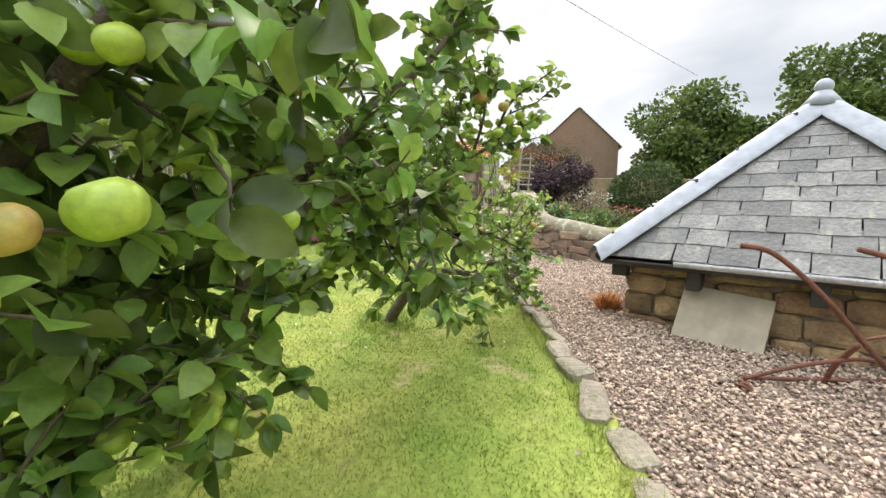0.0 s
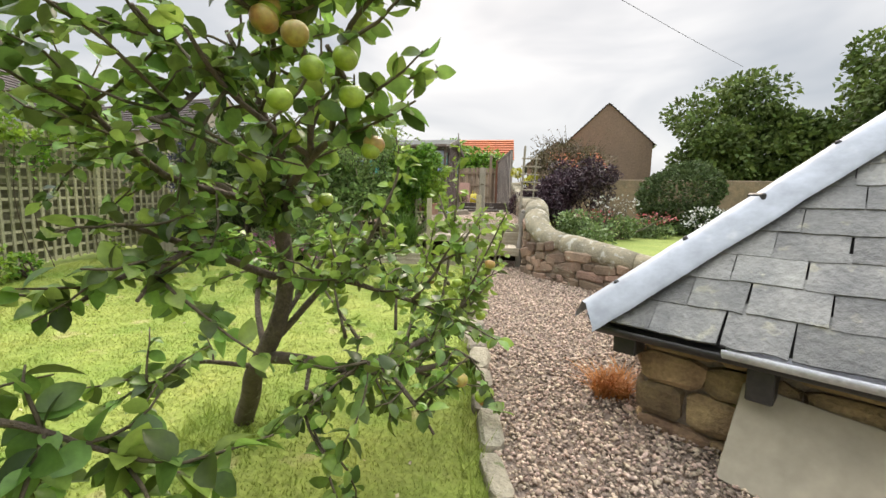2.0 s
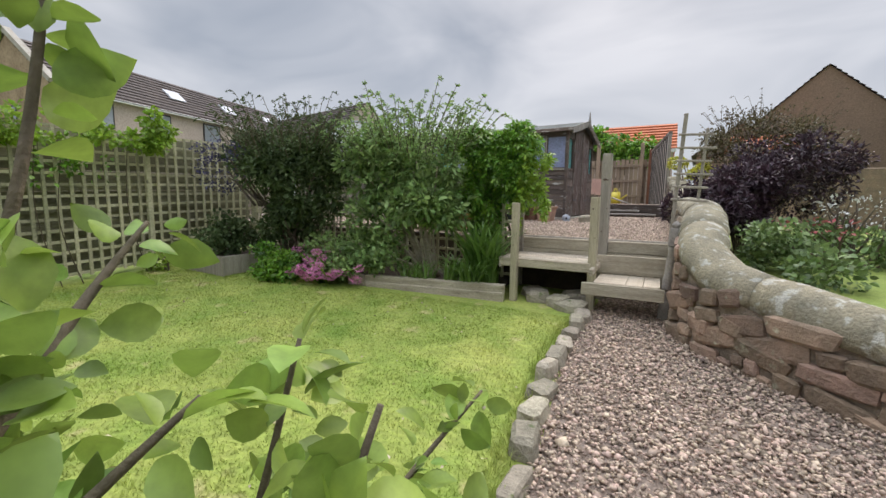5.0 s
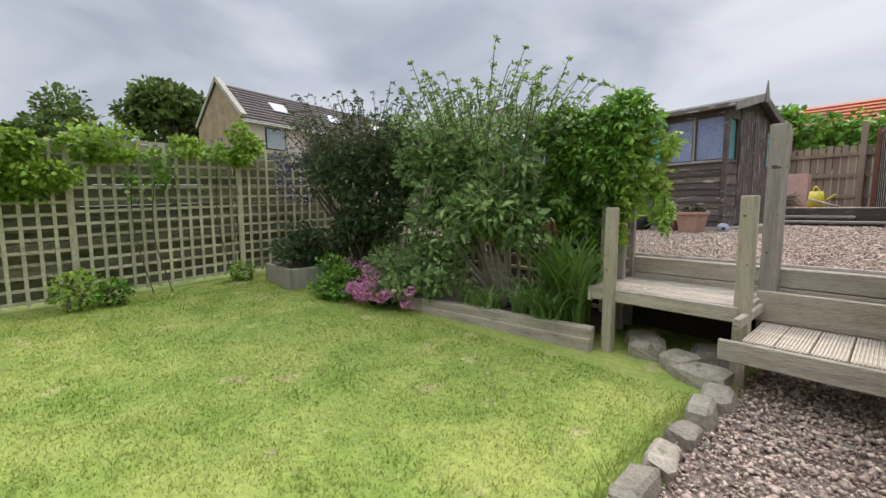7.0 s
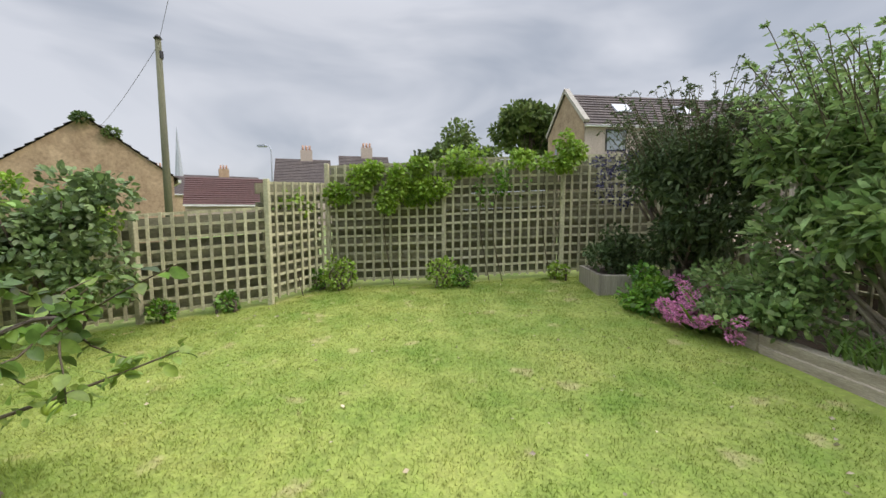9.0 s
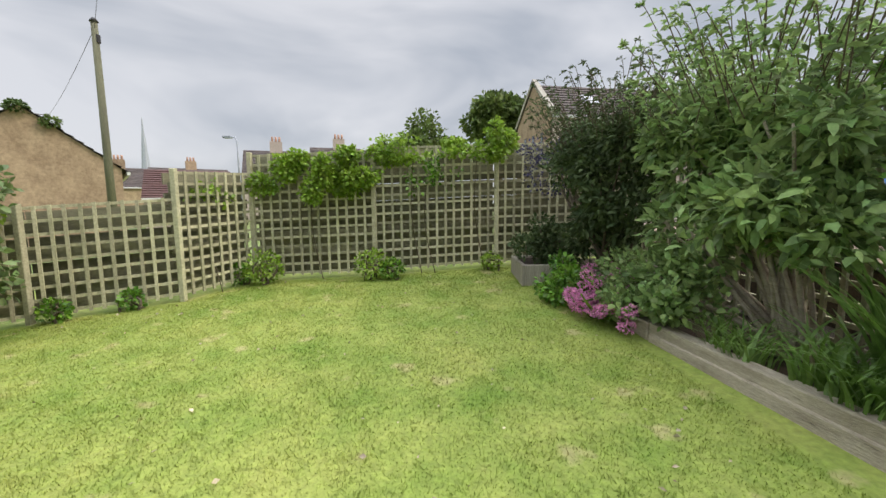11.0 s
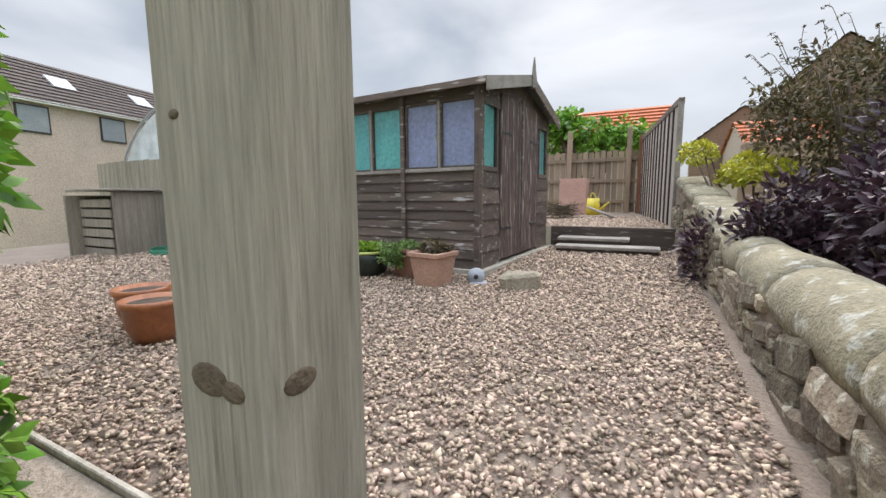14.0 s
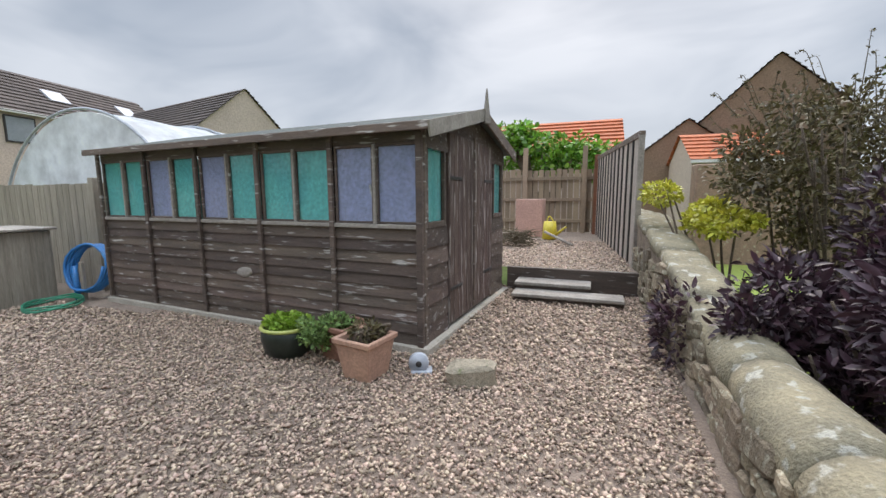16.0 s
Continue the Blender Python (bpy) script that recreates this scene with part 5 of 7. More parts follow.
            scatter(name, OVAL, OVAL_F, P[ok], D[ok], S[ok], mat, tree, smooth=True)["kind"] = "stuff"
    spots += [Vector(q) for q in extra]
    for q in spots:
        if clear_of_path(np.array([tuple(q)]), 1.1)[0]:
            ob = new("apple", APPLES[1] if r.random() < blush else APPLES[0])
            s1 = r.uniform(0.027, 0.037)
            ob.matrix_world = Matrix.Translation(q) @ Matrix.Diagonal((s1, s1, s1, 1)) @ Euler((r.uniform(-.4, .4), r.uniform(-.4, .4), r.uniform(0, 6))).to_matrix().to_4x4()
            attach(ob, tree)
    return tree


B1, B2 = (-1.08, 1.72, 0.30), (-0.71, 3.40, 0.42)
apple_tree("old apple tree with broad dark leaves and green apples", [
    ([B1, (-1.22, 1.55, 0.62), (-1.3, 1.25, 0.95), (-1.12, 0.92, 1.3), (-0.78, 0.66, 1.55), (-0.5, 0.6, 1.78)], 0.085, 0.018, 0.4),
    ([(-1.2, 1.55, 0.6), (-0.98, 1.55, 0.95), (-0.78, 1.42, 1.45), (-0.62, 1.3, 1.9), (-0.42, 1.35, 2.4)], 0.05, 0.012, 0.3),
    ([(-1.1, 1.6, 0.8), (-0.85, 1.85, 1.05), (-0.55, 1.9, 1.3), (-0.25, 1.78, 1.45)], 0.035, 0.010, 0.3),
    ([(-1.3, 1.25, 0.95), (-1.45, 1.3, 1.6), (-1.3, 1.5, 2.3), (-1.1, 1.6, 2.8)], 0.045, 0.012, 0.2),
    ([(-1.3, 1.2, 0.95), (-1.75, 0.9, 1.3), (-1.9, 0.6, 1.8)], 0.04, 0.012, 0.3),
    ([(-0.8, 1.42, 1.4), (-0.5, 1.55, 1.75), (-0.18, 1.75, 2.1), (-0.02, 1.85, 2.4)], 0.025, 0.008, 0.1),
    ([(-1.1, 0.95, 1.3), (-0.8, 0.5, 1.35), (-0.55, 0.28, 1.5)], 0.02, 0.008, 0.1),
    ([(-1.12, 0.92, 1.3), (-0.85, 0.55, 1.8), (-0.5, 0.45, 2.2)], 0.02, 0.008, 0.1),
    ([(-0.98, 1.55, 0.95), (-0.8, 1.2, 1.0), (-0.6, 0.85, 1.05)], 0.018, 0.007, 0.2),
    ([(-0.78, 1.42, 1.45), (-0.45, 1.35, 1.5), (-0.12, 1.5, 1.55)], 0.016, 0.006, 0.1),
    ([(-1.2, 1.3, 0.95), (-1.0, 0.85, 0.95), (-0.85, 0.6, 0.9)], 0.016, 0.006, 0.2),
    ([(-0.62, 1.3, 1.9), (-0.3, 1.2, 2.15), (-0.1, 1.3, 2.5)], 0.014, 0.006, 0.1),
    ([(-0.55, 1.9, 1.3), (-0.38, 2.12, 1.2), (-0.22, 2.28, 1.08)], 0.012, 0.005, 0.1),
    ([(-1.12, 0.92, 1.3), (-0.85, 0.95, 1.45), (-0.55, 1.0, 1.5)], 0.016, 0.006, 0.1),
    ([(-1.3, 1.25, 0.95), (-1.05, 1.1, 1.25), (-0.8, 1.0, 1.3)], 0.016, 0.006, 0.2),
    ([(-1.3, 1.25, 1.2), (-1.2, 0.9, 1.6), (-1.0, 0.8, 1.9)], 0.016, 0.006, 0.1),
    ([(-1.0, 0.85, 1.3), (-1.1, 0.6, 1.5), (-1.2, 0.5, 1.7)], 0.016, 0.006, 0.1),
    ([(-1.15, 1.0, 1.2), (-1.1, 0.75, 1.15), (-1.15, 0.6, 1.1)], 0.014, 0.006, 0.1),
    ([(-0.85, 0.95, 1.45), (-0.7, 0.95, 1.7), (-0.6, 1.0, 1.9)], 0.012, 0.005, 0.1),
], 22, 0.088, [], 0.15, 3, 0.06, 1.1, ((-0.36, 0.38, 1.49), (-0.44, 0.35, 1.47), (-0.43, 0.30, 1.41), (-0.46, 0.52, 1.70), (-0.55, 0.56, 1.72), (-0.42, 0.9, 1.46), (-0.46, 0.95, 1.42)))
apple_tree("leaning apple tree with long low branches and ripening apples", [
    ([B2, (-0.56, 3.28, 0.70), (-0.40, 3.14, 0.98), (-0.27, 3.13, 1.3), (-0.25, 3.05, 1.6)], 0.054, 0.030, 0.97),
    ([(-0.25, 3.05, 1.58), (-0.42, 3.10, 1.69), (-0.7, 3.05, 1.8), (-1.0, 2.95, 1.9)], 0.030, 0.010, 0.2),
    ([(-0.25, 3.05, 1.58), (-0.19, 3.02, 1.75), (-0.25, 2.95, 2.0), (-0.35, 2.9, 2.3)], 0.028, 0.008, 0.3),
    ([(-0.22, 3.03, 1.66), (0.0, 2.85, 1.82), (0.20, 2.64, 1.96), (0.22, 2.46, 2.06)], 0.018, 0.006, 0.35),
    ([(0.0, 2.85, 1.82), (0.06, 2.62, 2.1), (0.10, 2.46, 2.3)], 0.012, 0.005, 0.1),
    ([(0.0, 2.85, 1.82), (-0.1, 2.6, 1.95), (-0.1, 2.4, 2.08)], 0.012, 0.005, 0.1),
    ([(-0.25, 2.95, 2.0), (-0.3, 2.7, 2.08), (-0.3, 2.45, 2.18)], 0.012, 0.005, 0.1),
    ([(0.06, 2.62, 2.1), (0.0, 2.5, 2.16), (-0.05, 2.35, 2.2)], 0.010, 0.005, 0.1),
    ([(-0.3, 2.7, 2.08), (-0.2, 2.5, 1.9), (-0.15, 2.35, 1.85)], 0.010, 0.005, 0.1),
    ([(-0.4, 2.75, 1.5), (-0.3, 2.5, 1.47), (-0.25, 2.35, 1.42)], 0.010, 0.005, 0.1),
    ([(-0.3, 3.1, 1.35), (-0.4, 2.75, 1.5), (-0.42, 2.5, 1.6)], 0.018, 0.007, 0.3),
    ([(-0.42, 3.1, 1.69), (-0.5, 2.75, 1.75), (-0.5, 2.5, 1.95)], 0.018, 0.007, 0.2),
    ([(-0.7, 3.05, 1.8), (-0.9, 2.75, 2.0), (-1.0, 2.6, 2.3)], 0.014, 0.006, 0.1),
    ([(-0.25, 2.95, 2.0), (-0.1, 2.75, 2.15), (-0.05, 2.6, 2.35)], 0.012, 0.005, 0.1),
    ([(-0.4, 2.75, 1.5), (-0.55, 2.55, 1.4), (-0.6, 2.4, 1.3)], 0.012, 0.005, 0.1),
    ([(-0.40, 3.14, 0.96), (-0.15, 3.08, 0.98), (0.07, 3.05, 0.97), (0.28, 3.12, 0.95), (0.44, 3.25, 0.95)], 0.030, 0.010, 0.35),
    ([(-0.38, 3.14, 1.02), (-0.2, 3.17, 1.2), (-0.02, 3.19, 1.32), (0.24, 3.28, 1.22), (0.46, 3.4, 1.12)], 0.018, 0.006, 0.3),
    ([(0.07, 3.05, 0.97), (0.2, 3.35, 0.95), (0.35, 3.65, 1.0), (0.42, 3.9, 1.02)], 0.022, 0.009, 0.2),
    ([(0.2, 3.3, 0.95), (0.34, 3.3, 0.85), (0.44, 3.4, 0.75)], 0.012, 0.005, 0.1),
    ([(0.2, 3.1, 0.96), (0.34, 2.98, 0.88), (0.42, 2.95, 0.78)], 0.012, 0.005, 0.1),
    ([(0.3, 3.5, 0.97), (0.45, 3.6, 0.88), (0.55, 3.7, 0.78)], 0.012, 0.005, 0.1),
    ([(0.07, 3.05, 0.97), (0.12, 2.9, 1.08), (0.2, 2.8, 1.12)], 0.010, 0.005, 0.1),
    ([(-0.15, 3.08, 0.98), (-0.1, 2.9, 0.88), (0.0, 2.8, 0.8)], 0.010, 0.005, 0.1),
    ([(0.24, 3.28, 1.22), (0.36, 3.2, 1.35), (0.42, 3.25, 1.45)], 0.010, 0.004, 0.1),
    ([(-0.40, 3.14, 1.0), (-0.6, 3.4, 1.2), (-0.65, 3.75, 1.35), (-0.59, 3.98, 1.40)], 0.016, 0.006, 0.35),
    ([(-0.38, 3.14, 1.05), (-0.3, 3.4, 1.3), (-0.27, 3.55, 1.46)], 0.014, 0.006, 0.3),
    ([(-0.45, 3.18, 0.9), (-0.6, 2.95, 1.0), (-0.7, 2.8, 0.95)], 0.012, 0.005, 0.3),
], 13, 0.066, [
    [(0.12, 2.72, 1.9), (0.22, 2.58, 2.12), (0.36, 2.5, 2.22), (0.44, 2.3, 2.24)],
    [(0.06, 2.62, 2.1), (0.08, 2.55, 2.22), (0.12, 2.5, 2.34)],
    [(-0.02, 3.19, 1.32), (0.12, 3.30, 1.65), (0.18, 3.33, 1.85), (0.13, 3.38, 2.1)],
    [(-0.02, 3.19, 1.32), (-0.12, 3.3, 1.42), (-0.18, 3.38, 1.5)],
    [(0.2, 3.4, 0.96), (0.2, 3.7, 1.15), (0.215, 3.95, 1.36), (0.24, 4.0, 1.55)],
    [(0.42, 3.9, 1.02), (0.56, 3.92, 1.35), (0.69, 3.88, 1.64)],
    [(0.45, 3.9, 1.05), (0.62, 4.05, 1.32), (0.70, 4.14, 1.62)],
    [(0.32, 3.72, 1.0), (0.36, 3.9, 1.4), (0.38, 4.02, 1.75), (0.39, 4.07, 2.04)],
    [(0.42, 3.9, 1.02), (0.5, 4.1, 1.3), (0.52, 4.22, 1.62)],
    [(0.1, 3.6, 0.98), (0.05, 3.8, 1.3), (0.0, 3.95, 1.55)],
    [(-0.15, 3.5, 0.95), (-0.3, 3.7, 1.2), (-0.36, 3.8, 1.45)],
    [(0.44, 3.95, 1.0), (0.58, 4.2, 1.15), (0.66, 4.35, 1.32)],
    [(-0.05, 3.45, 0.95), (-0.5, 4.0, 1.1), (-0.75, 4.3, 1.2)],
    [(0.36, 3.9, 1.35), (0.46, 4.0, 1.5), (0.52, 4.1, 1.6)],
    [(0.37, 3.95, 1.5), (0.28, 4.1, 1.65), (0.24, 4.2, 1.75)],
    [(0.36, 3.85, 1.2), (0.22, 4.0, 1.3), (0.12, 4.1, 1.42)],
    [(0.45, 3.9, 1.02), (0.42, 4.2, 1.2), (0.4, 4.4, 1.36)],
    [(0.48, 4.0, 1.1), (0.5, 4.4, 1.25), (0.56, 4.7, 1.36)],
    [(0.3, 3.7, 1.0), (0.3, 4.0, 1.05), (0.28, 4.3, 1.16)],
    [(0.45, 3.95, 1.0), (0.5, 4.2, 0.95), (0.52, 4.45, 1.02)],
], 0.055, 5, 0.22, 1.15, ((0.14, 2.38, 1.91), (0.27, 2.45, 2.02), (0.20, 2.42, 1.99), (0.26, 2.52, 1.95), (0.12, 2.46, 1.85), (0.17, 2.40, 2.06), (0.48, 3.14, 0.97), (0.46, 3.16, 0.93), (0.50, 3.20, 0.90), (0.43, 3.65, 1.25), (-0.175, 3.39, 1.42), (-0.26, 3.29, 1.62)))


def shrub(name, label, clumps, leaf_shape, leaf_f, mat, size, stems=8, foot=None, stem_mat=None, seed=1, droop=0.0, spikes=None, hollow=0.45, category="shrub"):
    """A bush: stems from its foot into lumpy clumps of leaves. clumps: centre, radii, count."""
    r = random.Random(seed)
    bush = thing(name, label, category)
    foot = foot or (clumps[0][0][0], clumps[0][0][1], clumps[0][0][2] - clumps[0][1][2])
    lines = []
    for i in range(stems):
        c0, rad, _ = clumps[i % len(clumps)]
        e = Vector(c0) + Vector((r.uniform(-.6, .6) * rad[0], r.uniform(-.6, .6) * rad[1], r.uniform(-0.2, .7) * rad[2]))
        f = Vector(foot) + Vector((r.uniform(-.1, .1), r.uniform(-.1, .1), -0.02))
        mid = f.lerp(e, 0.5) + Vector((r.uniform(-.1, .1), r.uniform(-.1, .1), 0.05))
        lines.append((smooth_line([f, mid, e], 5), [0.02 - 0.0012 * k for k in range(11)]))
    if stems:
        tubes("woody_branchwork", lines, stem_mat or M["bark"], bush, 6)["kind"] = "stuff"
    P, D = [], []
    for k, (c0, rad, cnt) in enumerate(clumps):
        if cnt < 1000 or hollow > 0.6:
            p, d = blob_points(cnt, c0, rad, hollow, 6, seed * 31 + k)
            P.append(p), D.append(d)
            continue
        lumps = 14
        for q in range(lumps):
            v = Vector((r.gauss(0, 1), r.gauss(0, 1), r.gauss(0, 1))).normalized() * r.uniform(0.3, 0.85)
            f = r.uniform(0.3, 0.5)
            p, d = blob_points(cnt // lumps, [c0[i] + v[i] * rad[i] for i in range(3)], [a * f for a in rad], 0.3, 5, seed * 310 + k * 20 + q)
            P.append(p), D.append(d)
    P, D = np.concatenate(P), np.concatenate(D)
    g = np.random.default_rng(seed)
    D = D * 0.8 + g.normal(size=D.shape) * 0.55 + np.array([0, 0, 0.15 - droop])
    S = size * (0.6 + 0.7 * g.random(len(P)))
    scatter("leaves", leaf_shape, leaf_f, P, D, S, mat, bush, smooth=True)["kind"] = "stuff"
    if spikes:
        cnt, ln, smat, region, leafy = spikes
        tips, Q, E, Z = [], [], [], []
        for i in range(cnt):
            c0, rad = region
            a = r.uniform(0, 2 * math.pi)
            q = r.random() ** 0.5
            b = Vector((c0[0] + rad[0] * q * math.cos(a), c0[1] + rad[1] * q * math.sin(a), c0[2] + r.uniform(-.2, .2)))
            a += r.gauss(0, 0.5)
            lean = 0.25 + 0.65 * q * r.uniform(0.5, 1.3)
            d = Vector((lean * math.cos(a), lean * math.sin(a), 1)).normalized()
            l = r.uniform(0.45, 1.3) * ln
            top = b + d * l
            nod = r.uniform(0.05, 0.5)
            bend = top + Vector((math.cos(a) * nod * 0.5 * l, math.sin(a) * nod * 0.5 * l, -0.16 * nod * l))
            line = smooth_line([b, b.lerp(top, 0.6), top, bend], 5)
            n = len(line)
            tips.append((line, [0.0045 - 0.0028 * k / (n - 1) for k in range(n)]))
            for k in range(leafy):
                t = r.random() ** 1.4 * 0.8
                Q.append(tuple(line[int(t * (n - 1))])), E.append((r.gauss(d.x, .7), r.gauss(d.y, .7), r.gauss(0.0, .45))), Z.append(size * r.uniform(.5, .95) * (1 - 0.55 * t))
            for k in range(14):
                f = (0.74 + 0.26 * k / 14) * (n - 1)
                i0 = min(int(f), n - 2)
                Q.append(tuple(line[i0].lerp(line[i0 + 1], f - i0))), E.append((r.gauss(0, 1), r.gauss(0, 1), r.gauss(0.4, .4))), Z.append(size * 0.36)
        tubes("flower_spray", tips, M["twig"], bush, 4)["kind"] = "stuff"
        scatter("stem_leaves", leaf_shape, leaf_f, np.array(Q), np.array(E), np.array(Z), smat, bush, smooth=True)["kind"] = "stuff"
    return bush


shrub("dark_shrub", "tall dark green shrub with thin arching flower spikes", [((-4.0, 8.15, 2.2), (0.85, 0.6, 0.6), 5200), ((-3.6, 8.1, 1.75), (0.6, 0.45, 0.45), 2000), ((-3.95, 8.05, 1.45), (0.6, 0.4, 0.5), 1900), ((-4.4, 8.2, 2.5), (0.65, 0.5, 0.5), 2300), ((-3.35, 8.2, 2.35), (0.5, 0.45, 0.45), 1900)],
      SLIM, LEAF_F, M["darkleaf"], 0.085, 18, (-4.0, 8.2, 0.8), seed=11, droop=0.3, spikes=(230, 0.5, M["darkleaf"], ((-4.0, 8.15, 2.5), (1.0, 0.7)), 16))
vio = shrub("violet_flowers", "drooping dark violet flower spikes on the shrub", [((-4.9, 7.7, 2.15), (0.35, 0.4, 0.3), 500), ((-4.6, 7.5, 2.45), (0.4, 0.3, 0.15), 300)], DIAMOND, DIAMOND_F, M["violet"], 0.04, 5, (-4.3, 7.95, 1.7), seed=12, category="flowers")
shrub("butterfly_bush", "tall butterfly bush with long grey-green leaves", [((-2.15, 8.4, 2.0), (0.9, 0.5, 0.6), 3900), ((-1.62, 8.3, 1.85), (0.6, 0.42, 0.5), 2100), ((-2.5, 8.35, 2.4), (0.7, 0.45, 0.5), 1700), ((-2.45, 8.2, 1.5), (0.45, 0.3, 0.35), 700), ((-2.6, 8.1, 1.15), (0.35, 0.2, 0.2), 350)],
      SLIM, LEAF_F, M["budleaf"], 0.105, 26, (-1.75, 8.5, 0.8), stem_mat=M["timber"], seed=13, droop=0.1, spikes=(150, 0.52, M["budleaf"], ((-2.1, 8.35, 2.42), (0.9, 0.5)), 24))
shrub("creeper", "bright green creeper hanging thickly over the trellis arch", [((-0.99, 8.88, 2.36), (0.44, 0.36, 0.46), 3300), ((-1.13, 8.86, 2.0), (0.36, 0.34, 0.5), 2400), ((-0.79, 8.8, 2.15), (0.24, 0.24, 0.4), 950), ((-1.15, 8.95, 1.5), (0.26, 0.22, 0.5), 700), ((-0.70, 8.85, 2.5), (0.22, 0.26, 0.26), 400), ((-1.4, 8.8, 2.55), (0.25, 0.25, 0.2), 320)],
      FIVE, FIVE_F, M["creeper"], 0.09, 5, (-0.80, 8.9, 1.2), seed=14, droop=0.75, category="climbing plant")
shrub("creeper_tails", "yellow-green creeper tails hanging from the arch", [((-0.60, 8.74, 2.05), (0.10, 0.14, 0.42), 240), ((-0.45, 8.84, 1.95), (0.09, 0.12, 0.3), 110), ((-0.66, 8.7, 1.7), (0.06, 0.08, 0.3), 70), ((-0.42, 8.85, 2.3), (0.16, 0.1, 0.1), 40), ((-0.36, 8.8, 1.72), (0.07, 0.07, 0.16), 50)], FIVE, FIVE_F, M["limeleaf"], 0.075, 0, (-0.62, 8.75, 2.2), seed=15, droop=0.5, hollow=0.1, category="climbing plant")
g5 = random.Random(5)
heads = []
for k in range(70):
    u = g5.random()
    if u < 0.75:
        x5, y5, z5 = -3.0 + g5.gauss(0, 0.27), 7.62 + g5.gauss(0, 0.09), 0.80 + abs(g5.gauss(0, 0.09))
    else:
        x5, y5, z5 = -3.15 + g5.gauss(0, 0.25), 7.9 + g5.gauss(0, 0.08), 1.02 + g5.gauss(0, 0.06)
    heads.append(((x5, y5, z5), (0.06, 0.06, 0.035), 90))
heads += [((-2.35, 7.7, 0.80), (0.07, 0.06, 0.035), 90), ((-2.42, 7.72, 0.83), (0.06, 0.06, 0.035), 80)]
shrub("pink_sedum", "low clump of domed pink flower heads at the bed edge", heads, DIAMOND, DIAMOND_F, M["pink"], 0.022, 34, (-2.95, 7.8, 0.68), stem_mat=M["creeper"], seed=16, hollow=0.7, category="flowers")
shrub("sedum_leaves", "grey-green leafy clump behind the pink flowers", [((-2.7, 7.95, 0.95), (0.5, 0.3, 0.25), 1500), ((-2.25, 8.05, 1.05), (0.4, 0.25, 0.3), 1000), ((-3.2, 8.05, 1.1), (0.35, 0.25, 0.22), 700)], LEAF, LEAF_F, M["budleaf"], 0.06, 5, (-2.7, 7.95, 0.7), seed=17, category="plant")
shrub("leafy_mound", "bright green mound of small leaves beside the lawn", [((-3.65, 7.68, 0.90), (0.62, 0.36, 0.30), 3400)], LEAF, LEAF_F, M["creeper"], 0.05, 5, (-3.65, 7.7, 0.7), seed=18, category="plant")
shrub("bed_shrub", "low dark shrub in the raised corner bed", [((-4.65, 7.6, 1.22), (0.58, 0.42, 0.34), 2900)], LEAF, LEAF_F, M["darkleaf"], 0.05, 6, (-4.7, 7.65, 1.0), seed=19)
for k, (x, y, z, rx, ry, rz2, cnt, mm) in enumerate(((-5.15, 4.35, 2.20, 0.24, 0.95, 0.28, 4600, "limeleaf"), (-5.4, 6.75, 2.6, 0.22, 0.55, 0.2, 1700, "limeleaf"), (-5.3, 5.8, 2.50, 0.16, 0.9, 0.16, 1000, "limeleaf"),
                                                     (-3.25, 1.1, 1.85, 0.35, 0.6, 0.2, 1300, "limeleaf"), (-2.9, 0.5, 1.5, 0.35, 0.7, 0.35, 1300, "creeper"), (-5.3, 6.0, 2.2, 0.10, 0.5, 0.25, 200, "creeper"),
                                                     (-4.6, 3.15, 1.95, 0.3, 0.2, 0.15, 130, "limeleaf"))):
    g5 = random.Random(300 + k)
    lumps5 = []
    for q in range(9):
        f5 = g5.uniform(0.25, 0.6)
        lumps5.append(((x + g5.uniform(-.6, .6) * rx, y + g5.uniform(-.8, .8) * ry, z + g5.gauss(0, 0.5) * rz2), (max(rx * f5, 0.1), ry * f5 * 0.6, rz2 * g5.uniform(0.4, 0.9)), int(cnt / 9 * g5.uniform(0.5, 1.5))))
    ob = shrub("climber", "yellow-green climber spilling over the trellis", lumps5, LEAF, LEAF_F, M[mm], 0.06, 0, seed=30 + k, droop=0.3, hollow=0.2, category="climbing plant")
    ob["group"] = "trellis climbers"
    line5 = smooth_line([(x + 0.02, y + 0.1, gz(x, y)), (x - 0.03, y - 0.05, (z + gz(x, y)) / 2), (x, y, z)], 6)
    tubes("vine", [(line5, [0.007 - 0.0002 * q for q in range(len(line5))])], M["twig"], ob, 5)
for k, (x, y, s1) in enumerate(((-4.95, 3.65, 0.24), (-5.02, 5.2, 0.22), (-5.3, 6.95, 0.13), (-3.85, 2.6, 0.12), (-4.95, 5.5, 0.15), (-3.5, 2.0, 0.13), (-5.0, 3.3, 0.15))):
    z0 = gz(x, y)
    ob = shrub("border_plant", "small leafy plant at the foot of the trellis", [((x, y, z0 + s1), (s1 * 1.1, s1 * 1.1, s1), int(1900 * s1))], LEAF, LEAF_F, M["limeleaf"] if k < 3 else M["creeper"], 0.05, 4, (x, y, z0), seed=50 + k, category="plant")
    ob["group"] = "border plants"


shrub("fence_shrub", "leafy green shrub growing in front of the trellis", [((-2.8, 1.7, 1.75), (0.4, 0.5, 0.5), 1500), ((-2.75, 1.75, 1.25), (0.45, 0.5, 0.5), 1300), ((-2.6, 1.3, 1.6), (0.4, 0.5, 0.6), 1100)], OVAL, OVAL_F, M["gardenleaf"], 0.075, 12, (-2.75, 1.6, 0.45), seed=49, droop=0.2, hollow=0.25)


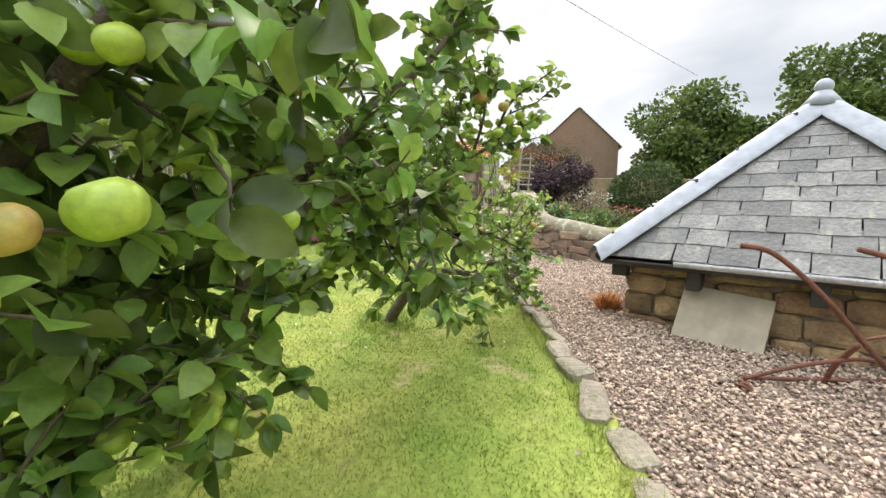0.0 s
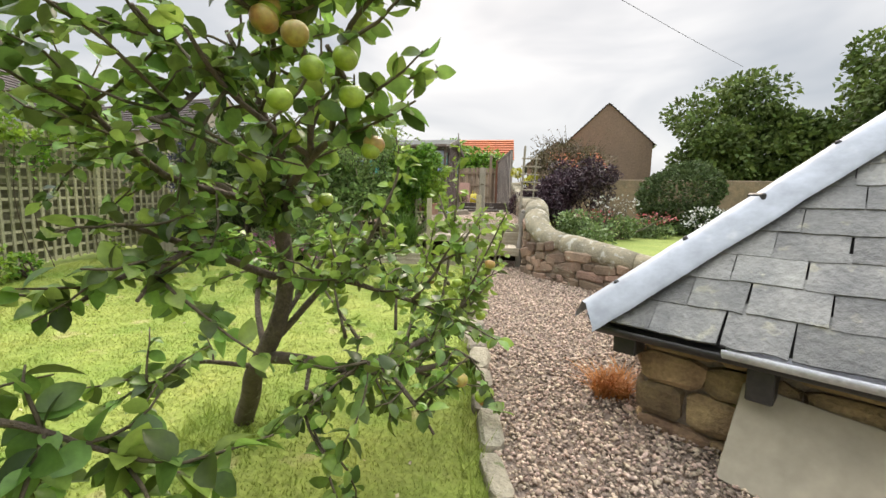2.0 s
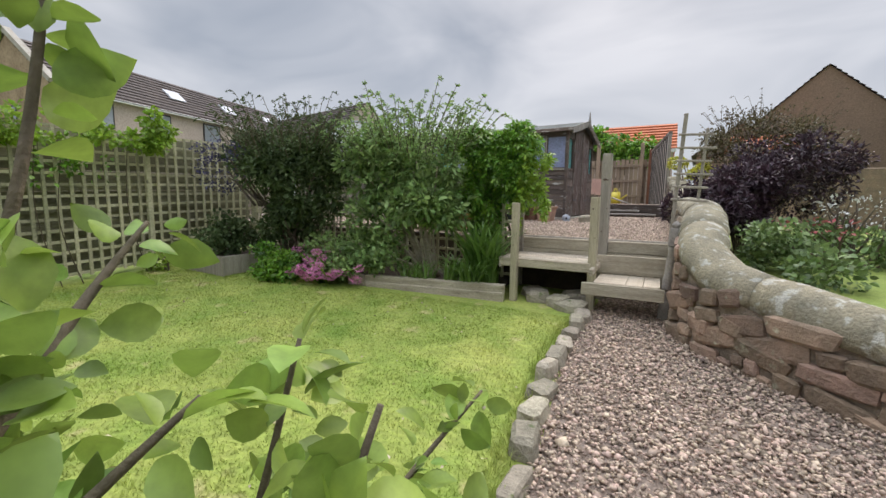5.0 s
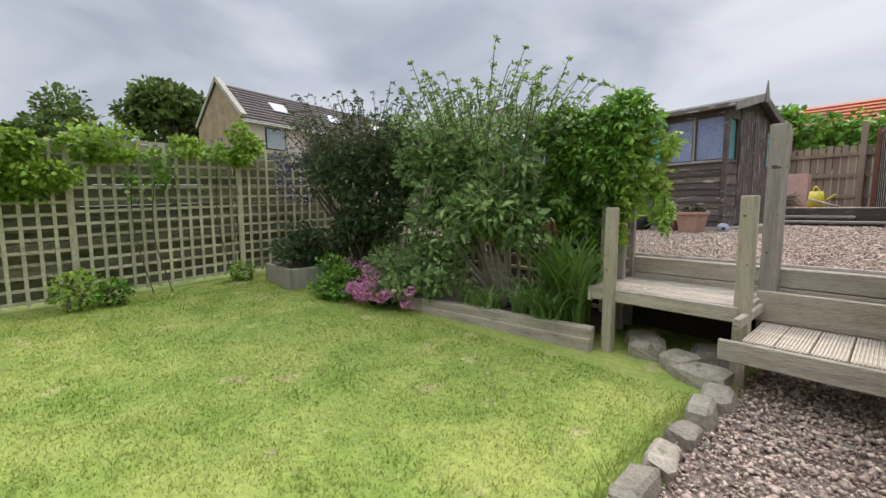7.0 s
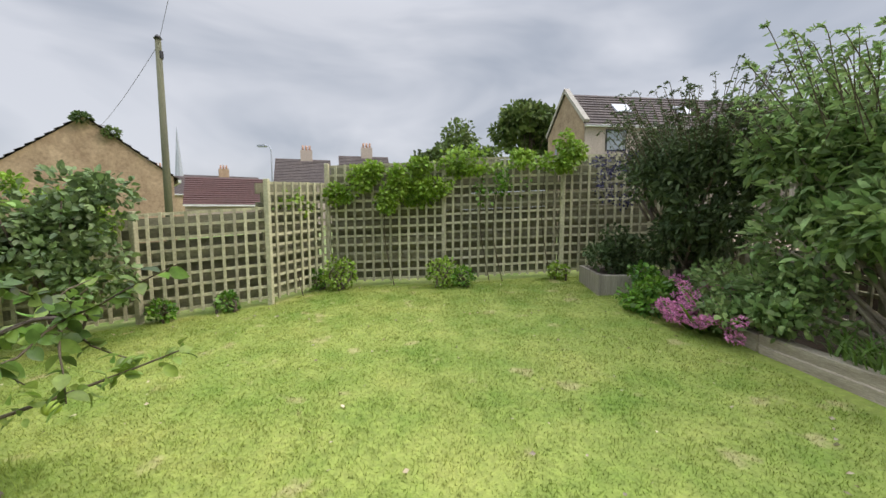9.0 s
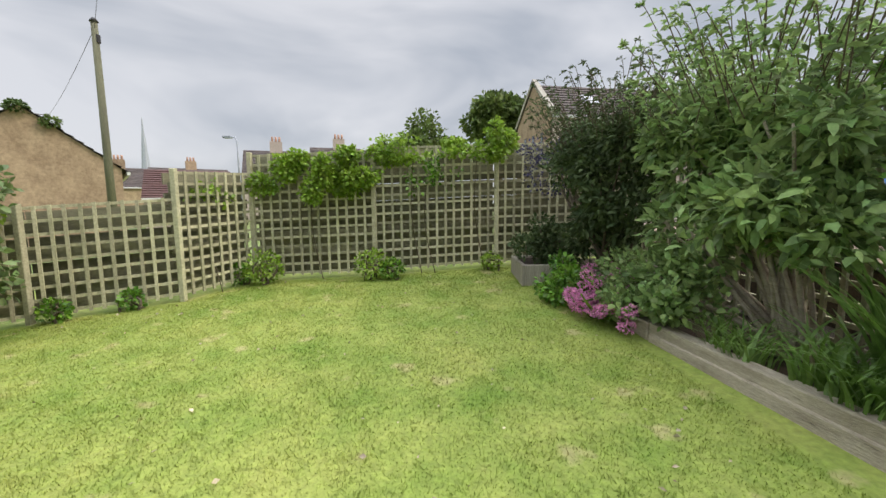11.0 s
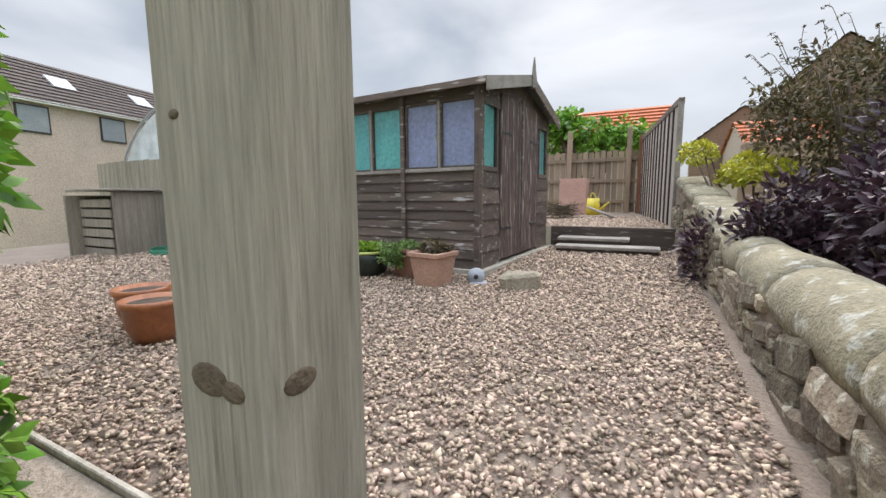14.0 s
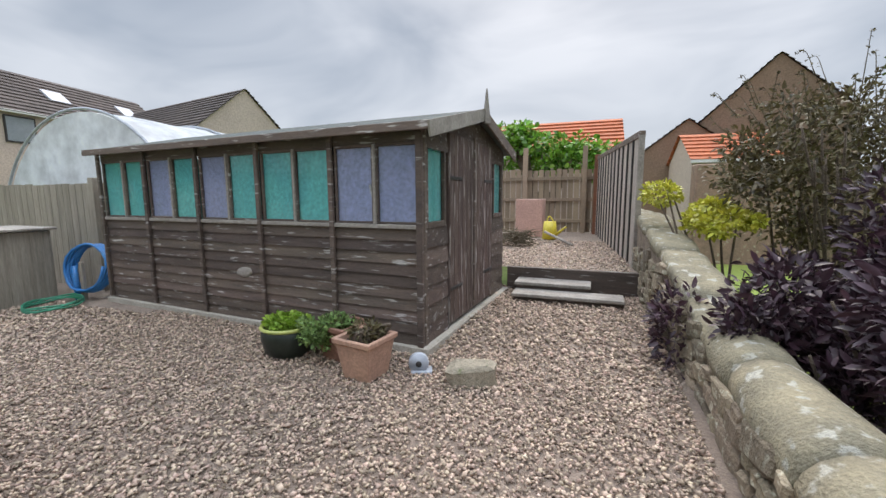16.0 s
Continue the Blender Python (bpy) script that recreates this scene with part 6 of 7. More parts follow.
def blades(name, label, at, count, length, spread, width, mat, seed, lean=0.5):
    """A clump of sword-shaped leaves, each bent over at its tip."""
    r = random.Random(seed)
    clump = thing(name, label, "plant")
    for i in range(count):
        a = r.uniform(0, 2 * math.pi)
        l = length * r.uniform(0.6, 1.1)
        b = Vector(at) + Vector((r.uniform(-1, 1) * spread, r.uniform(-1, 1) * spread * 0.6, 0))
        d = Vector((math.cos(a), math.sin(a), 0)) * lean * r.uniform(0.3, 1.2)
        w = Vector((-math.sin(a), math.cos(a), 0)) * width * r.uniform(0.7, 1.2)
        vs, fs, base = [], [], 0
        for k in range(6):
            t = k / 5
            p = b + d * l * t ** 1.8 + Vector((0, 0, l * (t - 0.45 * lean * t ** 2.4)))
            ww = w * (1 - t ** 2.5) * 0.5
            vs += [tuple(p - ww), tuple(p + ww)]
        for k in range(5):
            q = base + 2 * k
            fs.append((q, q + 1, q + 3, q + 2))
        attach(new("leaf", raw_mesh("leaf", vs, fs, mat, True)), clump)
    return clump


blades("iris_clump", "tall sword-leaved green clump beside the deck", (-0.98, 8.42, 0.76), 150, 1.08, 0.18, 0.04, M["iris"], 61, 0.58)
blades("iris_clump", "arching strap-leaved green clump in the bed", (-1.15, 8.25, 0.78), 130, 0.62, 0.22, 0.022, M["iris"], 62, 0.95)
blades("iris_clump", "arching strap-leaved green clump in the bed", (-1.75, 8.12, 0.78), 90, 0.45, 0.2, 0.018, M["iris"], 63, 0.95)
blades("dead_grass", "tuft of orange dead grass at the hut corner", (1.38, 4.05, 0.46), 260, 0.30, 0.10, 0.010, M["strawgrass"], 64, 0.8)

# over the stone wall
shrub("purple_shrub", "dense dark purple-leaved shrub leaning over the wall", [((1.95, 11.7, 1.85), (0.52, 0.9, 0.62), 6400), ((1.75, 12.5, 1.85), (0.55, 0.7, 0.6), 5000), ((2.4, 12.2, 2.3), (0.8, 1.0, 0.6), 5600), ((1.68, 11.1, 1.85), (0.30, 0.5, 0.42), 2400), ((1.08, 13.0, 1.65), (0.2, 0.45, 0.35), 700), ((2.95, 12.6, 2.2), (0.7, 0.8, 0.7), 3000)],
      SLIM, LEAF_F, M["purpleleaf"], 0.08, 14, (2.0, 11.9, 0.9), seed=71)
shrub("bronze_tree", "twiggy bronze-green leaved small tree behind the wall", [((2.65, 14.3, 3.2), (0.95, 0.9, 0.55), 3000), ((2.1, 13.9, 2.95), (0.6, 0.6, 0.45), 1500), ((3.3, 14.5, 3.1), (0.8, 0.7, 0.55), 1800), ((2.6, 14.2, 2.5), (0.9, 0.7, 0.5), 1800)],
      SLIM, LEAF_F, M["bronzeleaf"], 0.068, 30, (2.6, 14.2, 0.9), seed=72, hollow=0.25, category="tree", spikes=(60, 0.42, M["bronzeleaf"], ((2.6, 14.2, 3.35), (0.95, 0.7)), 12))
shrub("golden_shrub", "yellow-leaved shrub spilling over the wall top", [((1.6, 14.4, 2.45), (0.36, 0.9, 0.2), 2400), ((1.15, 14.9, 2.72), (0.22, 0.4, 0.14), 420)], LEAF, LEAF_F, M["yellowleaf"], 0.058, 6, (1.8, 14.0, 0.9), seed=73)
shrub("rose_bed", "low flower bed with pale and red blooms", [((2.2, 10.5, 1.25), (0.5, 0.8, 0.35), 1500), ((3.2, 11.6, 1.2), (0.7, 0.6, 0.42), 1700), ((4.4, 12.3, 1.15), (0.8, 0.5, 0.35), 1300), ((2.5, 9.7, 1.1), (0.4, 0.5, 0.25), 600)], LEAF, LEAF_F, M["gardenleaf"], 0.07, 10, (3.0, 11.2, 0.85), seed=74, category="flower bed", hollow=0.2)
shrub("red_blooms", "scattered red and pink garden blooms", [((2.7, 11.0, 1.5), (0.5, 0.6, 0.12), 60), ((4.4, 12.2, 1.42), (0.6, 0.4, 0.15), 160)], DIAMOND, DIAMOND_F, M["redpetal"], 0.06, 6, (3.2, 11.4, 0.85), seed=75, category="flowers")
shrub("pale_blooms", "pale pink roses on thin stems over the bed", [((3.3, 11.5, 1.75), (0.6, 0.5, 0.25), 170)], DIAMOND, DIAMOND_F, M["whitepetal"], 0.05, 14, (3.3, 11.6, 0.85), seed=79, category="flowers")
shrub("white_blooms", "white flowering bush in the neighbouring garden", [((5.9, 12.5, 1.42), (0.7, 0.4, 0.3), 300), ((7.0, 12.8, 1.35), (0.6, 0.4, 0.25), 160)], DIAMOND, DIAMOND_F, M["whitepetal"], 0.075, 6, (6.2, 12.7, 0.8), seed=76, category="flowers")
shrub("border_bush", "green border bush below the white blooms", [((6.0, 12.7, 1.2), (0.8, 0.45, 0.4), 2000), ((7.3, 13.0, 1.2), (0.9, 0.5, 0.45), 2000)], LEAF, LEAF_F, M["darkleaf"], 0.08, 6, (6.4, 12.9, 0.8), seed=77)
shrub("round_shrub", "large rounded dark green clipped shrub", [((5.75, 14.0, 1.95), (1.12, 1.1, 1.05), 9500), ((5.8, 14.0, 1.3), (1.05, 1.0, 0.6), 3500)], LEAF, LEAF_F, M["darkleaf"], 0.085, 8, (5.7, 14.0, 0.9), seed=78, hollow=0.75)


def far_tree(label, at, crown, seed, mat, count=9000, leaf=0.42):
    r = random.Random(seed)
    t = thing("tree", label, "tree")
    x, y = at
    lines = []
    for k in range(9):
        c0, rad = crown[k % len(crown)]
        e = Vector(c0) + Vector((r.uniform(-.5, .5) * rad[0], r.uniform(-.5, .5) * rad[1], r.uniform(-.3, .4) * rad[2]))
        lines.append((smooth_line([(x, y, -0.1), (x + r.uniform(-.2, .2), y, c0[2] * 0.35), e], 5), [0.28 - 0.022 * i for i in range(11)]))
    tubes("trunk", lines, M["bark"], t, 7)
    P, D = [], []
    for k, (c0, rad) in enumerate(crown):
        lumps = 16
        for q in range(lumps):
            v = Vector((r.gauss(0, 1), r.gauss(0, 1), r.gauss(0.15, 0.9))).normalized() * r.uniform(0.45, 0.85)
            f = r.uniform(0.34, 0.52)
            p, d = blob_points(count // len(crown) // lumps, (c0[0] + v.x * rad[0], c0[1] + v.y * rad[1], c0[2] + v.z * rad[2]), (rad[0] * f, rad[1] * f, rad[2] * f * 0.85), 0.4, 5, seed * 170 + k * 20 + q)
            P.append(p), D.append(d)
    P, D = np.concatenate(P), np.concatenate(D)
    g = np.random.default_rng(seed)
    scatter("crown", LEAF, LEAF_F, P, D + g.normal(size=D.shape) * 0.6, leaf * (0.6 + 0.7 * g.random(len(P))), mat, t, smooth=True)["kind"] = "stuff"
    return t


shrub("roof_ivy", "ivy clump on the peak of the stone gable", [((-13.95, -9.1, 5.3), (0.3, 0.3, 0.18), 220), ((-14.5, -8.45, 4.85), (0.25, 0.3, 0.22), 160)], LEAF, LEAF_F, M["treeleaf"], 0.13, 4, (-14.0, -9.1, 5.1), seed=86, category="climbing plant")
far_tree("large leafy green tree behind the gardens", (16.5, 31), [((16.0, 31, 6.6), (4.0, 4, 3.3)), ((19, 30, 5.4), (3.5, 3, 3.2)), ((13.6, 29, 4.6), (2.6, 2.4, 2.6)), ((16.5, 29, 3.6), (4.5, 2.5, 2.2))], 81, M["treeleaf"], 34000, 0.28)
far_tree("tall loose-crowned tree behind the gardens", (23.5, 28), [((23, 28, 8.4), (4.0, 4, 3.9)), ((26.5, 27, 6.6), (4, 4, 4.2)), ((21, 27, 5.5), (3, 3, 3)), ((24, 26, 3.6), (5, 3, 2.6))], 82, M["treeleaf"], 34000, 0.3)
far_tree("leafy tree beyond the trellis", (-21, 4.9), [((-21, 4.9, 4.7), (1.7, 1.7, 1.6)), ((-22, 6.0, 4.2), (1.4, 1.4, 1.3)), ((-20.5, 3.8, 4.0), (1.3, 1.3, 1.1))], 83, M["treeleaf"], 9000, 0.2)
far_tree("rounded dark tree beyond the trellis", (-40, 11.3), [((-40, 11.3, 9.2), (3.2, 3.2, 2.6))], 84, M["treeleaf"], 4500, 0.5)
far_tree("small light green tree behind the back fence", (-1.2, 22.5), [((-1.3, 22.5, 4.0), (1.4, 1.0, 0.9)), ((-0.2, 22.3, 3.7), (1.2, 0.8, 0.6)), ((-2.2, 22.5, 4.4), (0.9, 0.8, 0.8))], 85, M["creeper"], 3200, 0.17)

# ---------- beds and small things ----------
bed = grid_sheet("planting_bed", np.linspace(-5.6, -0.75, 30), np.linspace(7.75, 9.3, 14), lambda x, y: ground_z(x, y) + 0.09 * np.clip((y - 7.9) * 6, 0, 1) - 0.02, M["earth"],
                 lambda x, y: y > np.where(x > -2.25, 7.9 + (x + 2.2) * 0.26, 7.85))
tagged(bed, "dark earth of the planted bed", "flower bed", kind="structure")
fill = boxpart("bank", (-9.2, 9.32, 0.2, 1.05, 14.9, 1.27), M["earth"])
tagged(fill, "earth bank under the upper yard", "bank", kind="structure")
sl = thing("sleeper_edging", "weathered timber sleepers stacked along the bed", "edging")
for (a, b2, z0, z1) in (((-2.34, 7.86), (-0.62, 8.15), 0.0, 0.085), ((-2.36, 7.872), (-0.62, 8.165), 0.09, 0.165), ((-2.62, 7.84), (-2.36, 7.86), 0.0, 0.15)):
    L = math.dist(a, b2)
    boxpart("sleeper", (0, 0, z0 - 0.05, L, 0.10, z1), M["timber"], sl, Matrix.Translation((a[0], a[1], gz(*a) - 0.02)) @ Matrix.Rotation(math.atan2(b2[1] - a[1], b2[0] - a[0]), 4, "Z"), 0.008, "", 0.004)
rb = thing("raised_bed", "square raised bed of weathered boards in the corner", "raised bed")
for d4 in ((-5.15, 7.22, 0.6, -4.25, 7.27, 1.0), (-4.30, 7.27, 0.6, -4.25, 8.0, 1.0), (-5.15, 7.27, 0.6, -5.10, 8.0, 1.0)):
    boxpart("bed_board", d4, M["greypost"], rb)
boxpart("bed_soil", (-5.10, 7.27, 0.6, -4.30, 8.0, 0.97), M["earth"], rb, None, 0)

# arch upright with rungs at the end of the deck
arch = thing("arch_side", "weathered lattice side of a garden arch", "garden arch")
for y0 in (8.80, 8.98):
    boxpart("upright", (-0.72, y0 - 0.025, 0.7, -0.66, y0 + 0.025, 2.5), M["greypost"], arch)
for i in range(12):
    boxpart("rung", (-0.70, 8.825, 1.2 + i * 0.11, -0.68, 8.955, 1.225 + i * 0.11), M["greypost"], arch)
# leaning trellis piece and turned post by the wall
tp = thing("leaning_trellis", "narrow weathered trellis panel leaning beside the steps", "trellis")
lean = Matrix.Translation((0.965, 9.10, 1.0)) @ Matrix.Rotation(radians(2.5), 4, "Y")
boxpart("upright", (0, 0, 0, 0.04, 0.05, 1.76), M["greypost"], tp, lean)
boxpart("upright", (0.22, 0.0, 0.84, 0.25, 0.03, 1.6), M["greypost"], tp, lean)
for i in range(6):
    z = 0.82 + i * 0.14
    boxpart("rung", (-0.03, -0.014, z, 0.34 - 0.03 * (i % 2), -0.001, z + 0.026), M["greypost"], tp, lean)
turned = [(0.0, 0.062, 4), (0.34, 0.062, 4), (0.36, 0.045, 12), (0.40, 0.06, 12), (0.43, 0.05, 12), (0.46, 0.058, 12), (0.55, 0.05, 12), (0.85, 0.042, 12), (0.88, 0.055, 12), (0.90, 0.04, 12), (0.92, 0.055, 12), (0.95, 0.062, 12), (1.12, 0.062, 12), (1.14, 0.03, 12), (1.18, 0.04, 12), (1.21, 0.02, 12)]
tb = thing("turned_baluster", "old pale turned newel post leaning on the wall", "newel post", Matrix.Translation((0.965, 8.40, 0.63)) @ Matrix.Rotation(radians(4), 4, "Y") @ Matrix.Rotation(radians(-3), 4, "X") @ Matrix.Scale(0.82, 4))
boxpart("square_foot", (-0.055, -0.055, 0, 0.055, 0.055, 0.34), M["bargeboard"], tb)
tubes("turned_shaft", [([(0, 0, z) for z, _, _ in turned[2:11]], [q for _, q, _ in turned[2:11]])], M["bargeboard"], tb, 14)
boxpart("square_head", (-0.055, -0.055, 0.90, 0.055, 0.055, 1.12), M["bargeboard"], tb)
tubes("knob", [([(0, 0, 1.115), (0, 0, 1.13), (0, 0, 1.15), (0, 0, 1.18), (0, 0, 1.205)], [0.03, 0.03, 0.045, 0.04, 0.012])], M["bargeboard"], tb, 14)

# slab on the hut, rusty implement
slab = thing("leaning_slab", "pale beige sheet leaning on the hut wall", "board", HUT @ Matrix.Translation((0.635, -0.05, 0.475)) @ Matrix.Rotation(radians(-27), 4, "X") @ Matrix.Rotation(radians(5), 4, "Y"))
boxpart("sheet", (0.0, 0.0, 0.0, 0.60, 0.018, 0.45), M["board"], slab, None, 0.004)
tool = thing("rusty_implement", "old rusty iron farm implement with curved bars", "farm implement")


def bar(name, pts, r, mat=None):
    line = smooth_line(pts, 6)
    return tubes(name, [(line, [r] * len(line))], mat or M["rust"], tool, 8)


bar("curved_bar", [(1.50, 2.35, 1.30), (1.66, 2.32, 1.26), (1.92, 2.30, 1.04), (2.2, 2.30, 0.74), (2.5, 2.32, 0.46), (2.62, 2.34, 0.36)], 0.015)
bar("curved_bar", [(2.05, 2.28, 1.30), (2.25, 2.2, 1.22), (2.45, 2.15, 1.0), (2.75, 2.1, 0.6), (2.95, 2.1, 0.34)], 0.015)
bar("ground_bar", [(1.70, 2.52, 0.47), (2.1, 2.55, 0.46), (2.5, 2.6, 0.45), (3.0, 2.62, 0.45)], 0.013)
bar("stay", [(1.70, 2.52, 0.46), (1.95, 2.45, 0.58), (2.2, 2.38, 0.66), (2.3, 2.33, 0.66)], 0.012)
bar("stay", [(2.15, 2.30, 0.80), (2.4, 2.35, 0.82), (2.8, 2.4, 0.80)], 0.010)
bar("link", [(2.16, 2.33, 0.76), (2.16, 2.45, 0.6), (2.17, 2.52, 0.46)], 0.016)
for k in range(4):
    a = k * 1.4
    bar("chain_ring", [(1.68 + 0.035 * k * math.cos(a), 2.5 - 0.02 * k, 0.44), (1.64 + 0.03 * math.sin(a), 2.46 - 0.02 * k, 0.47), (1.68, 2.43 - 0.02 * k, 0.43)], 0.009)
bar("blade_tip", [(0.98, 1.28, 0.36), (0.94, 1.20, 0.45), (0.93, 1.14, 0.56)], 0.03)

# pots beside the shed
def square_pot(name, label, at, w0, w1, h, mat, group="", rot=0.0):
    p = thing(name, label, "plant pot", Matrix.Translation(at) @ Matrix.Rotation(radians(rot), 4, "Z"), group)
    bm = bmesh.new()
    def ring(w, z):
        return [bm.verts.new((x * w / 2, y * w / 2, z)) for x, y in ((-1, -1), (1, -1), (1, 1), (-1, 1))]
    rs = [ring(w0, 0), ring(w1 * 0.985, h * 0.86), ring(w1 + 0.03, h * 0.87), ring(w1 + 0.035, h), ring(w1 - 0.03, h), ring(w1 - 0.06, h * 0.8)]
    bm.faces.new(rs[0][::-1])
    for a, b in zip(rs, rs[1:]):
        for k in range(4):
            bm.faces.new((a[k], a[(k + 1) % 4], b[(k + 1) % 4], b[k]))
    bm.faces.new(rs[-1])
    bmesh.ops.bevel(bm, geom=list(bm.edges), offset=0.006, segments=1, affect="EDGES")
    part("pot_body", bm, mat, p)
    boxpart("soil", (-w1 / 2 + 0.025, -w1 / 2 + 0.025, h * 0.8, w1 / 2 - 0.025, w1 / 2 - 0.025, h * 0.88), M["earth"], p, None, 0)
    return p


def round_pot(name, label, at, prof, mat, rim=None, soil=None):
    p = thing(name, label, "plant pot", Matrix.Translation(at))
    bm = bmesh.new()
    n = 20
    rows_p = [[bm.verts.new((r * math.cos(2 * math.pi * k / n), r * math.sin(2 * math.pi * k / n), z)) for k in range(n)] for r, z in prof]
    for a, b in zip(rows_p, rows_p[1:]):
        for k in range(n):
            bm.faces.new((a[k], a[(k + 1) % n], b[(k + 1) % n], b[k]))
    bm.faces.new(rows_p[0][::-1])
    bm.faces.new(rows_p[-1])
    part("pot_body", bm, mat, p, smooth=True)
    if rim:
        r, z = rim
        tubes("rim", [([(r * math.cos(a), r * math.sin(a), z) for a in np.linspace(0, 2 * math.pi, 25)], [0.016] * 25)], M["limerim"], p, 6)
    if soil:
        bm = bmesh.new()
        bmesh.ops.create_cone(bm, cap_ends=True, segments=20, radius1=soil[0], radius2=soil[0], depth=0.02, matrix=Matrix.Translation((0, 0, soil[1])))
        part("soil", bm, M["earth"], p)
    return p


M["limerim"] = material("lime_glazed_rim", (0.42, 0.45, 0.12), (0.36, 0.40, 0.12), 6, 0.35, 0.05, 30)
UZ = float(upper_z(11.95)) - 0.01
square_pot("square_pot", "square pale terracotta planter with dry stems", (-1.11, 11.93, UZ), 0.23, 0.31, 0.31, M["terracotta"], "", -9)
square_pot("square_pot", "square brown planter with trailing heather", (-1.46, 12.16, UZ), 0.23, 0.31, 0.30, M["brownpot"], "", -12)
round_pot("round_pot", "dark glazed round pot with a lime-green rim", (-1.94, 12.07, UZ), [(0.15, 0), (0.19, 0.05), (0.215, 0.16), (0.21, 0.24), (0.20, 0.245), (0.18, 0.20)], M["greenpot"], (0.208, 0.25), (0.19, 0.215))
shrub("lime_succulent", "bright lime-green low plant in the round pot", [((-1.94, 12.07, UZ + 0.27), (0.17, 0.17, 0.06), 700)], LEAF, LEAF_F, M["limeleaf"], 0.045, 0, seed=91, category="plant")
shrub("heather", "dark green heather trailing over its planter", [((-1.60, 12.0, UZ + 0.24), (0.16, 0.12, 0.11), 1100), ((-1.50, 12.12, UZ + 0.31), (0.14, 0.13, 0.05), 600)], DIAMOND, DIAMOND_F, M["budleaf"], 0.035, 5, (-1.46, 12.16, UZ + 0.24), seed=92, category="plant")
shrub("dry_plant", "sparse dry herb stems in the square planter", [((-1.10, 11.94, UZ + 0.33), (0.12, 0.12, 0.07), 260)], SLIM, LEAF_F, M["bronzeleaf"], 0.05, 8, (-1.11, 11.93, UZ + 0.26), seed=93, category="plant")
post_shoe = thing("metal_bracket", "small grey metal fitting leaning on the plinth", "fitting", Matrix.Translation((-0.76, 12.1, UZ)) @ Matrix.Rotation(0.4, 4, "Z"))
boxpart("base_plate", (-0.06, -0.06, 0.0, 0.10, 0.05, 0.03), M["lead"], post_shoe)
tubes("wheel", [([(0.0, -0.03, 0.08), (0.0, 0.02, 0.08)], [0.075, 0.075])], M["lead"], post_shoe, 16)
tubes("hub", [([(0.0, -0.042, 0.08), (0.0, -0.029, 0.08)], [0.022, 0.022])], M["gutter"], post_shoe, 10)
rock = thing("sandstone_block", "angular pale sandstone block lying on the gravel", "rock", pose(-0.33, 12.08, UZ + 0.06, 4, -4, 15))
ob = new("stone_body", EDGING[2])
ob.matrix_local = Matrix.Diagonal((0.36, 0.19, 0.19, 1))
attach(ob, rock)
# pots by the arch
for k, (x, y) in enumerate(((-2.04, 10.08), (-2.42, 10.22))):
    round_pot("terracotta_pot", "round orange-brown glazed pot on the gravel beside the arch", (x, y, float(upper_z(y)) - 0.01), [(0.10, 0), (0.145, 0.11), (0.155, 0.22), (0.17, 0.235), (0.17, 0.27), (0.15, 0.27), (0.13, 0.23)], M["glazedpot"], None, (0.14, 0.235))

# hoses and box at the fence
def coil(name, label, c0, rad, turns, r, mat, tilt=0.0, spread=0.02, seed=1):
    g = random.Random(seed)
    pts = []
    for i in range(turns * 18 + 1):
        a = 2 * math.pi * i / 18
        q = rad * (1 + 0.08 * math.sin(i * 0.37 + seed))
        v = Vector((q * math.cos(a), q * math.sin(a), spread * i / 18 + 0.01 * math.sin(i * 1.3)))
        v.rotate(Euler((tilt, 0, 0.2)))
        pts.append(Vector(c0) + v)
    return tagged(tubes(name, [(pts, [r] * len(pts))], mat, None, 7), label, "hose")


coil("blue_pipe_coil", "coil of bright blue water pipe by the shed", (-5.60, 12.72, 1.82), 0.30, 6, 0.016, M["bluehose"], 1.35, 0.022, 2)
coil("green_hose", "loose green garden hose lying on the gravel", (-5.55, 12.25, 1.44), 0.27, 4, 0.011, M["greenhose"], 0.08, 0.012, 3)
tap = thing("standpipe", "blue standpipe strapped to a short stake", "tap")
tubes("pipe", [([(-5.7, 12.55, 1.38), (-5.7, 12.55, 1.85)], [0.035, 0.03])], M["bluehose"], tap, 8)
boxpart("stake", (-5.64, 12.56, 1.36, -5.58, 12.60, 1.9), M["greypost"], tap)
bin_ = thing("compost_bin", "open-fronted weathered timber compost bin", "compost bin")
for d4 in ((-6.9, 11.55, 1.36, -6.86, 12.5, 2.25), (-6.05, 11.75, 1.36, -6.01, 12.5, 2.3), (-6.9, 12.46, 1.36, -6.01, 12.5, 2.3)):
    boxpart("bin_panel", d4, M["greypost"], bin_)
for i in range(6):
    boxpart("bin_slat", (-6.86, 11.72, 1.38 + i * 0.14, -6.05, 11.745, 1.49 + i * 0.14), M["greypost"], bin_, None, 0)
boxpart("bin_lid", (-6.95, 11.6, 2.31, -5.95, 12.55, 2.34), M["bargeboard"], bin_)
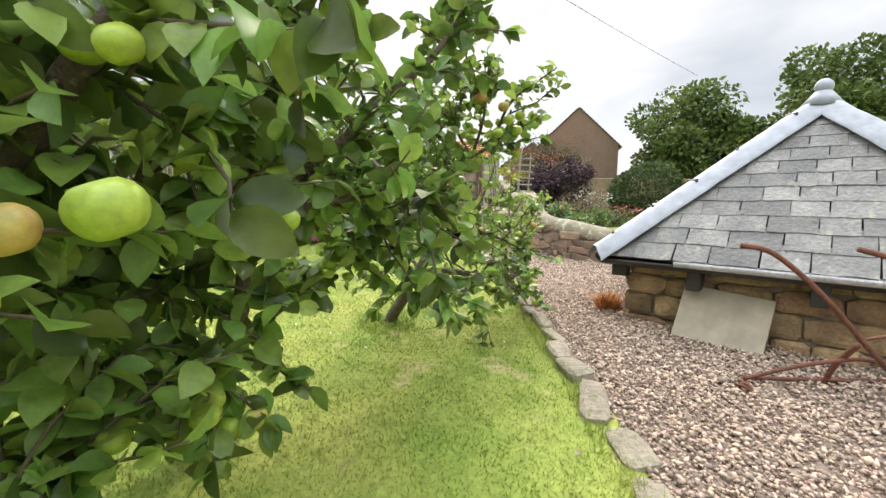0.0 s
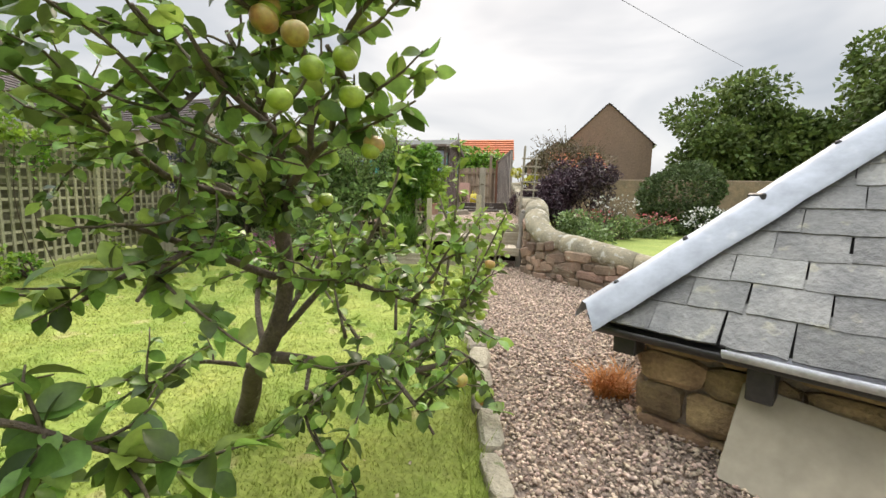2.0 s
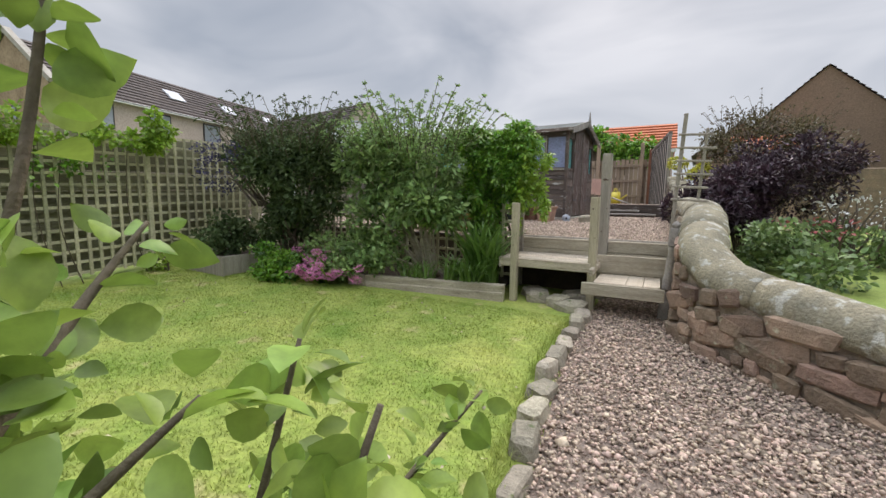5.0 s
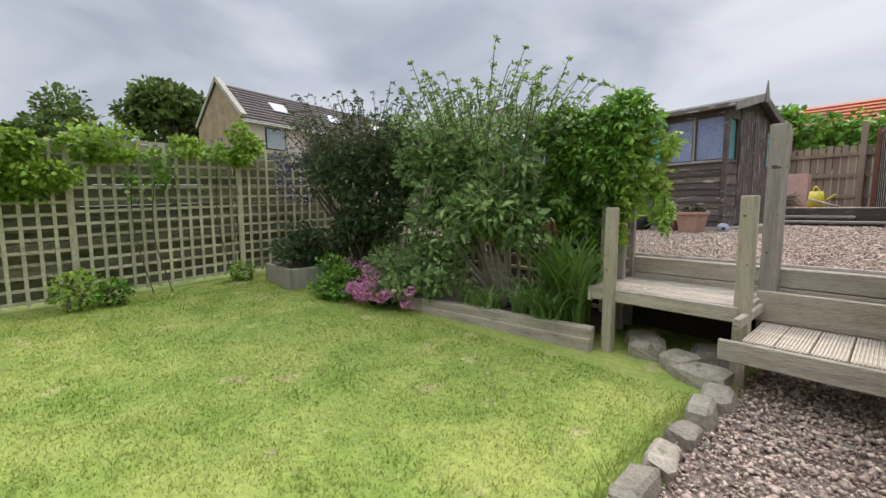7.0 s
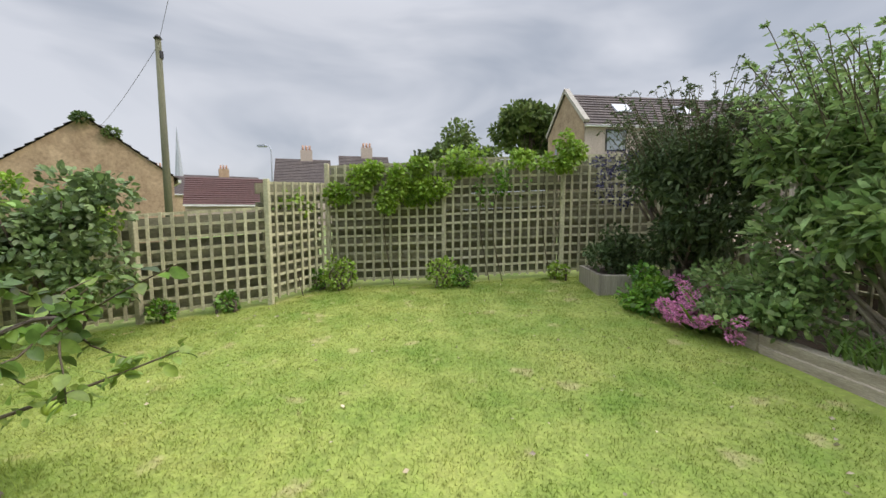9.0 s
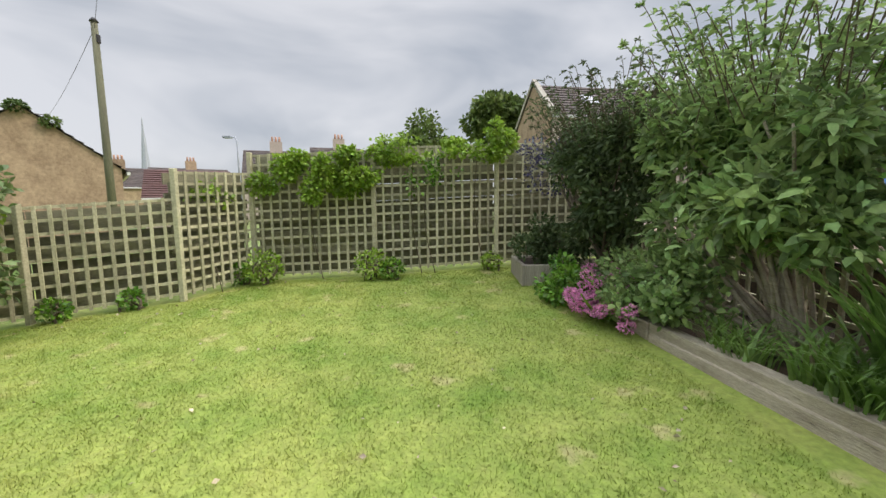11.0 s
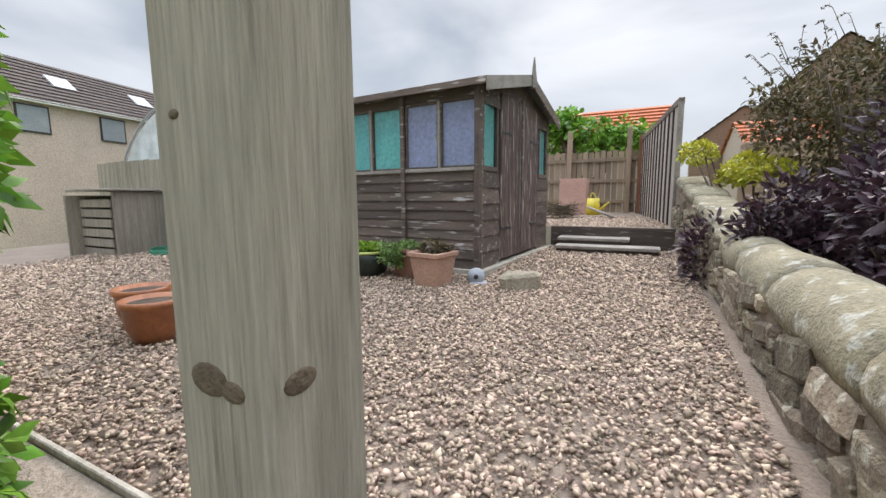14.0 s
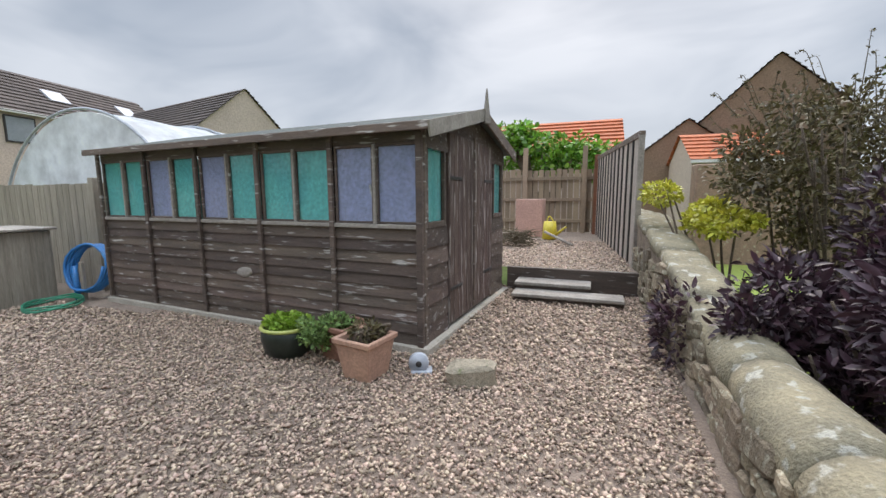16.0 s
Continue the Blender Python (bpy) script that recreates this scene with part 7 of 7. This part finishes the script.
# things on the back terrace
tank = thing("pink_tank", "square faded pink box by the back fence", "box")
boxpart("box_body", (-1.35, 19.2, 1.735, -0.72, 19.8, 2.62), M["pinkbox"], tank)
can = thing("yellow_can", "yellow plastic watering can on the terrace", "watering can")
bm = bmesh.new()
bmesh.ops.create_cone(bm, cap_ends=True, segments=14, radius1=0.17, radius2=0.13, depth=0.38, matrix=Matrix.Translation((-0.48, 18.6, 1.95)))
part("can_body", bm, M["yellow"], can, smooth=True)
tubes("spout", [([(-0.36, 18.5, 1.85), (-0.12, 18.3, 2.05)], [0.03, 0.02])], M["yellow"], can, 8)
tubes("can_handle", [(smooth_line([(-0.55, 18.6, 2.13), (-0.5, 18.6, 2.26), (-0.40, 18.6, 2.13)], 4), [0.014] * 9)], M["yellow"], can, 6)
stick = tubes("plank_stick", [([(-0.55, 18.2, 1.95), (0.05, 17.6, 1.75)], [0.03, 0.03])], M["bargeboard"], None, 4)
tagged(stick, "old wooden stave lying on the terrace", "stave")
g = random.Random(9)
brush = tubes("brushwood_heap", [([(-1.0 + g.uniform(-.35, .35), 17.4 + g.uniform(-.4, .4), 1.75 + g.uniform(0, .25)), (-1.0 + g.uniform(-.45, .45), 17.4 + g.uniform(-.5, .5), 1.75 + g.uniform(0, .35))], [0.008, 0.005]) for _ in range(120)], M["twig"], None, 4)
tagged(brush, "heap of cut purple-brown brushwood", "brushwood", kind="stuff")

# ---------- gravel and grass ----------
def pebbles(name, label, xs, ys, density, zf, inside, size, seed):
    g = np.random.default_rng(seed)
    n = int((xs[1] - xs[0]) * (ys[1] - ys[0]) * density)
    p = np.stack([g.uniform(*xs, n), g.uniform(*ys, n)], -1)
    p = p[inside(p[:, 0], p[:, 1])]
    n = len(p)
    z = zf(p[:, 0], p[:, 1]) + g.uniform(-0.004, 0.012, n)
    pos = np.column_stack([p, z])
    s = size * g.lognormal(0, 0.3, n)
    S = np.column_stack([s * g.uniform(.7, 1.1, n), s * g.uniform(.9, 1.5, n), s * g.uniform(.45, .75, n)])
    d = g.normal(size=(n, 3)) * np.array([1, 1, 0.3])
    ob = scatter(name, OCTA, OCTA_F, pos, d, S, M["pebble"], roll=0.45)
    me = ob.data
    co = np.empty(len(me.vertices) * 3, np.float32)
    me.vertices.foreach_get("co", co)
    co += g.normal(size=co.shape).astype(np.float32) * size * 0.16
    me.vertices.foreach_set("co", co)
    return tagged(ob, label, "gravel", kind="stuff")


HI = HUT.inverted()
hx, hy = np.array(HI)[0], np.array(HI)[1]


def out_of_hut(x, y):
    u, v = hx[0] * x + hx[1] * y + hx[3], hy[0] * x + hy[1] * y + hy[3]
    return ~((u > 0.2) & (v > 0.2) & (u < HS) & (v < HS))


pebbles("path_gravel", "pinkish brown loose gravel on the path", (0.1, 3.6), (0.6, 9.0), 3100, lambda x, y: ground_z(x, y) + 0.0,
        lambda x, y: (x > edge_x(y) + 0.03) & out_of_hut(x, y) & ((y < 8.2 - (x - 1.2) * 1.06) | (x < 1.1)), 0.0108, 1)
pebbles("yard_gravel", "pinkish brown loose gravel of the upper yard", (-4.2, 1.02), (9.33, 12.6), 3200, lambda x, y: upper_z(y), lambda x, y: x < 1.02, 0.0102, 2)
pebbles("yard_gravel", "pinkish brown loose gravel beside the shed", (-6.6, 1.02), (9.33, 15.0), 1500, lambda x, y: upper_z(y), lambda x, y: ((y > 12.6) & (x > -0.8)) | ((x < -4.2) & (y < 12.4)), 0.014, 3)
pebbles("terrace_gravel", "loose gravel on the back terrace", (-1.6, 0.9), (14.97, 18.5), 700, lambda x, y: 1.735 + 0 * x, lambda x, y: x < 1.0, 0.015, 4)


def grass(name, label, xs, ys, density, zf, inside, length, seed):
    g = np.random.default_rng(seed)
    n = int((xs[1] - xs[0]) * (ys[1] - ys[0]) * density)
    p = np.stack([g.uniform(*xs, n), g.uniform(*ys, n)], -1)
    p = p[inside(p[:, 0], p[:, 1])]
    n = len(p)
    z = zf(p[:, 0], p[:, 1]) - 0.004
    a = g.uniform(0, 2 * np.pi, n)
    tuft = 0.5 + 0.5 * np.sin(p[:, 0] * 9.0 + 2.0 * np.sin(p[:, 1] * 5.0)) * np.sin(p[:, 1] * 11.0 + 2.0 * np.sin(p[:, 0] * 6.0))
    l = length * g.uniform(0.4, 1.25, n) * (0.75 + 0.6 * tuft)
    w = 0.0035
    base = np.column_stack([p, z])
    side = np.column_stack([-np.sin(a), np.cos(a), 0 * a]) * w
    tip = base + np.column_stack([np.cos(a) * l * g.uniform(.2, 1.1, n), np.sin(a) * l * g.uniform(.2, 1.1, n), l * g.uniform(.5, 1, n)])
    v = np.stack([base - side, base + side, tip], 1).reshape(-1, 3)
    f = np.arange(3 * n).reshape(-1, 3)
    return tagged(new(name, raw_mesh(name, v, f, M["blade"])), label, "grass", kind="stuff")


on_lawn = lambda x, y: (x < edge_x(y) - 0.02) & (y < 8.0 + 0.1 * x) & (x > np.interp(y, [b[0][1] for b in FENCE], [b[0][0] for b in FENCE]) + 0.08)
grass("lawn_grass", "short mown grass blades of the lawn", (-5.6, 0.8), (0.8, 8.2), 7500, ground_z, on_lawn, 0.023, 11)
grass("long_grass", "longer grass along the lawn edges", (-5.6, 0.8), (0.8, 8.2), 2600, ground_z, lambda x, y: on_lawn(x, y) & ((x > edge_x(y) - 0.14) | (np.hypot(x + 0.69, y - 3.28) < 0.25)), 0.09, 12)


# petals and dead leaves dropped on the lawn
g = np.random.default_rng(21)
p = np.stack([g.uniform(-5.0, 0.5, 260), g.uniform(1.0, 7.8, 260)], -1)
p = p[on_lawn(p[:, 0], p[:, 1])]
litter = scatter("fallen_leaves", DIAMOND, DIAMOND_F, np.column_stack([p, ground_z(p[:, 0], p[:, 1]) + 0.022]), g.normal(size=(len(p), 3)) * np.array([1, 1, 0.15]), g.uniform(0.012, 0.04, len(p)), M["litter"])
tagged(litter, "small pale dead leaves scattered on the lawn", "leaf litter", kind="stuff")
